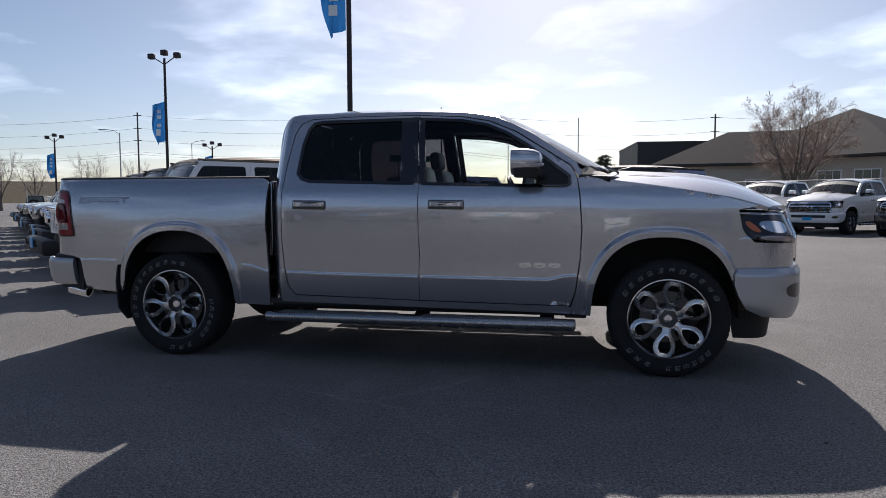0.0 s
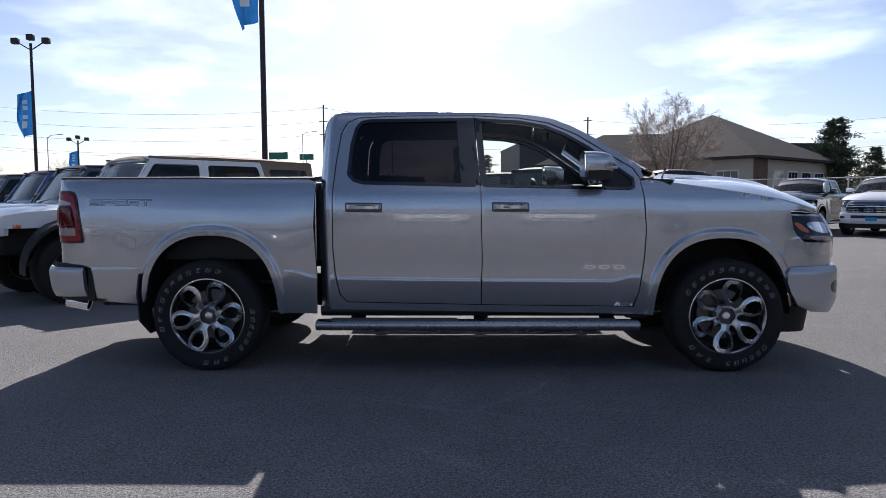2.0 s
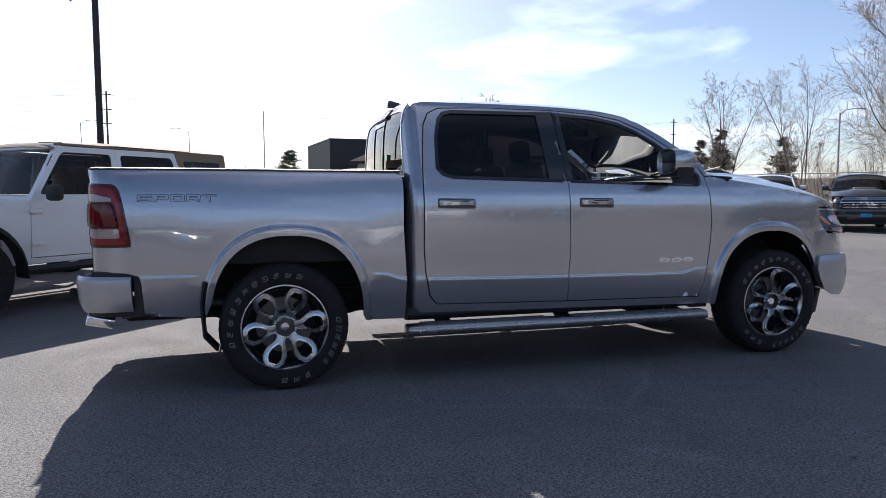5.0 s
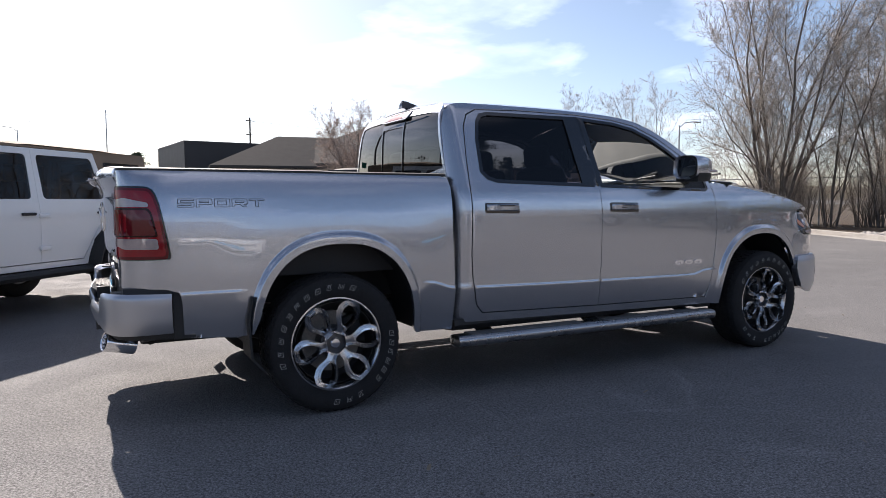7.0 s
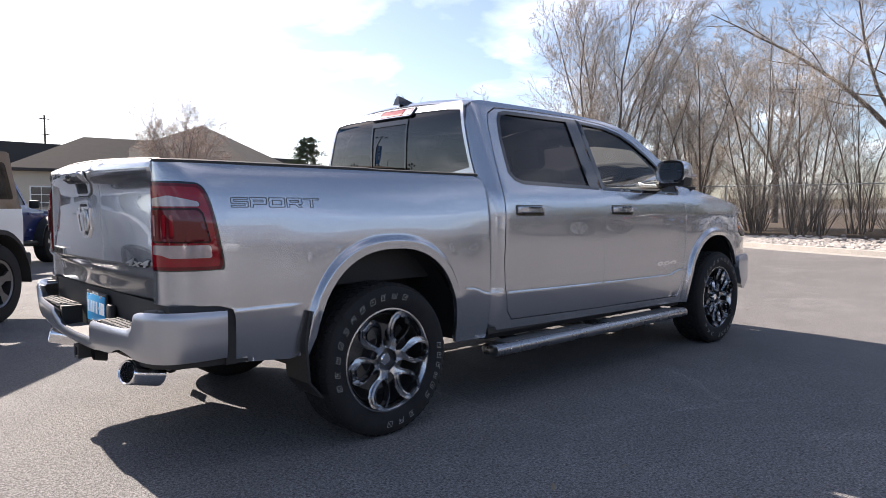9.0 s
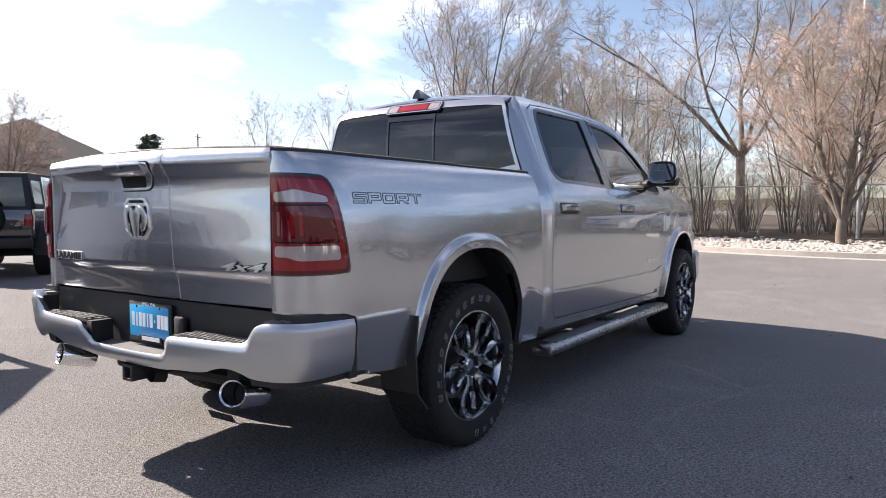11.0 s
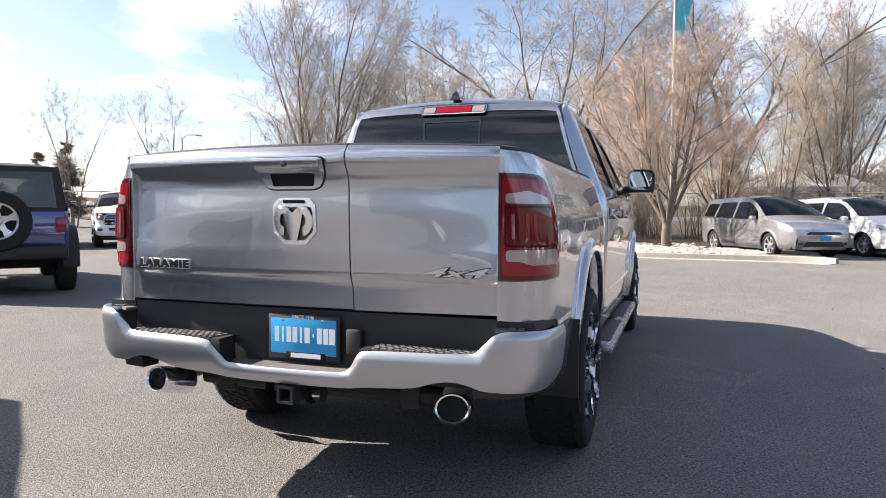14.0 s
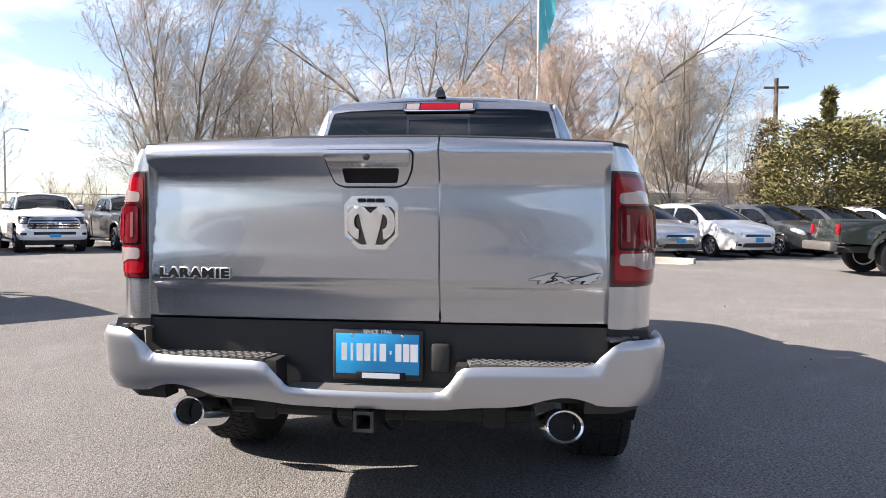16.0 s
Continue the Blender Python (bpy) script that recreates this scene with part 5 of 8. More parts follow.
    gl = smooth_poly([(-0.80, 1.36), (0.80, 1.36), (0.715, 1.63), (0.685, 1.76), (0.655, 1.80), (0.25, 1.812), (-0.25, 1.812), (-0.655, 1.80), (-0.685, 1.76), (-0.715, 1.63)], 1)
    gl = [(max(-hw(z) + 0.022, min(hw(z) - 0.022, y)), z) for y, z in gl]
    part("cab_back", panel(ob, back(), 0.035, [gl], 0.04, True), "silver", t)
    part("back_pane", panel(inset(gl, -0.004), back(-0.006), 0.05, (), 0, True), "glass_back", t, "dark rear window with sliding centre")
    part("slider_frame", panel([(-0.19, 1.36), (0.20, 1.36), (0.20, 1.775), (-0.19, 1.775)], back(0.001), 0.04, [[(-0.178, 1.37), (0.186, 1.37), (0.186, 1.742), (-0.178, 1.742)]], 0.008, True), "gloss_black", t)
    bl = part("high_brake_lamp", panel(round_poly([(-0.225, 1.792), (0.225, 1.792), (0.225, 1.862), (-0.225, 1.862)], 0.024), back(0.010), 0.02, (), 0.03, True), "gloss_black", t, "red and clear high brake lamp")
    part("lamp_edge", panel(round_poly([(-0.221, 1.796), (0.221, 1.796), (0.221, 1.859), (-0.221, 1.859)], 0.022), back(0.014), 0.02, [round_poly([(-0.213, 1.802), (0.213, 1.802), (0.213, 1.853), (-0.213, 1.853)], 0.018)], 0.004, True), "chrome", bl)
    for a, b, m in ((-0.118, 0.118, "tail_red"), (0.126, 0.206, "lens_clear"), (-0.206, -0.126, "lens_clear")):
        part("lens", panel(round_poly([(a, 1.806), (b, 1.806), (b, 1.849), (a, 1.849)], 0.010), back(0.0135), 0.02, (), 0.004, True), m, bl)
    part("roof", panel([(0.86, -0.70), (0.86, 0.70), (2.52, 0.70), (2.46, 0.45), (2.42, 0.0), (2.46, -0.45), (2.52, -0.70)], top_face(), 0.04, (), 0.03, True), "silver", t)
    part("windscreen", panel([(2.43, 0.0), (2.47, 0.45), (2.53, 0.685), (3.10, 0.685), (3.22, 0.5), (3.34, 0.25), (3.37, 0.0), (3.34, -0.25), (3.22, -0.5), (3.10, -0.685), (2.53, -0.685), (2.47, -0.45)], top_face(-0.004), 0.05, (), 0, True), "glass_front", t, "clear windscreen").visible_shadow = False
    part("cowl", panel([(3.08, 0.72), (3.20, 0.52), (3.32, 0.26), (3.36, 0.0), (3.32, -0.26), (3.20, -0.52), (3.08, -0.72), (3.28, -0.80), (3.46, -0.4), (3.52, 0.0), (3.46, 0.4), (3.28, 0.80)], lambda x, v: (x, -v * 1.2, 1.372 - 0.02 * (v / 0.8) ** 2 - 0.05 * (x - 3.3)), 0.05, (), 0.02, True), "plastic", t)
    for y in (-0.45, 0.25):
        part("wiper", tube([(3.38, y + 0.1, 1.39), (3.33, y - 0.1, 1.405), (3.25, y - 0.42, 1.425)], 0.009, 6), "plastic", t)
    part("roof_antenna", loft([[(0.80 + a, b * 0.035, 1.888 + c) for a, b, c in ((0.05, -1, 0.004), (0.24, -0.5, 0.016), (0.24, 0.5, 0.016), (0.05, 1, 0.004))], [(0.80 + a, b * 0.022, 1.888 + c) for a, b, c in ((0.055, -1, 0.04), (0.16, -0.5, 0.042), (0.16, 0.5, 0.042), (0.055, 1, 0.04))], [(0.80 + a, b * 0.008, 1.888 + c) for a, b, c in ((0.065, -1, 0.066), (0.10, -0.5, 0.062), (0.10, 0.5, 0.062), (0.065, 1, 0.066))]]), "gloss_black", t)
    # hood and nose
    ysf = lambda x: half_width(min(x, 4.42), FEND_Z(x), False) - 0.004
    hx = [3.12, 3.25, 3.4, 3.6, 3.8, 4.0, 4.2, 4.30]
    nose_edge = [(NX(NL * k), NY(NL * k)) for k in (0.28, 0.34, 0.40, 0.45, 0.5, 0.55, 0.60, 0.66, 0.72)]
    hood = [(x, ysf(x)) for x in hx] + [(x - 0.05, -y) for x, y in nose_edge] + [(x, -ysf(x)) for x in hx[::-1]] + [(3.22, -0.6), (3.40, -0.3), (3.47, 0.0), (3.40, 0.3), (3.22, 0.6)]
    hd = part("hood", panel(hood, hood_face, 0.04, (), 0.03, True), "silver", t)
    sc = part("hood_scoop", loft([[(x, y, hood_face(x, y)[2] + h) for y, h in ((-0.33, -0.01), (-0.30, hh), (-0.15, hh * 1.25), (0.15, hh * 1.25), (0.30, hh), (0.33, -0.01))] for x, hh in ((3.36, 0.006), (3.46, 0.03), (3.62, 0.034), (3.78, 0.012), (3.82, -0.005))], closed=False), "plastic", hd, "black slatted hood vent")
    for k in range(8):
        part("vent_slat", box((3.45 + 0.04 * k, 0, 1.428 - 0.003 * k), (0.012, 0.5, 0.012), 0.003), "gloss_black", sc)
    lampo = [(0.02, 1.125), (0.03, 1.06), (0.08, 0.985), (0.14, 0.918), (0.50, 0.905), (0.53, 0.93), (0.50, 1.11), (0.30, 1.118)]
    for s in (-1, 1):
        mp = (lambda p: p) if s < 0 else (lambda p: (NL - p[0], p[1]))
        hl = part("headlamp", panel(smooth_poly([mp(p) for p in lampo], 1), nose_face(0.004, 0.5), 0.03, (), 0.03), "gloss_black", t, "headlamp with amber corner and chrome reflector")
        for pts, m, d in (([(0.09, 1.05), (0.14, 1.05), (0.19, 0.985), (0.17, 0.975), (0.12, 0.995)], "amber", 0.009), ([(0.17, 1.055), (0.40, 1.05), (0.39, 0.97), (0.22, 0.98)], "chrome", 0.008), ([(0.05, 1.112), (0.45, 1.10), (0.45, 1.085), (0.05, 1.098)], "silver", 0.010), ([(0.16, 0.96), (0.45, 0.95), (0.44, 0.92), (0.18, 0.925)], "lens_clear", 0.008), ([(0.23, 1.04), (0.30, 1.04), (0.30, 0.985), (0.24, 0.99)], "tail_dark", 0.011)):
            part("lens" if m != "silver" else "lamp_brow", panel(smooth_poly([mp(p) for p in pts], 2), nose_face(d, 0.5), 0.02, (), 0.006), m if m != "tail_dark" else "mirror", hl)
        part("wing_front", panel([mp(p) for p in [(0.0, 0.72), (0.55, 0.72), (0.55, 0.90), (0.50, 0.90), (0.14, 0.912), (0.06, 0.99), (0.0, 1.03)]], nose_face(0.0, 0.5), 0.03, (), 0.03), "silver", t)
    fb = [(0.0, 0.735), (0.10, 0.742), (0.5, 0.745), (NL - 0.5, 0.745), (NL - 0.10, 0.742), (NL, 0.735), (NL, 0.60), (NL - 0.10, 0.43), (NL - 0.45, 0.40), (0.45, 0.40), (0.10, 0.43), (0.0, 0.60)]
    fbm = part("front_bumper", panel(smooth_poly(fb, 1), lambda s, z: nose_face(0.045 - 1.2 * max(0, 0.52 - z) ** 1.6 - 0.5 * max(0, z - 0.71))(s, z), 0.035, (), 0.05), "silver_bumper", t)
    for s in (-1, 1):
        c = 0.42 if s < 0 else NL - 0.42
        part("fog_lamp", panel(smooth_poly([(c - 0.10, 0.55), (c + 0.10, 0.55), (c + 0.10, 0.64), (c - 0.10, 0.64)], 2), nose_face(0.048), 0.03, (), 0.02), "gloss_black", fbm)
    part("bumper_intake", panel([(0.70, 0.57), (NL - 0.70, 0.57), (NL - 0.70, 0.66), (0.70, 0.66)], nose_face(0.049), 0.04, (), 0.02), "plastic", fbm)
    part("front_plate", panel([(NL / 2 - 0.15, 0.49), (NL / 2 + 0.15, 0.49), (NL / 2 + 0.15, 0.60), (NL / 2 - 0.15, 0.60)], nose_face(0.058), 0.05, (), 0.01), "plate_blue", fbm)
    part("air_dam", panel([(0.12, 0.25), (NL - 0.12, 0.25), (NL - 0.05, 0.44), (0.05, 0.44)], lambda s, z: nose_face(-0.16 + 0.15 * (z - 0.25))(s, z), 0.05, (), 0.02, back=True), "plastic", t)
    gr = [(0.52, 0.80), (0.62, 0.77), (NL - 0.62, 0.77), (NL - 0.52, 0.80), (NL - 0.54, 1.07), (NL - 0.62, 1.11), (0.62, 1.11), (0.54, 1.07)]
    g = part("grille", panel(gr, nose_face(-0.02, 0.45), 0.04, (), 0.03), "print_black", t, "black grille with chrome surround and bars")
    part("grille_surround", panel(gr, nose_face(0.016, 0.45), 0.03, [inset(gr, 0.035)], 0.04), "chrome", g)
    for k in range(5):
        z = 0.83 + 0.052 * k
        part("grille_bar", panel([(0.57, z), (NL - 0.57, z), (NL - 0.57, z + 0.016), (0.57, z + 0.016)], nose_face(0.0, 0.45), 0.05, (), 0.02), "chrome", g)
    for k in range(3):
        c = NL / 2 - 0.14 + 0.14 * k
        part("grille_emblem", panel(smooth_poly([(c - 0.055, 0.915), (c + 0.055, 0.915), (c + 0.055, 0.975), (c - 0.055, 0.975)], 1), nose_face(0.012, 0.45), 0.03, (), 0.02), "chrome", g)
    # bed, floor, chassis
    # black block added to stop sun leaking between cab and bed
    part("cab_gap_seal", box((0.782, 0, 1.06), (0.035, 1.60, 0.56)), "plastic", t)
    part("bed_floor", box((-0.15, 0, 0.80), (1.80, 1.60, 0.03)), "plastic", t)
    part("bed_front_wall", box((0.745, 0, 1.06), (0.03, 1.66, 0.58), 0.01), "silver", t)
    for s in (-1, 1):
        part("bed_inner_wall", box((-0.16, s * 0.80, 1.07), (1.82, 0.02, 0.56)), "plastic", t)
        # next two: plain plates added so no light passes through the wheel arches
        part("inner_wing", box((3.66, s * 0.52, 0.83), (1.05, 0.03, 0.72), 0.01), "chassis", t)
        part("inner_arch", box((0.05, s * 0.56, 0.80), (1.16, 0.02, 0.40), 0.01), "chassis", t)
        part("frame_rail", box((1.6, s * 0.42, 0.47), (5.2, 0.09, 0.16), 0.02), "chassis", t)
        part("rear_spring", tube([(-0.55, s * 0.52, 0.47), (-0.2, s * 0.52, 0.36), (0.3, s * 0.52, 0.38), (0.75, s * 0.50, 0.48)], 0.03, 8), "chassis", t)
        part("damper", tube([(-0.12, s * 0.56, 0.34), (-0.25, s * 0.46, 0.78)], 0.032, 10), "chassis", t)
    part("rear_axle", tube([(0, -0.78, 0.396), (0, -0.2, 0.396), (0, -0.12, 0.396), (0, 0.12, 0.396), (0, 0.2, 0.396), (0, 0.78, 0.396)], [0.05, 0.05, 0.13, 0.13, 0.05, 0.05], 14), "chassis", t)
    part("front_axle", tube([(3.672, -0.78, 0.396), (3.672, 0.78, 0.396)], 0.045, 10), "chassis", t)
    part("exhaust_pipe", tube([(-1.0, -0.60, 0.47), (-0.6, -0.52, 0.50), (0.6, -0.25, 0.46), (2.0, -0.2, 0.42)], 0.04, 10), "steel", t)
    part("exhaust_pipe", tube([(-1.0, 0.60, 0.47), (-0.6, 0.52, 0.50), (0.6, 0.25, 0.46), (2.0, 0.2, 0.42)], 0.04, 10), "steel", t)
    part("muffler", box((0.95, 0.0, 0.44), (0.65, 0.34, 0.17), 0.06), "steel", t)
    part("fuel_tank", box((1.5, 0.62, 0.46), (1.3, 0.34, 0.2), 0.06), "chassis", t)
    part("gearbox", box((2.35, 0.0, 0.47), (0.9, 0.36, 0.24), 0.07), "chassis", t)
    part("engine_guard", box((3.6, 0.0, 0.52), (0.9, 0.8, 0.10), 0.04), "chassis", t)
    part("underbody", box((1.95, 0, 0.56), (2.25, 1.72, 0.05), 0.02), "chassis", t)
    part("engine_bay", box((3.72, 0, 0.85), (0.95, 0.95, 0.55), 0.05), "chassis", t)
    part("firewall", box((3.16, 0, 0.95), (0.06, 1.7, 0.78), 0.02), "interior", t)
    part("cab_floor", box((1.95, 0, 0.63), (2.3, 1.76, 0.06), 0.01), "interior", t)
    part("cab_back_lining", box((0.90, 0, 1.0), (0.05, 1.70, 0.70), 0.02), "interior", t)
    # inside the cab
    dash = part("dashboard", loft([[(x, y, z) for x, z in ((3.16, 1.34), (2.95, 1.335), (2.78, 1.29), (2.70, 1.20), (2.74, 1.05), (2.9, 0.85), (3.16, 0.85))] for y in (-0.84, -0.4, 0, 0.4, 0.84)]), "interior", t)
    part("instrument_hood", box((2.80, 0.40, 1.31), (0.18, 0.36, 0.07), 0.03), "interior", dash)
    ring = revolve([(0.185 + 0.014 * math.cos(a), 0.014 * math.sin(a)) for a in [2 * math.pi * i / 10 for i in range(10)]], 36, "x", True)
    sw = part("steering_wheel", ring, "interior", t)
    sw.matrix_basis = pose(2.52, 0.40, 1.22, 0, -22, 0)
    part("wheel_boss", box((0.01, 0, 0), (0.05, 0.17, 0.12), 0.03), "interior", sw)
    part("wheel_spoke", box((0.01, 0, -0.01), (0.02, 0.36, 0.03), 0.008), "interior", sw)
    part("rear_view_mirror", box((2.52, 0.0, 1.735), (0.03, 0.25, 0.07), 0.02), "interior", t)
    for x, y, wd in ((2.05, -0.40, 0.52), (2.05, 0.40, 0.52), (1.10, -0.45, 0.60), (1.10, 0.45, 0.60), (1.10, 0.0, 0.32)):
        stt = part("seat", box((x + 0.12, y, 0.86), (0.52, wd, 0.18), 0.06), "seat", t)
        part("backrest", box((x - 0.17, y, 1.16), (0.16, wd * 0.94, 0.62), 0.06, Matrix.Rotation(radians(-12), 3, "Y")), "seat", stt)
        part("headrest", box((x - 0.25, y, 1.545 if x > 2 else 1.49), (0.10, 0.26, 0.17), 0.045, Matrix.Rotation(radians(-8), 3, "Y")), "seat", stt)
    for s in (-1, 1):
        part("sun_visor", panel(round_poly([(2.42, s * 0.01), (2.72, s * 0.01), (2.76, s * 0.66), (2.50, s * 0.68)], 0.03), top_face(-0.03), 0.06, (), 0.015, True, True), "interior", t)
    part("headliner", panel([(0.95, -0.66), (0.95, 0.66), (2.46, 0.62), (2.43, 0), (2.46, -0.62)], top_face(-0.035), 0.10, (), 0, True), "interior", t)
    add_wheels(t)
    return t


M["receiver_paint"] = mat("worn_black_enamel", (0.035, 0.035, 0.036), 0.42, noise_scale=18, noise_amt=0.3)
M["steel_step"] = mat("brushed_step", (0.34, 0.35, 0.37), 0.28, 1.0, noise_scale=15, noise_amt=0.08)
hero = build_truck()

# ---- ground ----
bm = bmesh.new()
bmesh.ops.create_grid(bm, x_segments=2, y_segments=2, size=3000)
ground = part("ground", bm, "asphalt", None, smooth=0)
tagged(ground, "worn grey asphalt car park with faint streaks", "ground", kind="structure")

# ---- other parked vehicles ----
def repaint(ob, pairs, words=()):
    """Gives a copied thing its own paint, on its own objects, and sets colour words in its part labels."""
    for o in ob.children_recursive:
        for sl in o.material_slots:
            if sl.material and sl.material.name in pairs:
                new_m = pairs[sl.material.name]
                sl.link = "OBJECT"
                sl.material = new_m
        if "label" in o.keys():
            for a, b in words:
                o["label"] = o["label"].replace(a, b)
    return ob


ROW = Vector((-0.727, 0.687))
HEAD = -133.0
head_v = Vector((math.cos(radians(HEAD)), math.sin(radians(HEAD))))
trucks = ((0, "white", "white", "clean white pickup truck in a parked row"), (1, "white", "white", "white pickup truck with black grille, parked in a row"), (2, "black_paint", "black", "black pickup truck parked in a row of trucks"), (3, "white", "white", "tall white pickup truck with dark grille"), (4, "white", "white", "white crew-cab pickup truck at the row's end"), (-1, "dark_paint", "dark grey", "dark grey pickup truck parked beside white ones"))
for k, paint, word, lab in trucks:
    nose = Vector((16.6, 13.9)) + ROW * 2.75 * k
    base = nose - head_v * 4.6
    tr = copy_thing(hero, pose(base.x, base.y, 0, 0, 0, HEAD + (k * 37 % 5 - 2) * 0.8))
    tagged(tr, lab, "pickup truck", "row of pickup trucks")
    repaint(tr, {"silver_paint": M[paint], "silver_bumper_paint": M[paint]}, (("silver", word),))
    for o in list(tr.children_recursive):
        if o.name.split(".")[0] in ("tread", "raised_lettering", "bed_decal", "letter_outline", "trim_lettering", "drive_badge", "seat", "backrest", "headrest", "lug_nut"):
            bpy.data.objects.remove(o)


def simple_wheel(r, w, spokes, alloy, face=0.66):
    """Tyre and alloy of a parked car's wheel, outer face to -y: parts by name."""
    ri = r * face
    half = [(ri, -w * 0.42), (ri + 0.012, -w * 0.5), (r * 0.85, -w * 0.53), (r * 0.95, -w * 0.48), (r, -w * 0.36), (r, 0)]
    out = {"tyre": (revolve(half + [(a, -b) for a, b in half[-2::-1]], 40), "rubber")}
    out["rim"] = (revolve([(ri - 0.02, -w * 0.42), (ri, -w * 0.46), (ri + 0.006, -w * 0.44), (ri, -w * 0.3), (ri, w * 0.4), (ri - 0.02, w * 0.4), (ri - 0.02, -w * 0.2)], 40, close=True), alloy)
    star = []
    for k in range(spokes):
        a, h = 2 * math.pi * k / spokes + 0.3, math.pi / spokes
        for r_, da in ((ri * 0.34, -h), (ri * 0.60, -h * 0.34), (ri * 0.97, -h * 0.42), (ri * 0.99, 0), (ri * 0.97, h * 0.42), (ri * 0.60, h * 0.34)):
            star.append((r_ * math.cos(a + da), r_ * math.sin(a + da)))
    out["wheel_face"] = (panel(star, lambda u, v: (u, -w * (0.34 + 0.09 * (math.hypot(u, v) / ri) ** 2), v), 0.06, (), 0.03), alloy)
    out["hub"] = (revolve([(0, -w * 0.46), (ri * 0.2, -w * 0.45), (ri * 0.28, -w * 0.36), (ri * 0.28, 0)], 20), alloy)
    out["brake_disc"] = (revolve([(0, 0.0), (ri * 0.96, 0.0), (ri * 0.96, 0.02), (0, 0.02)], 28), "chassis")
    return out


def put_wheels(t, spec, places, label):
    first = None
    for x, y, z, rz in places:
        if first is None:
            parts = dict(spec)
            d, m = parts.pop("tyre")
            first = part("wheel", d, m, t, label)
            kids = [part(n, d2, m2, first) for n, (d2, m2) in parts.items()]
            w = first
        else:
            w = new("wheel", first.data)
            w.parent, w["label"] = t, label
            for c in kids:
                new(c.name.split(".")[0], c.data).parent = w
        w.matrix_basis = pose(x, y, z, 0, 0, rz)


def build_jeep():
    """A four-door off-roader: rear axle at the origin, nose to +x."""
    t = thing("off_road_vehicle", "four-door off-roader with black wings and upright windscreen", "car")
    P = "jeepwhite"
    wz = pchip([(0.5, 0.775), (0.8, 0.795), (1.05, 0.80), (1.15, 0.792), (1.22, 0.78), (1.5, 0.735), (1.80, 0.685)])
    sd = lambda s, d=0.0: (lambda x, z: (x, s * (wz(z) - 0.02 * sstep((x - 1.9) / 0.6) + d), z))
    for s in (-1, 1):
        tub = [(-0.66, 0.62), (-0.42, 0.60), (-0.40, 0.80), (-0.30, 0.92), (0.25, 0.92), (0.42, 0.78), (0.52, 0.50), (2.33, 0.50), (2.33, 0.56), (0.58, 0.56), (0.30, 0.98), (0.12, 1.17), (-0.66, 1.17)]
        part("tub", panel(tub, sd(s), 0.06, (), 0.04, s > 0), P, t)
        cowl = [(2.33, 0.50), (2.62, 0.50), (2.64, 0.86), (2.9, 0.98), (2.9, 1.12), (2.42, 1.17), (2.33, 1.17)]
        part("cowl_side", panel(cowl, sd(s), 0.06, (), 0.04, s > 0), P, t)
        for n, x0, x1, top0, top1 in (("rear_door", 0.14, 1.20, 0.30, 1.20), ("front_door", 1.205, 2.325, 1.205, 1.93)):
            low = [(x0, 1.15), (x0 + 0.18, 0.98), (0.60, 0.57), (x1, 0.57)] if x0 < 1 else [(x0, 0.57), (x1, 0.57)]
            do = low + [(x1, 1.17), (top1, 1.765), (top0, 1.765), (x0, 1.18)]
            win = inset([(x0 + 0.03, 1.19), (x1 - 0.03, 1.19), (top1 - 0.01, 1.745), (top0 + 0.02, 1.745)], 0.045)
            d = part(n, panel(do, sd(s, 0.008), 0.06, [round_poly(win, 0.05)], 0.03, s > 0), P, t)
            part("door_pane", panel(inset(win, -0.01), sd(s, -0.002), 0.1, (), 0, s > 0), "glass_dark", d, "dark window glass").visible_shadow = False
            part("door_handle", box((x0 + 0.16, s * 0.825, 1.08), (0.17, 0.035, 0.03), 0.01), "plastic", d)
            for z in (0.72, 1.06):
                part("hinge", box((x1 - 0.04, s * 0.818, z), (0.14, 0.025, 0.05), 0.008), P, d)
        for x, n in ((0.0, 0), (3.0, 1)):
            arcp = [(x + 0.52 * math.cos(a), 0.42 + (0.54 if n == 0 else 0.56) * math.sin(a)) for a in [math.pi * i / 14 for i in range(15)]]
            ring = [[(px, s * 0.74, pz + 0.02), (px, s * 0.95, pz), (px + 0.0, s * 0.95, pz - 0.05), (px, s * 0.74, pz - 0.04)] for px, pz in arcp]
            part("wing", loft(ring), "plastic", t, "black plastic wing")
        part("tail_lamp", box((-0.675, s * 0.70, 0.98), (0.07, 0.13, 0.20), 0.015), "tail_red", t)
        part("door_mirror", box((2.18, s * 0.97, 1.25), (0.10, 0.20, 0.17), 0.04), "plastic", t)
        part("side_rail", tube([(0.55, s * 0.85, 0.45), (2.45, s * 0.85, 0.45)], 0.045, 8), "plastic", t)
        part("front_lamp", revolve([(0, 0.02), (0.07, 0.018), (0.09, 0.0), (0.095, -0.03)], 24, "x"), "chrome", t).matrix_basis = pose(3.70, s * 0.46, 0.97)
        part("tow_hook", tube([(3.86, s * 0.42, 0.62), (3.96, s * 0.42, 0.64), (3.96, s * 0.42, 0.70)], 0.015, 6), "chassis", t)
        part("turn_lamp", box((3.55, s * 0.83, 0.93), (0.06, 0.14, 0.05), 0.015), "amber", t)
    hood = [[(x, y, z - 0.05 * (abs(y) / w) ** 3) for y in [w * k / 6 for k in range(-6, 7)]] for x, w, z in ((2.34, 0.76, 1.19), (2.6, 0.74, 1.185), (3.0, 0.70, 1.165), (3.4, 0.655, 1.135), (3.62, 0.63, 1.10), (3.68, 0.60, 1.06))]
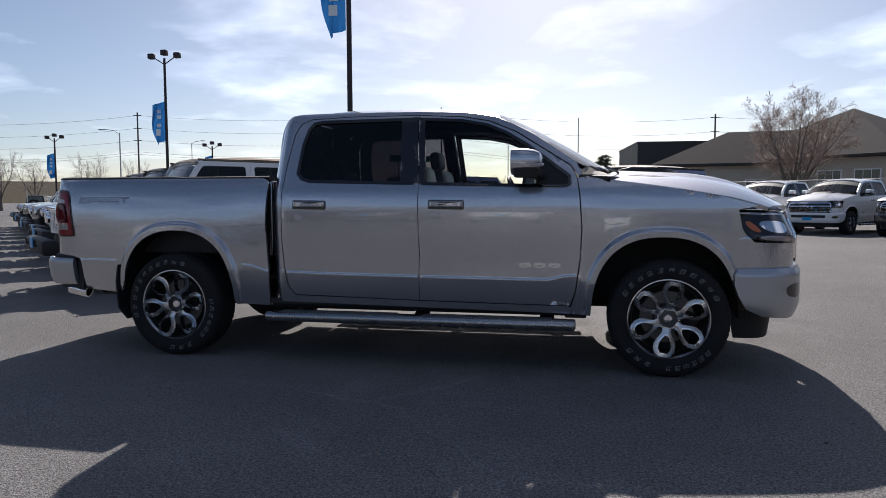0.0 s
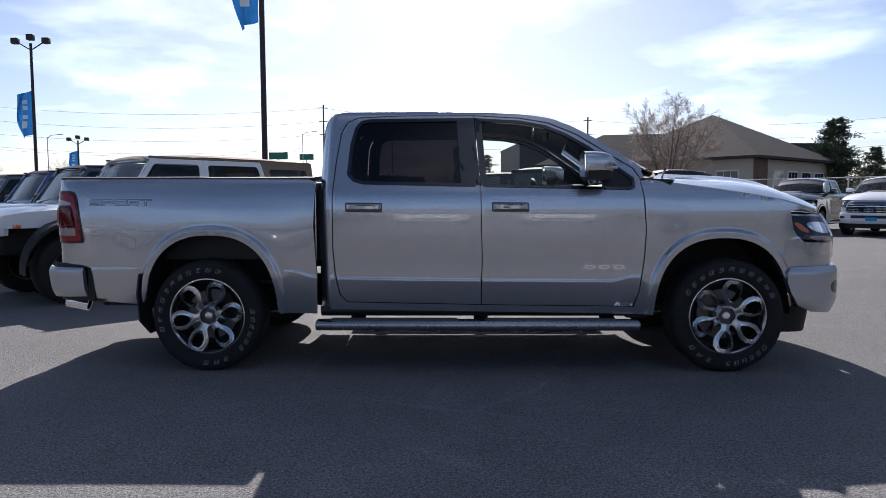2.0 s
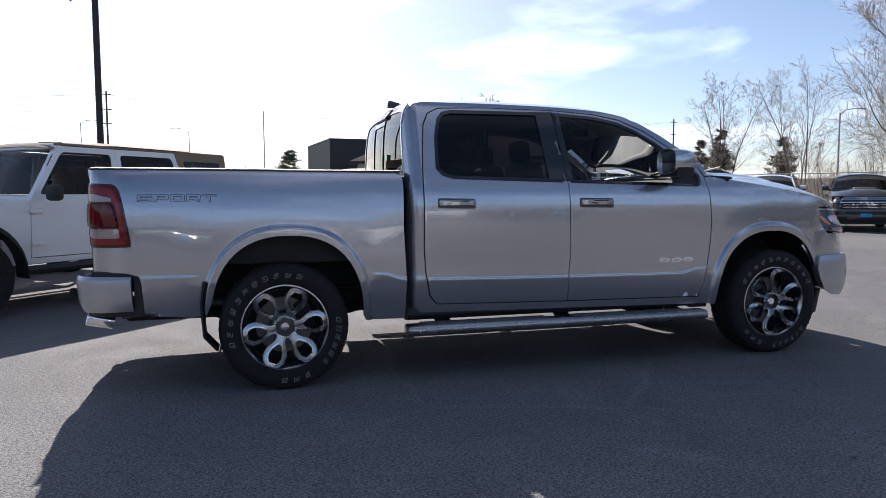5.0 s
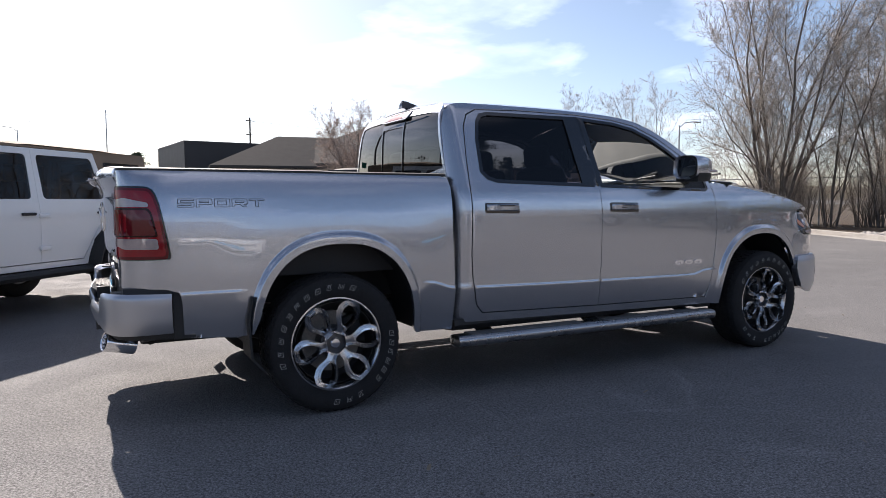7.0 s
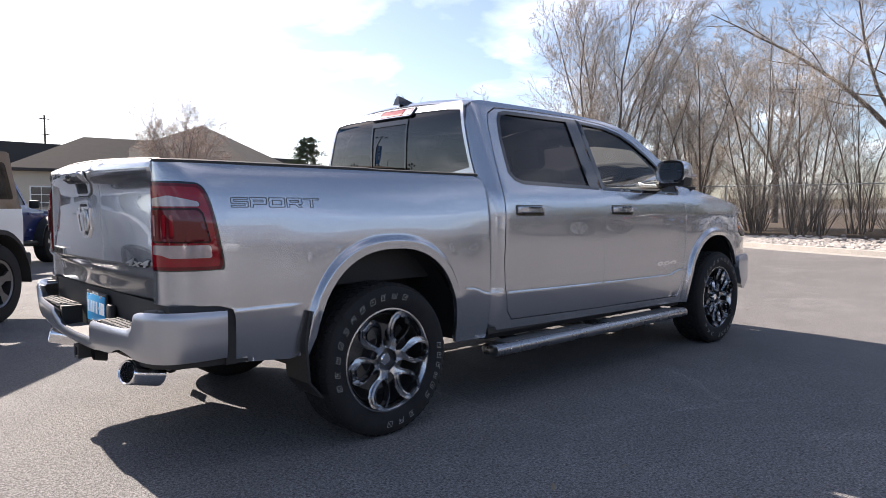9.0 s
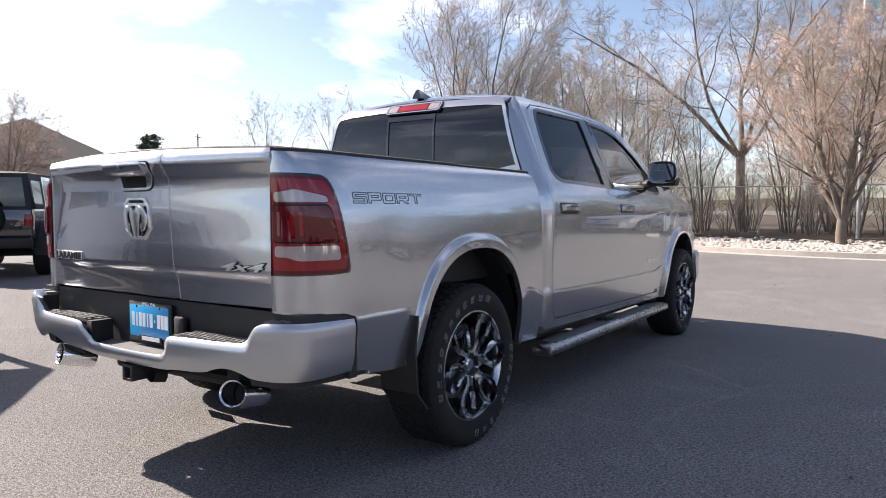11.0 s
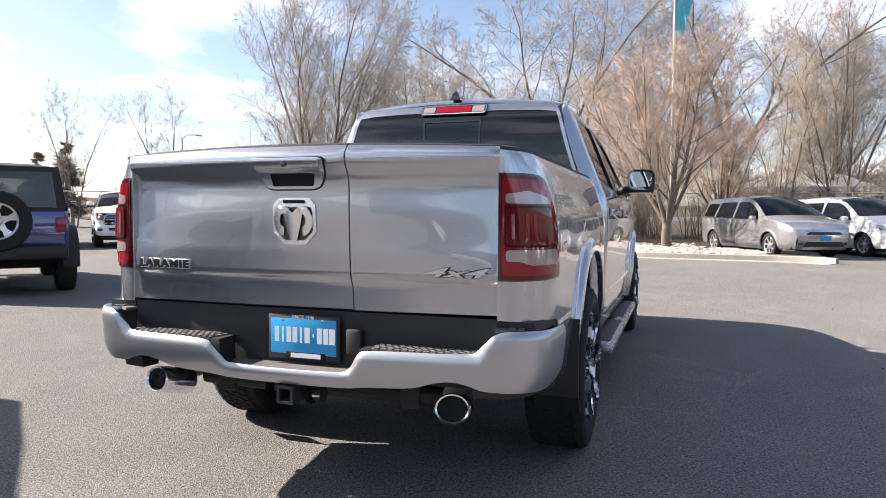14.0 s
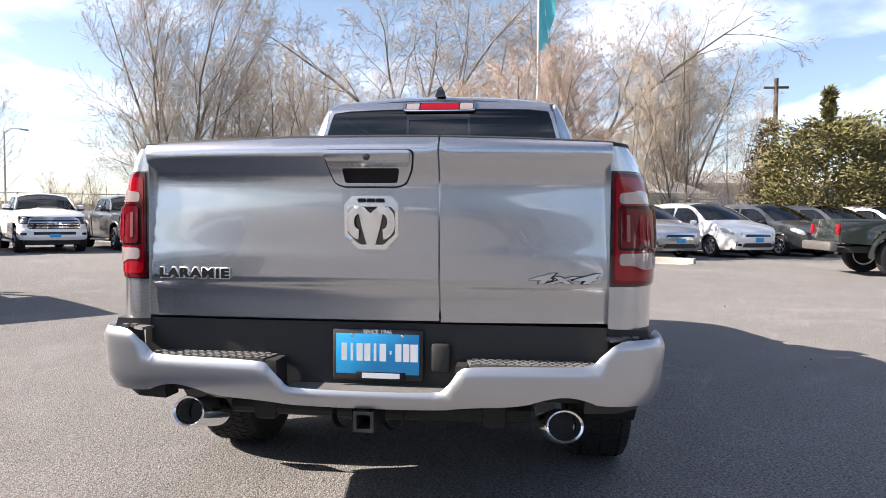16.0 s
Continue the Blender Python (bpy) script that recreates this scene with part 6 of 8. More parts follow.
    hd = part("hood", loft([[(r[0][0], r[0][1], 0.9)] + r + [(r[-1][0], r[-1][1], 0.9)] for r in hood], closed=False), P, t)
    g = part("grille", panel(smooth_poly([(-0.60, 0.78), (0.60, 0.78), (0.62, 0.95), (0.58, 1.09), (-0.58, 1.09), (-0.62, 0.95)], 1), lambda y, z: (3.70 - 0.08 * (y / 0.6) ** 2, y, z), 0.06, [[(c - 0.025, 0.83), (c + 0.025, 0.83), (c + 0.025, 1.04), (c - 0.025, 1.04)] for c in [-0.27 + 0.09 * k for k in range(7)]], 0.05), P, t)
    part("radiator", box((3.60, 0, 0.94), (0.03, 0.9, 0.28)), "chassis", t)
    part("front_bumper", box((3.84, 0, 0.62), (0.20, 1.62, 0.20), 0.05), "plastic", t)
    part("front_plate", box((3.95, 0, 0.66), (0.01, 0.30, 0.14), 0.003), "plate_blue", t)
    part("rear_bumper", box((-0.78, 0, 0.60), (0.16, 1.56, 0.18), 0.04), "plastic", t)
    part("tailgate", box((-0.665, 0, 0.90), (0.05, 1.50, 0.54), 0.02), P, t)
    part("number_panel", box((-0.885, 0.48, 0.72), (0.012, 0.31, 0.15), 0.003), "plate_blue", t)
    part("panel_print", box((-0.893, 0.48, 0.725), (0.004, 0.24, 0.05), 0.0), "print_white", t)
    tp = part("roof", loft([[(x, y, z - dz * abs(y / w) ** 4) for y in [w * k / 6 for k in range(-6, 7)] for dz in (0.05,)] for x, w, z in ((1.98, 0.66, 1.77), (1.90, 0.68, 1.815), (1.2, 0.70, 1.855), (0.2, 0.71, 1.85), (-0.5, 0.70, 1.82), (-0.62, 0.69, 1.77))], closed=False), "black_top", t, "black roof")
    for s in (-1, 1):
        part("roof_side", panel([(-0.64, 1.17), (0.12, 1.18), (0.29, 1.77), (1.95, 1.775), (1.95, 1.80), (-0.60, 1.79)], sd(s, 0.004), 0.08, [round_poly(inset([(-0.58, 1.24), (0.10, 1.24), (0.20, 1.70), (-0.54, 1.70)], 0.03), 0.05)], 0.03, s > 0), "black_top", tp)
        part("quarter_pane", panel([(-0.56, 1.26), (0.08, 1.26), (0.17, 1.68), (-0.52, 1.68)], sd(s, 0.001), 0.1, (), 0, s > 0), "glass_back", tp).visible_shadow = False
    part("back_frame", panel([(-0.76, 1.17), (0.76, 1.17), (0.69, 1.78), (-0.69, 1.78)], lambda y, z: (-0.665 + (z - 1.17) * 0.06, y, z), 0.08, [[(-0.66, 1.22), (0.66, 1.22), (0.61, 1.71), (-0.61, 1.71)]], 0.03, True), "black_top", tp)
    part("back_pane", panel([(-0.68, 1.20), (0.68, 1.20), (0.63, 1.73), (-0.63, 1.73)], lambda y, z: (-0.66 + (z - 1.17) * 0.06, y, z), 0.1, (), 0, True), "glass_back", tp).visible_shadow = False
    ws = lambda d=0.0: (lambda y, z: (2.36 - (z - 1.17) * 0.66 + d - 0.05 * (y / 0.7) ** 2, y, z))
    part("windscreen_frame", panel([(-0.76, 1.17), (0.76, 1.17), (0.68, 1.79), (-0.68, 1.79)], ws(), 0.06, [round_poly([(-0.69, 1.22), (0.69, 1.22), (0.62, 1.74), (-0.62, 1.74)], 0.05)], 0.05), P, t)
    part("windscreen", panel([(-0.71, 1.20), (0.71, 1.20), (0.64, 1.76), (-0.64, 1.76)], ws(-0.02), 0.1), "glass_front", t).visible_shadow = False
    part("wiper", tube([(2.37, -0.3, 1.19), (2.36, 0.15, 1.23)], 0.01, 5), "plastic", t)
    part("floor", box((1.1, 0, 0.55), (3.6, 1.45, 0.12), 0.02), "chassis", t)
    part("engine_bay", box((3.0, 0, 0.8), (1.2, 0.9, 0.45), 0.05), "chassis", t)
    part("front_axle", tube([(3.0, -0.75, 0.40), (3.0, 0.75, 0.40)], 0.06, 8), "chassis", t)
    part("rear_axle", tube([(0, -0.75, 0.40), (0, 0.75, 0.40)], 0.06, 8), "chassis", t)
    part("dashboard", box((2.15, 0, 1.10), (0.3, 1.4, 0.2), 0.05), "interior", t)
    for x, y in ((1.35, -0.38), (1.35, 0.38), (0.35, -0.38), (0.35, 0.38)):
        st = part("seat", box((x + 0.1, y, 0.85), (0.5, 0.5, 0.16), 0.05), "seat", t)
        part("backrest", box((x - 0.18, y, 1.15), (0.14, 0.48, 0.55), 0.05, Matrix.Rotation(radians(-10), 3, "Y")), "seat", st)
        part("headrest", box((x - 0.26, y, 1.50), (0.09, 0.24, 0.15), 0.04), "seat", st)
    spec = simple_wheel(0.405, 0.25, 5, "alloy", 0.60)
    put_wheels(t, spec, ((0, -0.80, 0.405, 0), (3.0, -0.80, 0.405, 0), (0, 0.80, 0.405, 180), (3.0, 0.80, 0.405, 180), (-0.80, 0.05, 1.03, -90)), "five-spoke alloy wheel with all-terrain tyre")
    return t


JEEP_H = -131
jeep0 = build_jeep()
jeep0.matrix_basis = pose(-1.47, 5.02, 0, 0, 0, JEEP_H)
tagged(jeep0, "white four-door off-roader with tan soft top", "car", "row of off-roaders")
for o in jeep0.children_recursive:
    for sl in o.material_slots:
        if sl.material.name == "black_hard_top":
            sl.link = "OBJECT"
            sl.material = M["tan_top"]
    if "label" in o.keys() and o["label"] == "black roof":
        o["label"] = "tan cloth roof"
JROW = Vector((-0.70, 0.714)) * 2.75
jv = (("black_paint", "black_top", "black"), ("blue", "black_top", "dark blue"), ("dark_paint", "black_top", "dark grey"), ("van_silver", "black_top", "silver"), ("jeepwhite", "black_top", "white"), ("black_paint", "black_top", "black"), ("jeepwhite", "black_top", "white"), ("dark_paint", "black_top", "dark grey"), ("black_paint", "black_top", "black"), ("jeepwhite", "black_top", "white"))
for k, (p, top, w) in enumerate(jv):
    c = Vector((-1.70, 5.45)) + JROW * (k + 1)
    j = copy_thing(jeep0, pose(c.x + 0.1 * math.sin(k * 2.1), c.y, 0, 0, 0, JEEP_H + math.sin(k * 1.7)))
    for o in j.children_recursive:
        for sl in o.material_slots:
            if sl.material.name == "tan_soft_top":
                sl.link = "OBJECT"
                sl.material = M[top]
        if "label" in o.keys() and o["label"] == "tan cloth roof":
            o["label"] = "black roof"
    repaint(j, {"bright_white_paint": M[p]})
    tagged(j, f"{w} four-door off-roader with black roof, parked in a row", "car", "row of off-roaders")
for x, y, h, p, lab in ((3.75, 7.75, 53, "blue", "dark blue off-roader with rear spare wheel and black roof"), (2.62, 10.64, 53, "black_paint", "black off-roader parked beside a blue one"), (-0.9, 11.3, 50, "blue", "dark blue off-roader with black hard top"), (-47.0, 49.5, 115, "black_paint", "black off-roader parked far down the lane")):
    j = copy_thing(jeep0, pose(x, y, 0, 0, 0, h))
    for o in j.children_recursive:
        for sl in o.material_slots:
            if sl.material.name == "tan_soft_top":
                sl.link = "OBJECT"
                sl.material = M["black_top"]
        if "label" in o.keys() and o["label"] == "tan cloth roof":
            o["label"] = "black roof"
    repaint(j, {"bright_white_paint": M[p]})
    tagged(j, lab, "car", "off-roaders facing away")

M["dark_alloy"] = mat("dark_machined_alloy", (0.16, 0.16, 0.17), 0.32, 0.9, noise_scale=20, noise_amt=0.08)
repaint(jeep0, {"silver_alloy": M["dark_alloy"]})


def build_van():
    """A minivan: rear axle at the origin, nose to +x."""
    t = thing("minivan", "silver minivan with tinted windows", "minivan")
    P = "van_silver"
    wz = pchip([(0.2, 0.86), (0.35, 0.93), (0.55, 0.97), (0.75, 0.985), (0.95, 0.975), (1.05, 0.955), (1.15, 0.92), (1.4, 0.82), (1.62, 0.73), (1.72, 0.66)])
    def hw(x, z):
        w = wz(z)
        if x > 3.2:
            w -= 0.27 * ((x - 3.2) / 0.88) ** 3.0
        if x < -0.6:
            w -= 0.28 * ((-0.6 - x) / 0.5) ** 2.5
        for cx in (0.0, 3.09):
            q = math.hypot(x - cx, z - 0.33)
            w += 0.02 * sstep((0.47 - q) / 0.06)
        return w
    sd = lambda s, d=0.0: (lambda x, z: (x, s * (hw(x, z) + d), z))
    top = [(4.06, 0.62), (4.02, 0.80), (3.85, 0.93), (3.5, 1.02), (3.1, 1.09), (2.85, 1.16), (2.5, 1.36), (2.1, 1.57), (1.7, 1.68), (1.1, 1.73), (0.4, 1.73), (-0.4, 1.70), (-0.8, 1.64), (-0.95, 1.45), (-1.03, 1.15), (-1.07, 0.85), (-1.08, 0.50)]
    archf = lambda cx: [(cx - 0.40 * math.cos(a), 0.33 + 0.40 * math.sin(a)) for a in [math.pi * i / 12 for i in range(13)]]
    bot = [(-1.05, 0.30), (-0.42, 0.25)] + archf(0.0)[0:] + [(0.42, 0.22), (2.66, 0.22)] + archf(3.09) + [(3.52, 0.24), (3.98, 0.28)]
    wins = [[(-0.80, 1.14), (-0.05, 1.12), (0.03, 1.55), (-0.62, 1.55)], [(0.06, 1.11), (1.12, 1.07), (1.10, 1.58), (0.13, 1.58)], [(1.20, 1.07), (2.58, 1.06), (2.40, 1.28), (2.02, 1.50), (1.76, 1.575), (1.20, 1.58)]]
    for s in (-1, 1):
        b = part("body_side", panel(bot + top, sd(s), 0.05, [round_poly(w, 0.06) for w in wins], 0.03, s > 0), P, t)
        for w in wins:
            part("side_pane", panel(inset(w, -0.015), sd(s, -0.008), 0.1, (), 0, s > 0), "glass_back", t).visible_shadow = False
        part("window_line", panel(smooth_poly([(-0.84, 1.10), (2.66, 1.03), (2.66, 1.055), (-0.84, 1.125)], 1), sd(s, 0.004), 0.05, (), 0.008, s > 0), "chrome", t)
        for x0 in (1.16, 0.10):
            part("door_gap", panel([(x0, 0.36), (x0 + 0.008, 0.36), (x0 + 0.008, 1.06), (x0, 1.06)], sd(s, 0.001), 0.05, (), 0.002, s > 0), "print_black", t)
            part("door_handle", box((x0 + 0.18, s * 0.975, 0.93), (0.2, 0.03, 0.035), 0.012), P, t)
        part("door_mirror", box((2.42, s * 1.05, 1.10), (0.16, 0.18, 0.13), 0.045), P, t)
        hl = part("headlamp", panel(smooth_poly([(3.55, 0.86), (3.98, 0.70), (4.02, 0.78), (3.85, 0.90), (3.58, 0.95)], 1), sd(s, 0.006), 0.04, (), 0.02, s > 0), "headlamp_clear", t)
        part("tail_lamp", panel(smooth_poly([(-1.04, 0.95), (-0.82, 1.0), (-0.86, 1.10), (-1.02, 1.12)], 1), sd(s, 0.006), 0.04, (), 0.02, s > 0), "tail_red", t)
    def cap(seq, bulge, s_in=0.0):
        return loft([[(x + bulge * (1 - (k / 6) ** 2) * (1 if x > 1.5 else -1 if x < -0.3 else 0), (hw(x, z) - s_in) * k / 6, z + cr * (1 - (k / 6) ** 2)) for k in range(-6, 7)] for x, z, cr in seq], closed=False)
    part("roof", cap([(1.75, 1.67, 0.07), (1.4, 1.71, 0.06), (0.8, 1.735, 0.05), (0.2, 1.735, 0.05), (-0.4, 1.70, 0.05), (-0.8, 1.64, 0.05)], 0.0), P, t)
    part("windscreen", cap([(2.85, 1.16, 0.02), (2.5, 1.36, 0.03), (2.1, 1.57, 0.05), (1.75, 1.67, 0.07)], 0.12, 0.02), "glass_dark", t, "dark reflecting windscreen")
    part("hood", cap([(3.98, 0.83, 0.0), (3.85, 0.93, 0.02), (3.5, 1.02, 0.04), (3.1, 1.09, 0.04), (2.85, 1.16, 0.03)], 0.12), P, t)
    part("front_fascia", cap([(3.96, 0.26, 0.0), (4.05, 0.45, 0.0), (4.06, 0.62, 0.0), (4.02, 0.80, 0.0), (3.98, 0.83, 0.0)], 0.14), P, t)
    nose = lambda d: (lambda y, z: (4.055 - 0.30 * max(0.0, z - 0.66) + 0.14 * (1 - (y / 0.74) ** 2) + d - 0.22 * max(0.0, abs(y) - 0.60), y, z))
    part("grille", panel(round_poly([(-0.52, 0.665), (0.52, 0.665), (0.44, 0.735), (-0.44, 0.735)], 0.02), nose(0.008), 0.06, (), 0.02), "gloss_black", t)
    part("grille_trim", panel(round_poly([(-0.56, 0.735), (0.56, 0.735), (0.52, 0.755), (-0.52, 0.755)], 0.008), nose(0.010), 0.06, (), 0.02), "chrome", t)
    part("lower_grille", panel(round_poly([(-0.58, 0.34), (0.58, 0.34), (0.50, 0.47), (-0.50, 0.47)], 0.04), nose(0.004), 0.06, (), 0.02), "plastic", t)
    for s in (-1, 1):
        lo, hi = sorted((s * 0.56, s * 0.74))
        part("front_lamp", panel(round_poly([(lo, 0.70), (hi, 0.72), (hi, 0.80), (lo, 0.77)], 0.02), nose(0.010), 0.03, (), 0.02), "headlamp_clear", t)
        lo, hi = sorted((s * 0.60, s * 0.70))
        part("fog_lamp", panel(round_poly([(lo, 0.38), (hi, 0.38), (hi, 0.45), (lo, 0.45)], 0.02), nose(0.010), 0.03, (), 0.02), "gloss_black", t)
    part("front_plate", panel([(-0.15, 0.50), (0.15, 0.50), (0.15, 0.63), (-0.15, 0.63)], nose(0.016), 0.06, (), 0.01), "plate_blue", t)
    part("rear_face", cap([(-1.05, 0.30, 0), (-1.08, 0.50, 0), (-1.07, 0.85, 0), (-1.03, 1.15, 0), (-0.95, 1.45, 0), (-0.8, 1.64, 0.05)], 0.08), P, t)
    part("floor", box((1.5, 0, 0.30), (4.8, 1.6, 0.1), 0.02), "chassis", t)
    part("cabin_lining", box((0.7, 0, 0.75), (3.2, 1.6, 0.5), 0.05), "interior", t)
    for x, y in ((1.75, -0.4), (1.75, 0.4), (0.7, -0.4), (0.7, 0.4)):
        part("seat_back", box((x, y, 1.15), (0.14, 0.48, 0.6), 0.05), "seat", t)
    put_wheels(t, simple_wheel(0.345, 0.22, 7, "alloy", 0.68), ((0, -0.84, 0.345, 0), (3.09, -0.84, 0.345, 0), (0, 0.84, 0.345, 180), (3.09, 0.84, 0.345, 180)), "multi-spoke alloy wheel")
    return t


van0 = build_van()
VAN_H = 205.0
van0.matrix_basis = pose(20.9, -3.35, 0, 0, 0, VAN_H)
tagged(van0, "silver minivan parked nose out beside a kerb", "minivan", "row of minivans")
for k, (p, lab) in enumerate((("white", "white minivan parked in a row"), ("dark_paint", "dark grey minivan parked beside a white one"), ("black_paint", "black minivan parked in a row"), ("van_silver", "silver minivan at the row's end"))):
    v = copy_thing(van0, pose(22.4 + 1.15 * k, -6.0 - 2.45 * k, 0, 0, 0, VAN_H + (k % 2)))
    repaint(v, {"van_silver_paint": M[p]})
    tagged(v, lab, "minivan", "row of minivans")


def build_offroad_pickup():
    """The rear half and cab of an off-road pickup, tail to -x."""
    t = thing("off_road_pickup", "dark green off-road pickup with silver wheels", "pickup truck")
    P = "green"
    for s in (-1, 1):
        pl = lambda x, z, s=s: (x, s * (0.80 - 0.10 * max(0, z - 1.18)), z)
        part("bed_side", panel([(-1.1, 0.70), (-0.50, 0.66), (-0.42, 0.86), (-0.3, 0.95), (0.3, 0.95), (0.44, 0.82), (0.50, 0.58), (0.9, 0.58), (0.9, 1.20), (-1.1, 1.20)], pl, 0.08, (), 0.05, s > 0), P, t)
        part("cab_side", panel([(0.92, 0.55), (3.0, 0.55), (3.0, 1.18), (2.55, 1.80), (0.98, 1.80), (0.92, 1.2)], pl, 0.08, [round_poly([(1.06, 1.24), (1.78, 1.24), (1.78, 1.74), (1.1, 1.74)], 0.05), round_poly([(1.9, 1.24), (2.85, 1.24), (2.5, 1.74), (1.9, 1.74)], 0.05)], 0.05, s > 0), P, t)
        part("side_pane", panel([(1.03, 1.22), (2.9, 1.22), (2.52, 1.76), (1.03, 1.76)], lambda x, z, s=s: (x, s * (0.785 - 0.10 * max(0, z - 1.18)), z), 0.1, (), 0, s > 0), "glass_back", t).visible_shadow = False
        part("wing_side", panel([(3.02, 0.55), (3.2, 0.55), (3.2, 0.95), (4.4, 0.98), (4.4, 1.12), (3.02, 1.18)], pl, 0.1, (), 0.05, s > 0), P, t)
        for x in (0.0, 3.49):
            ring = [[(px, s * 0.74, pz + 0.02), (px, s * 0.96, pz), (px, s * 0.96, pz - 0.06), (px, s * 0.74, pz - 0.04)] for px, pz in [(x + 0.54 * math.cos(a), 0.42 + 0.56 * math.sin(a)) for a in [math.pi * i / 14 for i in range(15)]]]
            part("wing", loft(ring), P, t)
        part("tail_lamp", box((-1.12, s * 0.70, 0.98), (0.06, 0.14, 0.22), 0.015), "tail_red", t)
    part("tailgate", box((-1.10, 0, 0.95), (0.06, 1.5, 0.50), 0.02), P, t)
    part("rear_bumper", box((-1.24, 0, 0.62), (0.18, 1.6, 0.20), 0.05), "steel", t)
    part("roof", box((1.75, 0, 1.80), (1.75, 1.40, 0.07), 0.03), "black_top", t)
    part("cab_back", box((0.95, 0, 1.2), (0.05, 1.5, 1.2), 0.02), "black_top", t)
    part("bed_cover", box((-0.1, 0, 1.19), (1.95, 1.5, 0.03), 0.01), "plastic", t)
    part("hood", box((3.75, 0, 1.12), (1.45, 1.4, 0.12), 0.05), P, t)
    part("floor", box((1.6, 0, 0.56), (5.2, 1.45, 0.14), 0.02), "chassis", t)
    put_wheels(t, simple_wheel(0.41, 0.26, 5, "alloy", 0.60), ((0, -0.82, 0.41, 0), (3.49, -0.82, 0.41, 0), (0, 0.82, 0.41, 180), (3.49, 0.82, 0.41, 180)), "silver five-spoke wheel with all-terrain tyre")
    return t


glad = build_offroad_pickup()
glad.matrix_basis = pose(12.6, -8.3, 0, 0, 0, -92)
glad2 = copy_thing(glad, pose(15.9, -10.2, 0, 0, 0, -90))
tagged(glad2, "white off-road pickup parked behind a green one", "pickup truck")
repaint(glad2, {"dark_green_paint": M["white"]})

# cars behind the walk, which show in the paint's reflections
for k, (x, p, w) in enumerate(((-9.0, "white", "white"), (-5.6, "dark_paint", "dark grey"), (-2.2, "van_silver", "silver"), (1.2, "white", "white"), (4.6, "white", "white"), (8.0, "black_paint", "black"))):
    v = copy_thing(van0, pose(x, -17.5, 0, 0, 0, 92 + k % 3))
    repaint(v, {"van_silver_paint": M[p]})
    tagged(v, f"{w} minivan in a row facing the pickup truck", "minivan", "row of minivans behind the walk")

# unseen dark walls added behind the walk, to darken the paint's reflections
for n, c, sz in (("wall_south", (0.0, -32.0, 2.8), (92.0, 0.4, 5.6)), ("wall_east", (46.0, -29.0, 2.8), (0.4, 5.5, 5.6)), ("wall_west", (-46.0, -9.0, 2.6), (0.4, 45.6, 5.2))):
    tagged(part(n, box(c, sz, 0.03), "back_wall"), "plain dark grey wall closing the car park", "wall", kind="structure")
# out-of-view vans added as dark and pale shapes for the tailgate to reflect
for k, (y, p, w) in enumerate(((-8.4, "white", "white"), (-5.2, "black_paint", "black"), (-2.0, "blue", "blue"), (1.3, "white", "white"))):
    v = copy_thing(van0, pose(-25.0, y, 0, 0, 0, 2 - k % 3))
    repaint(v, {"van_silver_paint": M[p]})
    tagged(v, f"{w} minivan parked before the far wall", "minivan", "row of minivans behind the walk")

# ---- planting bed, kerb, fence ----
KERB = [(15.2, -5.0), (15.55, -4.5), (15.8, -3.7), (15.9, -2.6), (16.1, -0.8), (16.6, 0.9), (17.5, 3.0), (18.9, 5.6), (20.6, 8.6), (22.5, 12.0), (24.6, 15.5), (27.5, 19.5)]
kx, ky = pchip([(i, p[0]) for i, p in enumerate(KERB)]), pchip([(i, p[1]) for i, p in enumerate(KERB)])
kerb_line = [Vector((kx(i / 6), ky(i / 6))) for i in range(6 * (len(KERB) - 1) + 1)]


def sweep(line, prof):
    """A profile (across, up) along a plan line; across grows to the line's right."""
    rings = []
    for i, p in enumerate(line):
        d = (line[min(i + 1, len(line) - 1)] - line[max(i - 1, 0)]).normalized()
        n = Vector((d.y, -d.x))
        rings.append([(p.x + n.x * a, p.y + n.y * a, h) for a, h in prof])
    return loft(rings)


kerb = part("kerb", sweep(kerb_line, [(0, -0.05), (0, 0.13), (0.015, 0.145), (0.13, 0.15), (0.15, 0.14), (0.15, -0.05)]), "concrete")
tagged(kerb, "pale worn concrete kerb round the planting bed", "kerb", kind="structure")
gutter = part("gutter", sweep(kerb_line, [(-0.42, -0.02), (-0.42, 0.006), (-0.004, 0.012), (-0.004, -0.02)]), "concrete")
tagged(gutter, "pale concrete gutter along the kerb", "kerb", kind="structure")
bm = bmesh.new()
far = [Vector((140, 160)), Vector((170, -140)), Vector((60, -160)), Vector((28, -40)), Vector((25.5, -16)), Vector((24.3, -6.2)), Vector((20.5, -1.6)), Vector((17.6, -3.3)), Vector((16.4, -5.0))]
poly = [p + Vector((0.12, 0.02)) for p in kerb_line[2:]] + far
bm.faces.new([bm.verts.new((p.x, p.y, 0.125)) for p in poly])
bmesh.ops.triangulate(bm, faces=bm.faces)
tagged(part("planting_bed", bm, "soil", None, smooth=0), "bare brown soil and leaf litter behind the kerb", "soil", kind="structure")
rng = random.Random(4)


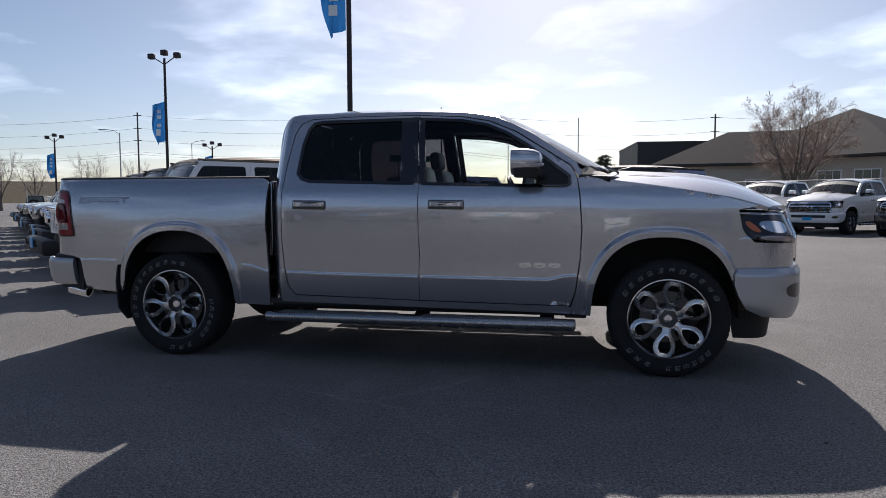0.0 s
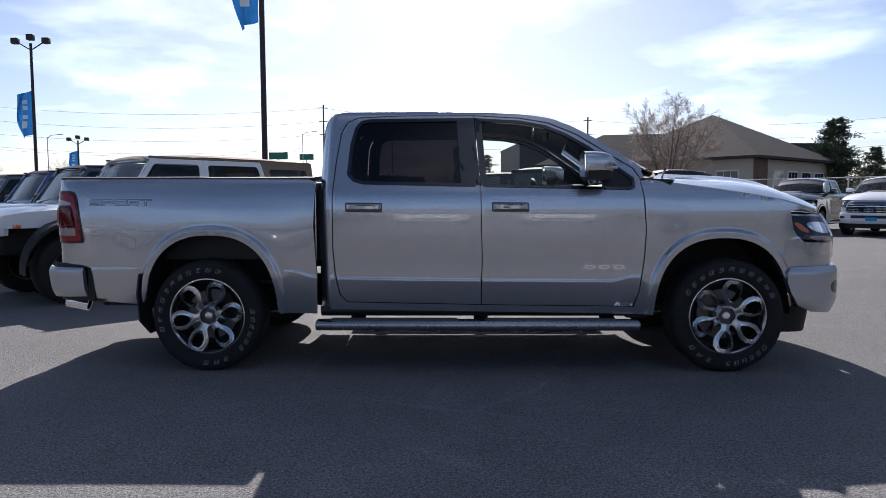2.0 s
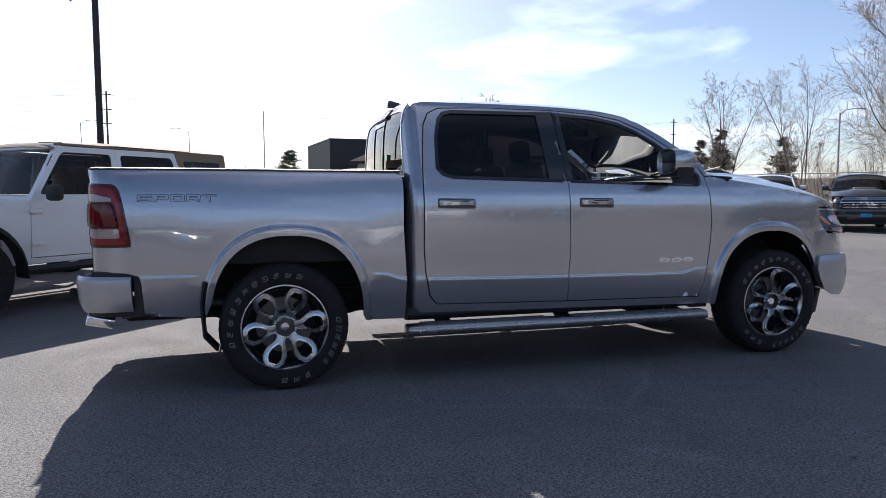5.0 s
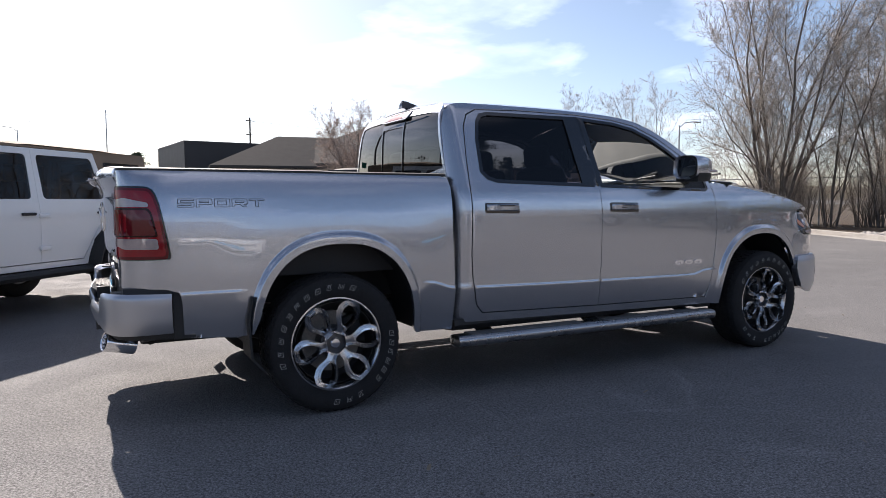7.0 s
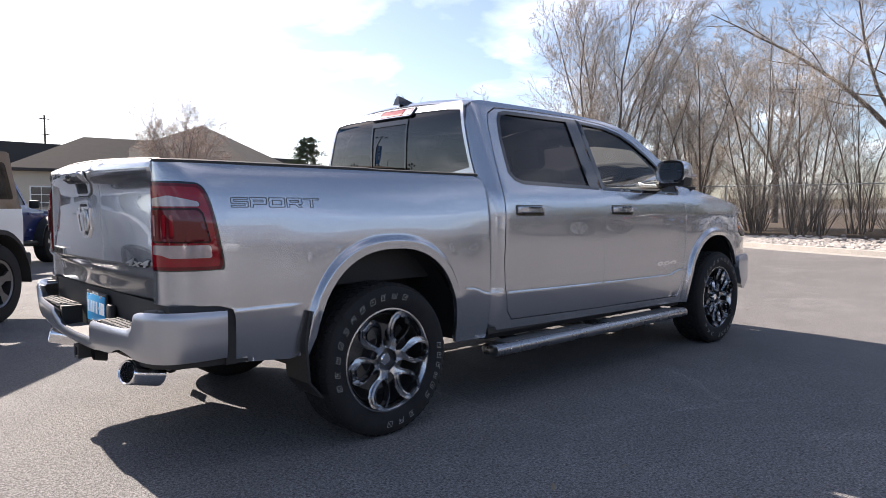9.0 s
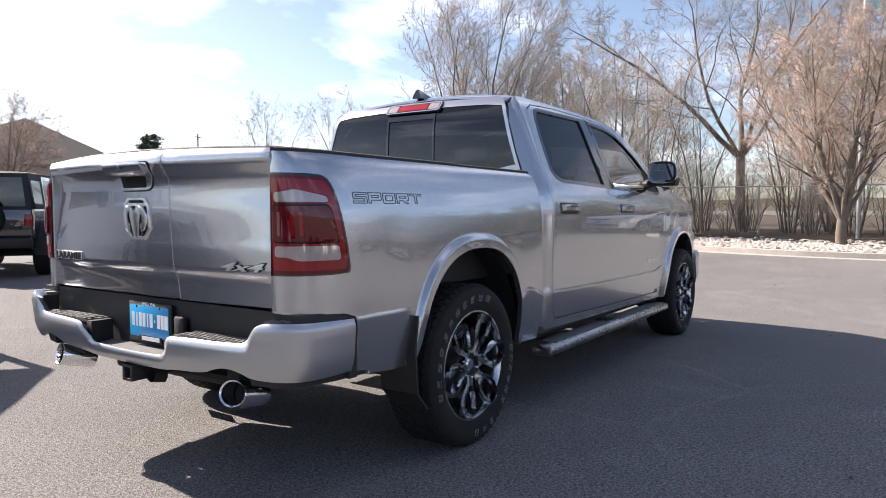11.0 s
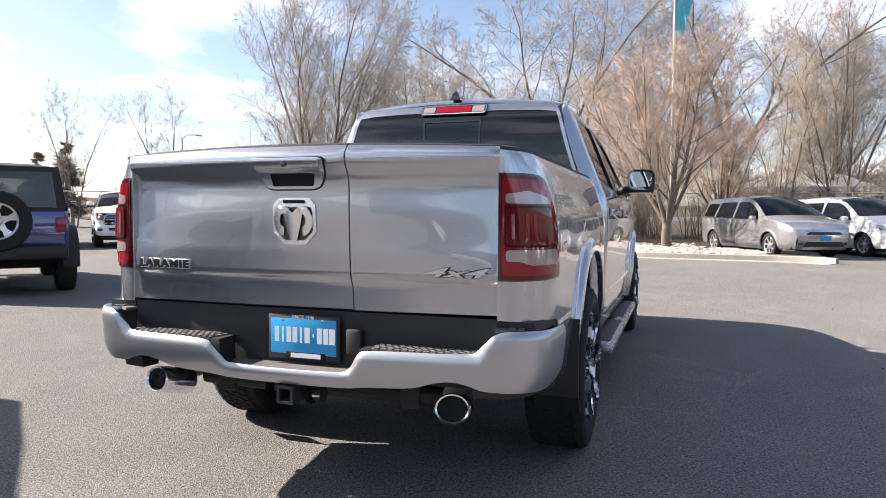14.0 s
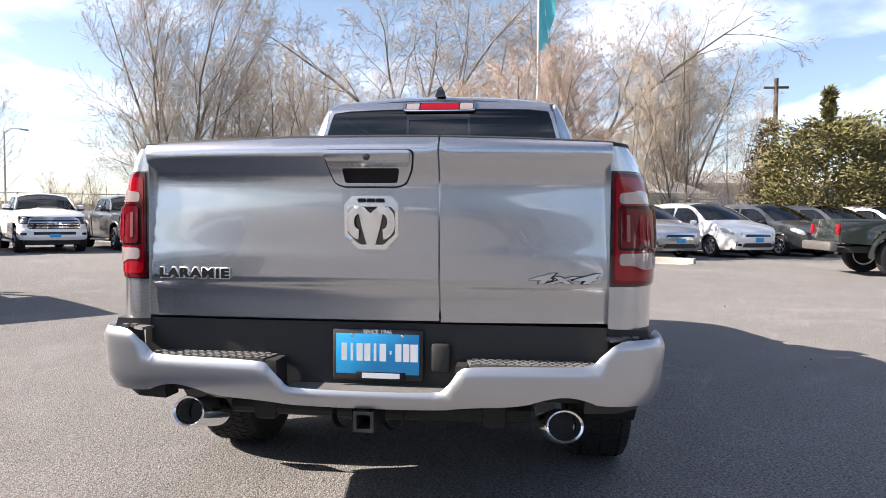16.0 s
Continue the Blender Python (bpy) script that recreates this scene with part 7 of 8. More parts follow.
def stones(n, pick, lo, hi):
    V, F = [], []
    base = bmesh.new()
    bmesh.ops.create_icosphere(base, subdivisions=1, radius=1)
    bv, bf = [v.co.copy() for v in base.verts], [[v.index for v in f.verts] for f in base.faces]
    base.free()
    for _ in range(n):
        x, y, z = pick()
        s = rng.uniform(lo, hi)
        m = Matrix.Rotation(rng.uniform(0, 6.28), 3, "Z") @ Matrix.Diagonal((s * rng.uniform(0.8, 1.5), s * rng.uniform(0.7, 1.1), s * rng.uniform(0.4, 0.7)))
        o = len(V)
        for v in bv:
            p = m @ (v * rng.uniform(0.85, 1.15))
            V.append((p.x + x, p.y + y, p.z + z))
        F += [[i + o for i in f] for f in bf]
    me = bpy.data.meshes.new("stones")
    me.from_pydata(V, [], F)
    return me


def pick_stone():
    i = rng.uniform(2.2, 8.0)
    p = Vector((kx(i), ky(i)))
    d = (Vector((kx(i + 0.1), ky(i + 0.1))) - p).normalized()
    n = Vector((d.y, -d.x))
    a = 0.2 + abs(rng.gauss(0, 2.1))
    if i < 4:
        a = min(a, 1.2 + (i - 2.2) * 2.2)
    q = p + n * a
    return q.x, q.y, 0.13


tagged(part("landscape_stones", stones(3600, pick_stone, 0.05, 0.13), "stone"), "pale rounded landscaping stones behind the kerb", "stones", kind="stuff")

FENCE = [(10.5, 33.0), (14.5, 29.5), (19.0, 25.0), (22.5, 20.0), (25.5, 13.0), (27.0, 6.0), (27.6, -1.0), (28.0, -8.0), (28.2, -16.0), (28.5, -26.0)]
fx, fy = pchip([(i, p[0]) for i, p in enumerate(FENCE)]), pchip([(i, p[1]) for i, p in enumerate(FENCE)])
fence = thing("chain_link_fence", "grey galvanised chain-link fence with top rail", "fence")
fpts = [Vector((fx(i / 8), fy(i / 8), 0.1)) for i in range(8 * (len(FENCE) - 1) + 1)]
part("top_rail", tube([p + Vector((0, 0, 2.0)) for p in fpts], 0.022, 6), "galv", fence)
for p in fpts[::4]:
    part("post", tube([p, p + Vector((0, 0, 2.05))], 0.035, 8), "galv", fence)
bm = bmesh.new()
for a, b in zip(fpts, fpts[1:]):
    L = (b - a).length
    k = int(L / 0.16)
    for i in range(k):
        for sgn in (0, 1):
            t0, t1 = i / k, (i + 1) / k
            for j in range(0, 12):
                z0 = 0.166 * j
                p, q = a.lerp(b, t0 if sgn else t1) + Vector((0, 0, z0)), a.lerp(b, t1 if sgn else t0) + Vector((0, 0, z0 + 0.166))
                d = Vector((0, 0, 0.0028))
                vs = [bm.verts.new(v) for v in (p - d, q - d, q + d, p + d)]
                bm.faces.new(vs)
o = part("mesh_wire", bm, "galv", fence, smooth=0)
tagged(o, kind="stuff")


# ---- trees ----
def bare_tree(name, seed, height, twig_mat, label, stems=1, bole=0.0, lean=(0.0, 0.0), kids=(10, 8, 7, 7), ratio=(0.5, 0.5, 0.5, 0.55), angle=(0.6, 0.6, 0.65, 0.7), up=0.10, bend=0.10, wind=(0, 0), fork=0.2, trunk_r=0.16, twig_r=0.0045, droop=0.0):
    """A leafless tree: bole, stems and limbs as one part, the fine branching as the crown."""
    r = random.Random(seed)
    VT, FT, VC, FC = [], [], [], []
    last = len(kids)
    gale = Vector((wind[0], wind[1], 0))

    def seg(V, F, P, R, n):
        ref = (P[-1] - P[0]).orthogonal().normalized()
        prev = None
        for i, p in enumerate(P):
            d = (P[min(i + 1, len(P) - 1)] - P[max(i - 1, 0)]).normalized()
            ref = (ref - d * ref.dot(d)).normalized()
            b = d.cross(ref)
            s = len(V)
            for k in range(n):
                a = 2 * math.pi * k / n
                V.append(tuple(p + (ref * math.cos(a) + b * math.sin(a)) * R[i]))
            if prev is not None:
                for k in range(n):
                    F.append((prev + k, prev + (k + 1) % n, s + (k + 1) % n, s + k))
            prev = s

    def cone(V, F, a, b, r0):
        """One tapering twig that ends in a point."""
        d = (b - a).normalized()
        u = d.orthogonal().normalized()
        w = d.cross(u)
        s = len(V)
        V += [tuple(a + (u * math.cos(k) + w * math.sin(k)) * r0) for k in (0.0, 2.094, 4.189)] + [tuple(b)]
        F += [(s, s + 1, s + 3), (s + 1, s + 2, s + 3), (s + 2, s, s + 3)]

    def grow(p, d, L, rad, lev):
        n = (8, 6, 4, 2, 1)[lev + (4 - last)] if lev else 8
        P, R = [p], [rad]
        for i in range(n):
            w = bend * (0.6 if lev == 0 else 1.0)
            d = (d + Vector((r.gauss(0, w), r.gauss(0, w), r.gauss(0, w * 0.7) + up * (1.0 if lev < last - 1 else 0.4) - droop * max(0, lev - 1))) + gale * ((i + 1) / n)).normalized()
            P.append(P[-1] + d * L / n)
            R.append(max(rad * (1 - 0.88 * ((i + 1) / n) ** 1.1), twig_r * 0.6))
        if lev == last:
            cone(VC, FC, P[0], P[-1], twig_r)
            return
        seg(*((VT, FT) if lev < 2 else (VC, FC)), P, R, 7 if lev == 0 else 5 if lev == 1 else 3)
        m = max(2, round(kids[lev] * r.uniform(0.8, 1.2)))
        turn = r.uniform(0, 6.283)
        t0 = fork if lev == 0 else 0.12
        for k in range(m):
            t = t0 + (0.99 - t0) * (k + r.uniform(0.1, 0.9)) / m
            i = min(int(t * n), n - 1)
            q = P[i].lerp(P[i + 1], t * n - i)
            base = (P[i + 1] - P[i]).normalized()
            ax = base.orthogonal().normalized()
            turn += 2.4 + r.uniform(-0.5, 0.5)
            ax.rotate(Matrix.Rotation(turn, 3, base))
            ang = angle[lev] * r.uniform(0.65, 1.3)
            nd = (base * math.cos(ang) + ax * math.sin(ang)).normalized()
            cl = max(L * ratio[lev] * r.uniform(0.7, 1.25) * (1.2 - 0.65 * t), 0.22)
            grow(q, nd, cl, max(R[i] * r.uniform(0.30, 0.48), twig_r), lev + 1)

    foot = Vector((0, 0, -0.15))
    if bole:
        P = [foot, Vector((0.03, 0.02, bole * 0.5)), Vector((0.0, 0.04, bole))]
        seg(VT, FT, P, [trunk_r * 1.25, trunk_r, trunk_r * 0.95], 9)
        foot = P[-1] - Vector((0, 0, 0.08))
    for k in range(stems):
        a = 2 * math.pi * (k + r.uniform(-0.2, 0.2)) / stems
        ln = r.uniform(*lean)
        side_v = Vector((math.cos(a), math.sin(a), 0))
        off = 0.0 if bole else 0.2 * (stems > 1)
        grow(foot + side_v * off, (side_v * math.sin(ln) + Vector((0, 0, math.cos(ln)))).normalized(), (height - bole) * r.uniform(0.62, 0.86), trunk_r * (r.uniform(0.45, 0.7) if stems > 1 else 1), 0)
    k = height / max(v[2] for v in VT + VC)
    VT, VC = ([(x * k, y * k, z * k) for x, y, z in V] for V in (VT, VC))
    t = thing(name, label, "tree")
    for n, V, F, m in (("trunk", VT, FT, "bark"), ("crown", VC, FC, twig_mat)):
        me = bpy.data.meshes.new(n)
        me.from_pydata(V, [], F)
        me.polygons.foreach_set("use_smooth", [True] * len(me.polygons))
        part(n, me, m, t)
    return t


def conifer(name, seed, height, radius, m, label, shape="spruce"):
    """An evergreen: trunk, and boughs of many small needle blades."""
    r = random.Random(seed)
    V, F = [], []
    t = thing(name, label, "tree")
    part("trunk", tube([(0, 0, -0.1), (0.03, 0, height * 0.4), (0, 0.02, height * 0.95)], [height * 0.022, height * 0.014, 0.02], 8), "bark", t)
    n = int((70 if shape == "spruce" else 95) * height / 6)
    bmb = bmesh.new()
    for k in range(n):
        h = r.uniform(0.10, 1.0) ** 0.9
        z = height * h
        if shape == "spruce":
            R = radius * (1 - h) ** 0.62 * r.choice((0.5, 0.7, 0.85, 1.0, 1.25)) + 0.12
        else:
            R = radius * (math.sin(min(h * 1.15 + 0.12, 1) * math.pi) ** 0.55) * r.uniform(0.55, 1.1) + 0.15
        a = r.uniform(0, 6.283)
        d = Vector((math.cos(a), math.sin(a), r.uniform(-0.15, 0.30) if shape == "spruce" else r.uniform(0.05, 0.6)))
        tip = Vector((0, 0, z)) + d * R
        tube([Vector((0, 0, z)), Vector((0, 0, z)) + d * R * 0.6], [0.025, 0.01], 3, bmb, False)
        for b in range(int((20 + 26 * R) * (1.5 if shape == "spruce" else 2.6))):
            q = r.uniform(0.25, 1.0)
            p = Vector((0, 0, z)).lerp(tip, q) + Vector((r.gauss(0, 0.13 * R + 0.05), r.gauss(0, 0.13 * R + 0.05), r.gauss(0, 0.09 * R + 0.04)))
            L = r.uniform(0.10, 0.24) * (1.7 if shape == "spruce" else 1)
            dd = (d.normalized() + Vector((r.gauss(0, 0.6), r.gauss(0, 0.6), r.gauss(0, 0.5)))).normalized()
            sd = dd.orthogonal().normalized()
            sd.rotate(Matrix.Rotation(r.uniform(0, 6.28), 3, dd))
            s = len(V)
            bw = 0.055 if shape == "spruce" else 0.045
            V += [tuple(p - sd * bw), tuple(p + sd * bw), tuple(p + dd * L * 1.2)]
            F.append((s, s + 1, s + 2))
    part("bough", bmb, "bark", t)
    me = bpy.data.meshes.new("foliage")
    me.from_pydata(V, [], F)
    part("foliage", me, m, t)
    return t


def plant(src, rows, label="", group=""):
    """Copies of a tree: rows of x, y, turn, size."""
    for x, y, turn, size in rows:
        c = copy_thing(src, pose(x, y, 0.1, 0, 0, turn))
        c.scale = [size] * 3
        if label:
            c["label"] = label
        if group:
            c["group"] = group


willow = bare_tree("bare_tree", 11, 12.4, "twig_tan", "tall leafless willow with many fine tan twigs", stems=8, lean=(0.02, 0.30), kids=(12, 7, 5, 6), ratio=(0.35, 0.55, 0.58, 0.62), angle=(0.55, 0.55, 0.60, 0.65), up=0.03, bend=0.13, wind=(0.01, -0.05), fork=0.06, trunk_r=0.13, twig_r=0.0058)
willow.matrix_basis = pose(23.6, 13.6, 0.1)
slim = bare_tree("bare_tree", 23, 9.6, "twig_tan", "slim leafless tree with upright tan branches", stems=4, lean=(0.03, 0.30), kids=(12, 5, 5, 5), ratio=(0.34, 0.5, 0.55, 0.6), angle=(0.60, 0.6, 0.6, 0.65), up=0.05, bend=0.13, fork=0.15, trunk_r=0.10, twig_r=0.0055)
slim.matrix_basis = pose(26.0, 10.6, 0.1, 0, 0, 40)
maple = bare_tree("bare_tree", 5, 7.4, "twig_red", "leafless ornamental tree with reddish buds", stems=7, bole=0.85, lean=(0.15, 0.75), kids=(10, 7, 6, 6), ratio=(0.46, 0.50, 0.5, 0.55), angle=(0.66, 0.66, 0.65, 0.7), up=0.04, bend=0.13, fork=0.12, trunk_r=0.15, twig_r=0.0062)
maple.matrix_basis = pose(19.6, -1.05, 0.1, 0, 0, 80)
elm = bare_tree("bare_tree", 31, 17.0, "twig_grey", "large leafless tree with spreading grey limbs", stems=5, bole=3.6, lean=(0.18, 0.68), kids=(10, 7, 6, 7), ratio=(0.46, 0.50, 0.5, 0.5), angle=(0.75, 0.7, 0.65, 0.65), up=0.02, bend=0.17, fork=0.22, trunk_r=0.23, twig_r=0.008, droop=0.012)
elm.matrix_basis = pose(37.5, 5.2, 0.1, 0, 0, 10)
shrub = bare_tree("bare_shrub", 47, 4.2, "twig_tan", "leafless brown thicket of thin stems", stems=9, lean=(0.05, 0.5), kids=(7, 5, 5), ratio=(0.42, 0.5, 0.55), angle=(0.5, 0.55, 0.6), up=0.05, bend=0.12, fork=0.08, trunk_r=0.045)
shrub.matrix_basis = pose(25.2, 6.2, 0.1)
shrub["category"] = "shrub"
plant(slim, ((24.6, 11.9, 200, 0.8), (29.1, 9.5, 100, 1.0), (30.2, 7.4, 300, 0.95), (28.4, 5.0, 10, 0.75), (33.8, -8.5, 60, 1.1), (32.6, -6.0, 150, 0.9), (31.8, -11.0, 260, 0.8), (37.2, 42.6, 30, 1.18), (32.8, 29.9, 90, 1.0), (26.8, 15.5, 75, 0.7), (36.0, 10.5, 170, 1.0), (30.6, 1.8, 75, 0.85)))
plant(willow, ((36.5, -9.0, 200, 1.0), (33.5, 14.5, 120, 0.85), (34.0, 0.5, 60, 0.75)))
plant(elm, ((38.6, -3.9, 140, 1.0), (41.0, 1.0, 310, 0.85), (48.0, 16.0, 250, 0.9), (50.0, -12.0, 60, 0.9)))
plant(maple, ((16.6, 43.2, 30, 1.16), (26.5, -3.0, 200, 0.8)), "leafless reddish tree standing before a building")
for k in range(20):
    i = 2.6 + k * 0.28
    p = Vector((fx(i), fy(i)))
    plant(shrub, ((p.x + rng.uniform(-1.4, 2.2), p.y + rng.uniform(-0.8, 0.8), rng.uniform(0, 360), rng.uniform(0.5, 0.85)),), "", "thicket along the fence")
for k in range(10):
    plant(shrub, ((rng.uniform(23.5, 29.5), rng.uniform(7.0, 20.0), rng.uniform(0, 360), rng.uniform(0.6, 1.05)),), "", "thicket along the fence")
for k in range(5):
    plant(shrub, ((23.6 + rng.uniform(-1.2, 1.6), 13.8 + rng.uniform(-1.2, 1.6), rng.uniform(0, 360), rng.uniform(0.6, 0.95)),), "", "thicket along the fence")
for k in range(12):
    plant(shrub, ((rng.uniform(30.5, 35.5), -13.0 + 2.1 * k + rng.uniform(-0.7, 0.7), rng.uniform(0, 360), rng.uniform(0.8, 1.15)),), "", "thicket along the fence")
for k in range(9):
    plant(shrub, ((rng.uniform(29.0, 31.5), -4.0 + 1.9 * k + rng.uniform(-0.6, 0.6), rng.uniform(0, 360), rng.uniform(0.7, 1.0)),), "", "thicket along the fence")
far_tree = bare_tree("bare_tree", 61, 8.5, "twig_grey", "far leafless street tree", stems=4, bole=1.6, lean=(0.2, 0.65), kids=(9, 7, 6), ratio=(0.5, 0.5, 0.55), angle=(0.6, 0.6, 0.65), up=0.06, bend=0.13, trunk_r=0.2, twig_r=0.012)
far_tree.matrix_basis = pose(-65.7, 80.1, 0)
plant(far_tree, ((-66.5, 92.0, 40, 0.95), (-64.2, 68.2, 120, 0.8), (-75.0, 74.0, 200, 1.0), (-58.0, 97.0, 300, 0.9), (-46.0, 104.0, 20, 0.9), (-30.0, 112.0, 80, 0.75), (-12.0, 118.0, 150, 0.7), (0.0, 116.0, 210, 0.8), (-84.0, 66.0, 20, 0.9), (14.0, 110.0, 100, 0.7), (30.0, 100.0, 10, 0.8)))
spruce = conifer("spruce", 3, 9.2, 3.1, "needles", "dark green spruce behind a building")
spruce.matrix_basis = pose(38.6, 62.5, 0)
plant(spruce, ((41.6, 61.0, 80, 0.66), (44.9, 61.7, 200, 0.62), (-92.0, 62.0, 10, 0.7), (6.0, 104.0, 20, 0.9)))
brownspruce = conifer("spruce", 9, 7.5, 1.7, "needles_brown", "thin brownish evergreen behind the fence")
brownspruce.matrix_basis = pose(32.4, -12.6, 0.1)
brownspruce.scale = [0.8] * 3
plant(brownspruce, ((37.8, 43.9, 80, 0.85), (38.9, 48.1, 10, 0.78), (36.8, 35.7, 200, 0.68)))
pine = conifer("pine", 15, 6.6, 2.9, "needles_olive", "broad olive-green pine beside the car park", "pine")
pine.matrix_basis = pose(27.6, -13.4, 0.1)
plant(pine, ((29.8, -17.5, 100, 1.05), (27.0, -21.0, 220, 1.1)))

# ---- buildings ----
def building(name, label, corner, ang, w, d, eave, ridge, wall_m, roof_m, over=0.6, windows=(), pier=None):
    """A house with a hipped roof: corner, w along its front, d deep, windows as (along, sill, wide, high, face)."""
    t = thing(name, label, "building", pose(corner[0], corner[1], 0, 0, 0, ang))
    bm = bmesh.new()
    th = 0.25
    for c, s in (((w / 2, th / 2, eave / 2), (w, th, eave)), ((w / 2, d - th / 2, eave / 2), (w, th, eave)), ((th / 2, d / 2, eave / 2), (th, d - 2 * th, eave)), ((w - th / 2, d / 2, eave / 2), (th, d - 2 * th, eave))):
        add_box(bm, c, s)
    part("wall", bm, wall_m, t)
    a = [(-over, -over, eave), (w + over, -over, eave), (w + over, d + over, eave), (-over, d + over, eave)]
    k = min(w, d) / 2 + over
    if ridge > eave + 0.4:
        r0, r1 = ((k - over, d / 2, ridge), (w - k + over, d / 2, ridge)) if w >= d else ((w / 2, k - over, ridge), (w / 2, d - k + over, ridge))
        bm = bmesh.new()
        A = [bm.verts.new((x, y, z)) for x, y, z in a]
        B = [bm.verts.new((x, y, z - 0.22)) for x, y, z in a]
        R = [bm.verts.new(r0), bm.verts.new(r1)]
        if w >= d:
            fs = [(A[0], A[1], R[1], R[0]), (A[1], A[2], R[1]), (A[2], A[3], R[0], R[1]), (A[3], A[0], R[0])]
        else:
            fs = [(A[0], A[1], R[0]), (A[1], A[2], R[1], R[0]), (A[2], A[3], R[1]), (A[3], A[0], R[0], R[1])]
        for f in fs:
            bm.faces.new(f)
        for i in range(4):
            bm.faces.new((A[i], A[(i + 1) % 4], B[(i + 1) % 4], B[i]))
        bm.faces.new(B[::-1])
        rf = part("roof", bm, roof_m, t, smooth=0)
        n = int(ridge - eave) * 4 + 4
    else:
        part("roof", box((w / 2, d / 2, eave + 0.1), (w + 0.1, d + 0.1, 0.25)), roof_m, t)
    for al, sill, ww, hh, face in windows:
        c, sx = {"f": ((al, -0.02, sill + hh / 2), (ww, 0.1, hh)), "l": ((-0.02, al, sill + hh / 2), (0.1, ww, hh)), "r": ((w + 0.02, al, sill + hh / 2), (0.1, ww, hh))}[face]
        wd = part("window", box(c, [v + (0.16 if v > 0.1 else 0.02) for v in sx], 0.02), "white_trim", t)
        bm = bmesh.new()
        nx, nz = max(1, round(ww / 0.7)), max(1, round(hh / 0.7))
        for i in range(nx):
            for j in range(nz):
                u, v = -ww / 2 + ww * (i + 0.5) / nx, -hh / 2 + hh * (j + 0.5) / nz
                q = Vector(c) + (Vector((u, -0.05, v)) if face == "f" else Vector((-0.05 if face == "l" else 0.05, u, v)))
                part("pane", box(q, (ww / nx - 0.06, 0.04, hh / nz - 0.06) if face == "f" else (0.04, ww / nx - 0.06, hh / nz - 0.06)), "window_dark", wd)
        bm.free()
    if pier:
        part("stone_facing", box((pier[0], -0.04, eave / 2), (pier[1], 0.12, eave - 0.02)), "brick_wall", t)
    return t


building("office_building", "beige single-storey building with brown hipped roof", (26.1, 51.6), 42, 15.4, 15.5, 4.7, 9.3, "stucco", "shingle", 0.8, [(4.6 + 2.9 * k, 1.3, 1.9, 2.2, "f") for k in range(4)] + [(2.2 + 3.0 * k, 1.3, 1.9, 2.2, "l") for k in range(5)], (1.2, 2.4))
building("office_wing", "beige wing with lower brown hipped roof", (9.9, 60.3), -8, 19, 12, 4.4, 7.7, "stucco", "shingle", 0.8, [(2.0 + 3 * k, 1.0, 1.5, 1.9, "f") for k in range(4)])
building("dark_building", "dark flat-roofed building in the distance", (9.0, 76.0), 5, 40, 15, 7.6, 7.6, "dark_wall", "dark_wall")
building("garden_shed", "pale shed with low gabled roof", (33.6, -5.0), -80, 5, 4, 2.6, 3.9, "siding", "white_trim", 0.4, [(2.5, 1.0, 1.0, 0.9, "f")])
building("mobile_home", "white mobile home behind leafless trees", (43.0, -7.0), -95, 14, 5, 3.6, 4.4, "white_trim", "siding", 0.3, [(2 + 3 * k, 1.4, 1.3, 1.0, "l") for k in range(2)] + [(2 + 3 * k, 1.4, 1.3, 1.0, "f") for k in range(4)])
building("red_shed", "weathered red shed behind the pine trees", (34.0, -19.0), -90, 6, 4, 2.8, 3.8, "red_wood", "shingle", 0.3)

# ---- poles, banners, wires ----
def flag(name, label, pole, z0, z1, wide, dirv, m, bars=0):
    """A cloth on a pole, waved in the wind, with pale letter bars."""
    t = thing(name, label, "flag")
    n = 14
    rows = []
    for j in range(n + 1):
        z = z0 + (z1 - z0) * j / n
        rows.append([(pole[0] + dirv[0] * wide * i / 8 * (0.75 + 0.25 * math.sin(j / n * 2.6)) + 0.10 * math.sin(i * 1.1 + j * 0.5) * i / 8, pole[1] + dirv[1] * wide * i / 8 + 0.16 * math.sin(i * 0.9 + j * 0.35) * i / 8, z - 0.28 * wide * (i / 8) ** 1.4) for i in range(9)])
    bm = loft(rows, closed=False)
    bmesh.ops.solidify(bm, geom=bm.faces[:], thickness=0.012)
    part("cloth", bm, m, t)
    for k in range(bars):
        zz = z1 - (z1 - z0) * (k + 1.5) / (bars + 2)
        b = rows[int((zz - z0) / (z1 - z0) * n)][4]
        part("letter_bar", box((b[0], b[1] - 0.05, b[2]), (wide * 0.34, 0.02, (z1 - z0) / (bars + 2) * 0.62), 0.0), "print_white", t)
    return t


def pole(name, label, x, y, h, r, m, cat="pole"):
    t = thing(name, label, cat)
    part("shaft", tube([(x, y, -0.05), (x, y, h * 0.5), (x, y, h)], [r, r * 0.9, r * 0.75], 12), m, t)
    part("base_plate", box((x, y, 0.06), (r * 4, r * 4, 0.12), 0.02), m, t)
    return t


pole("flag_pole", "tall dark flag pole", -3.85, 14.2, 13.0, 0.085, "pole_dark")
flag("flag", "blue dealer flag with white letter bars on a pole", (-3.95, 14.2), 6.3, 9.3, 0.8, (-0.9, -0.1), "flag_blue", 4)
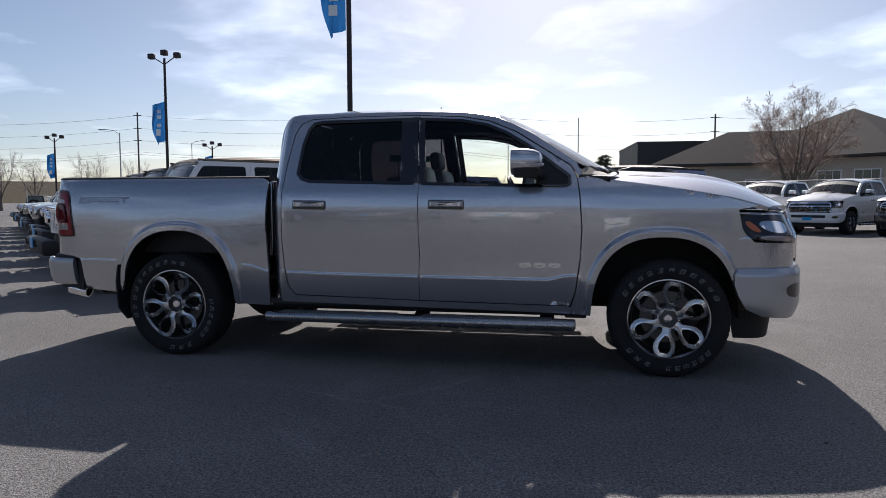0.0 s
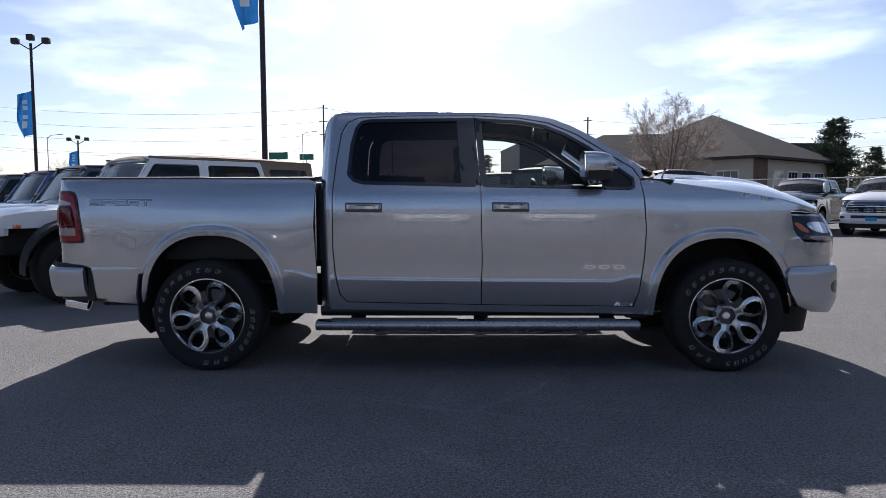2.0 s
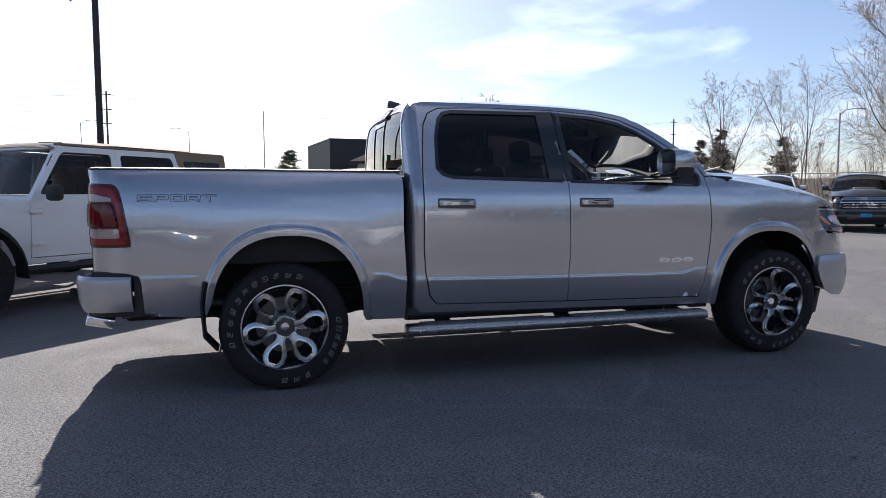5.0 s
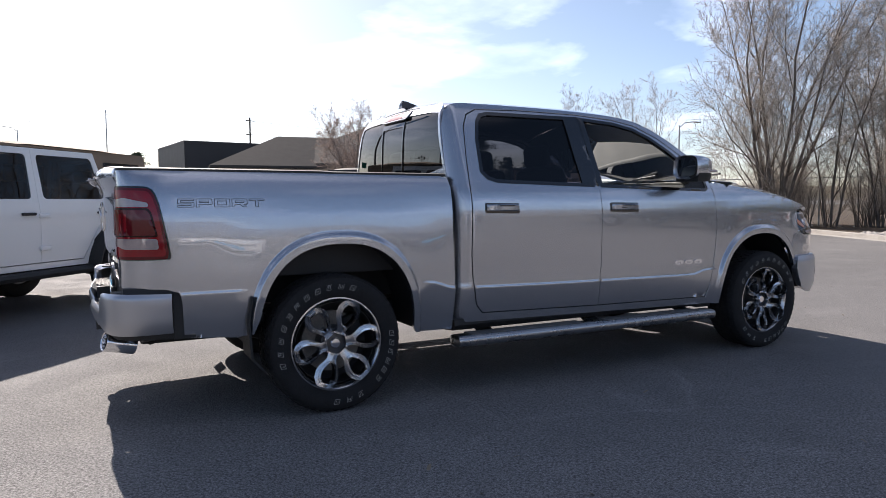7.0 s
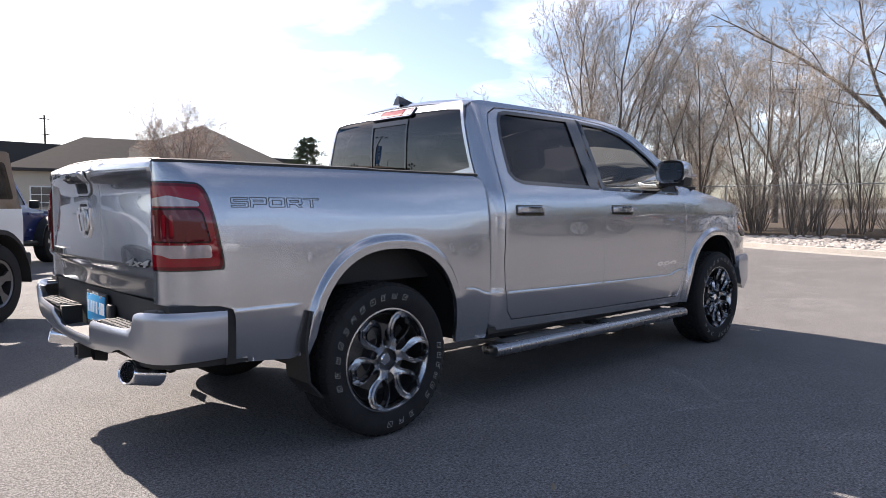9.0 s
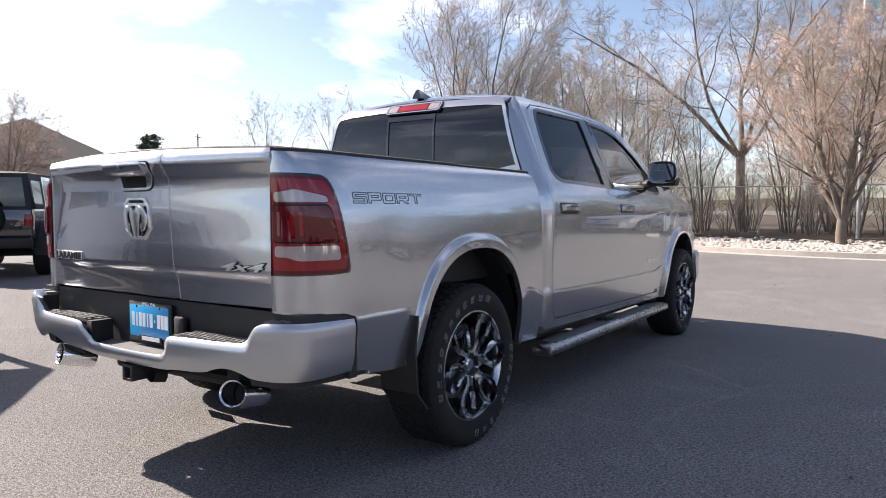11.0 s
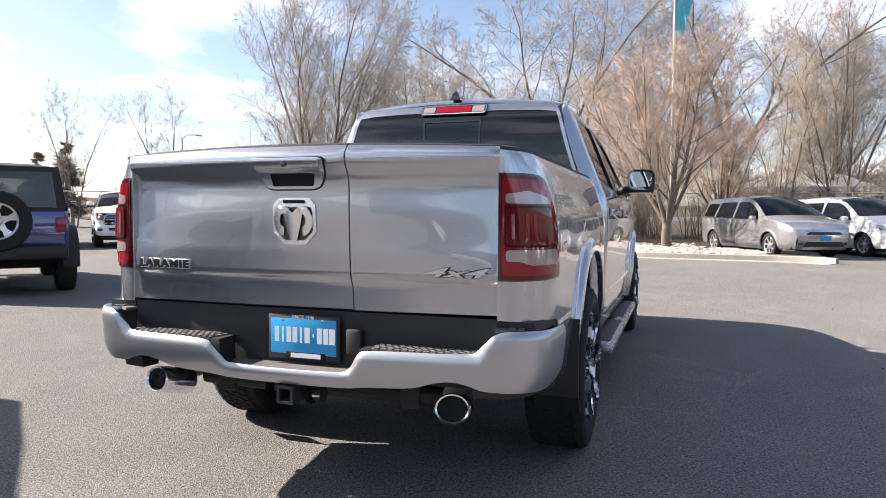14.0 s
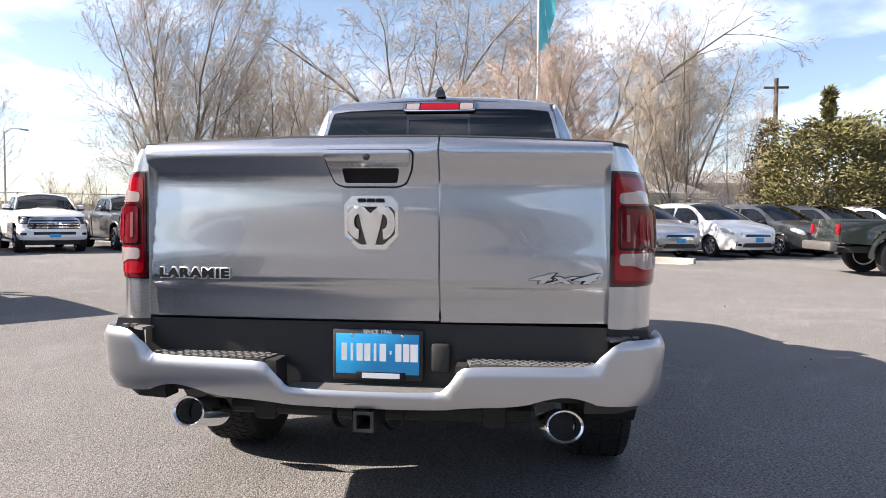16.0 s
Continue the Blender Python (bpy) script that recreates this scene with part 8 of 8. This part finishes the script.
for x, y, h, b0, b1 in ((-20.0, 29.3, 9.2, 4.6, 6.8), (-46.1, 50.9, 7.2, 3.5, 5.8), (-32.0, 54.8, 6.5, 4.0, 5.6)):
    t = pole("floodlight_pole", "dark lot light pole with angled floodlights", x, y, h, 0.09, "pole_dark", "street lamp")
    for a in (-1, 0, 1):
        part("arm", tube([(x, y, h - 0.35), (x + 0.75 * a, y, h - 0.05 + 0.15 * abs(a))], 0.03, 6), "pole_dark", t)
        part("floodlight", box((x + 0.8 * a, y, h + 0.12 + (0.18 if a == 0 else 0)), (0.34, 0.3, 0.30), 0.04), "pole_dark", t)
    flag("banner", "blue feather banner with white letter bars", (x - 0.05, y), b0, b1, 0.75, (-0.95, -0.2), "flag_blue", 5)
pole("flag_pole", "grey flag pole behind the planting bed", 25.2, -1.1, 10.6, 0.07, "galv")
flag("flag", "turquoise flag with white letter bars", (25.2, -1.1), 8.1, 10.5, 0.55, (0.1, -0.95), "flag_teal", 3)
for x, y, h, dx in ((-44.7, 58.4, 8.4, -1), (-24.0, 108.0, 12.0, 1), (-62.0, 100.0, 11.0, 1), (-8.0, 96.0, 10.0, -1), (44.0, 38.0, 7.5, 1)):
    t = pole("street_lamp", "slender grey street lamp with curved arm", x, y, h, 0.08, "galv", "street lamp")
    part("arm", tube([(x, y, h - 0.2), (x + dx * 0.6, y, h + 0.25), (x + dx * 1.8, y, h + 0.4)], 0.04, 6), "galv", t)
    part("lamp_head", box((x + dx * 2.1, y, h + 0.38), (0.7, 0.25, 0.12), 0.04), "galv", t)
utils = ((-120.0, 92.0, 16.0), (-70.0, 97.0, 16.0), (-19.4, 102.5, 16.0), (21.9, 102.4, 13.8), (70.0, 98.0, 14.0), (36.4, -14.3, 9.0))
for x, y, h in utils:
    t = pole("utility_pole", "weathered wooden utility pole with crossarms", x, y, h, 0.15, "wood_pole")
    for z in (h - 0.5, h - 2.6, h - 4.6)[: 1 if h < 10 else 3]:
        part("crossarm", box((x, y, z), (1.3, 0.12, 0.12), 0.01, Matrix.Rotation(radians(90 if h < 10 else 15), 3, "Z")), "wood_pole", t)
wires = thing("power_lines", "thin overhead power lines between wooden poles", "cable")
for z in (0.5, 2.6, 4.6, 6.5, 6.9):
    for (xa, ya, ha), (xb_, yb, hb) in zip(utils[:4], utils[1:5]):
        P = [Vector((xa, ya, ha - z)).lerp(Vector((xb_, yb, hb - z)), i / 10) - Vector((0, 0, 1.2 * (1 - (i / 5 - 1) ** 2))) for i in range(11)]
        part("wire", tube(P, 0.022, 4), "pole_dark", wires)
pole("radio_mast", "thin tall mast far behind the buildings", 2.1, 100.0, 13.5, 0.10, "galv")
for x, y, z, m, s in ((-28.8, 110.7, 8.6, "sign_green", (3.2, 0.15, 1.2)), (-24.0, 110.7, 8.4, "sign_green", (2.4, 0.15, 1.0))):
    t = thing("road_sign", "green overhead road sign on a post", "sign")
    part("board", box((x, y, z), s, 0.02), m, t)
    part("post", tube([(x, y + 0.15, 0), (x, y + 0.15, z)], 0.1, 8), "galv", t)
t = thing("prohibition_sign", "round red and white road sign on a post", "sign")
part("disc", revolve([(0, -0.02), (0.55, -0.02), (0.55, 0.0), (0, 0.0)], 32), "print_white", t).matrix_basis = pose(-44.0, 45.0, 2.3, 0, 0, -45)
part("ring", revolve([(0.42, -0.03), (0.55, -0.03), (0.55, -0.02), (0.42, -0.02)], 32, close=True), "tail_red", t).matrix_basis = pose(-44.0, 45.0, 2.3, 0, 0, -45)
part("bar", box((0, -0.028, 0), (0.9, 0.01, 0.16)), "tail_red", t).matrix_basis = pose(-44.0, 45.0, 2.3, 0, 0, -45)
part("post", tube([(-43.97, 45.03, 0), (-43.97, 45.03, 2.0)], 0.04, 8), "galv", t)
# low ridge on the horizon
bm = bmesh.new()
rr = random.Random(8)
up, dn = [], []
for k in range(91):
    a = radians(-60 + 4 * k)
    R = 900
    h = 16 + 9 * noise.noise((k * 0.21, 0.3, 0)) + (14 * math.exp(-((k - 48) / 8) ** 2))
    dn.append(bm.verts.new((R * math.cos(a), R * math.sin(a), -2)))
    up.append(bm.verts.new((R * 1.12 * math.cos(a), R * 1.12 * math.sin(a), max(4, h))))
for k in range(90):
    bm.faces.new((dn[k], dn[k + 1], up[k + 1], up[k]))
tagged(part("far_ridge", bm, "dry_grass"), "low brown hills along the horizon", "hills", kind="structure")

# ---- litter on the asphalt ----
lr = random.Random(21)
leaf_me = None
for k in range(60):
    if leaf_me is None:
        leaf_me = panel(smooth_poly([(-0.035, 0), (0, -0.016), (0.04, 0.0), (0.0, 0.018)], 1), lambda u, v: (u, v, 0.006 + 0.012 * math.sin(u * 60)), 0.02, (), 0.002)
        leaf_me.name = "dead_leaf"
        leaf_me.materials.append(M["leaf_litter"])
    if k < 26:
        x, y = lr.uniform(-1, 6), lr.uniform(-4.2, -1.5)
    else:
        x, y = lr.uniform(5, 17), lr.uniform(-8, 2)
    o = new("dead_leaf", leaf_me)
    o.matrix_basis = pose(x, y, 0.004, 0, 0, lr.uniform(0, 360)) @ Matrix.Scale(lr.uniform(0.3, 0.75), 4)
    tagged(o, "small curled dead leaf lying on the asphalt", "leaf", "scattered dead leaves")
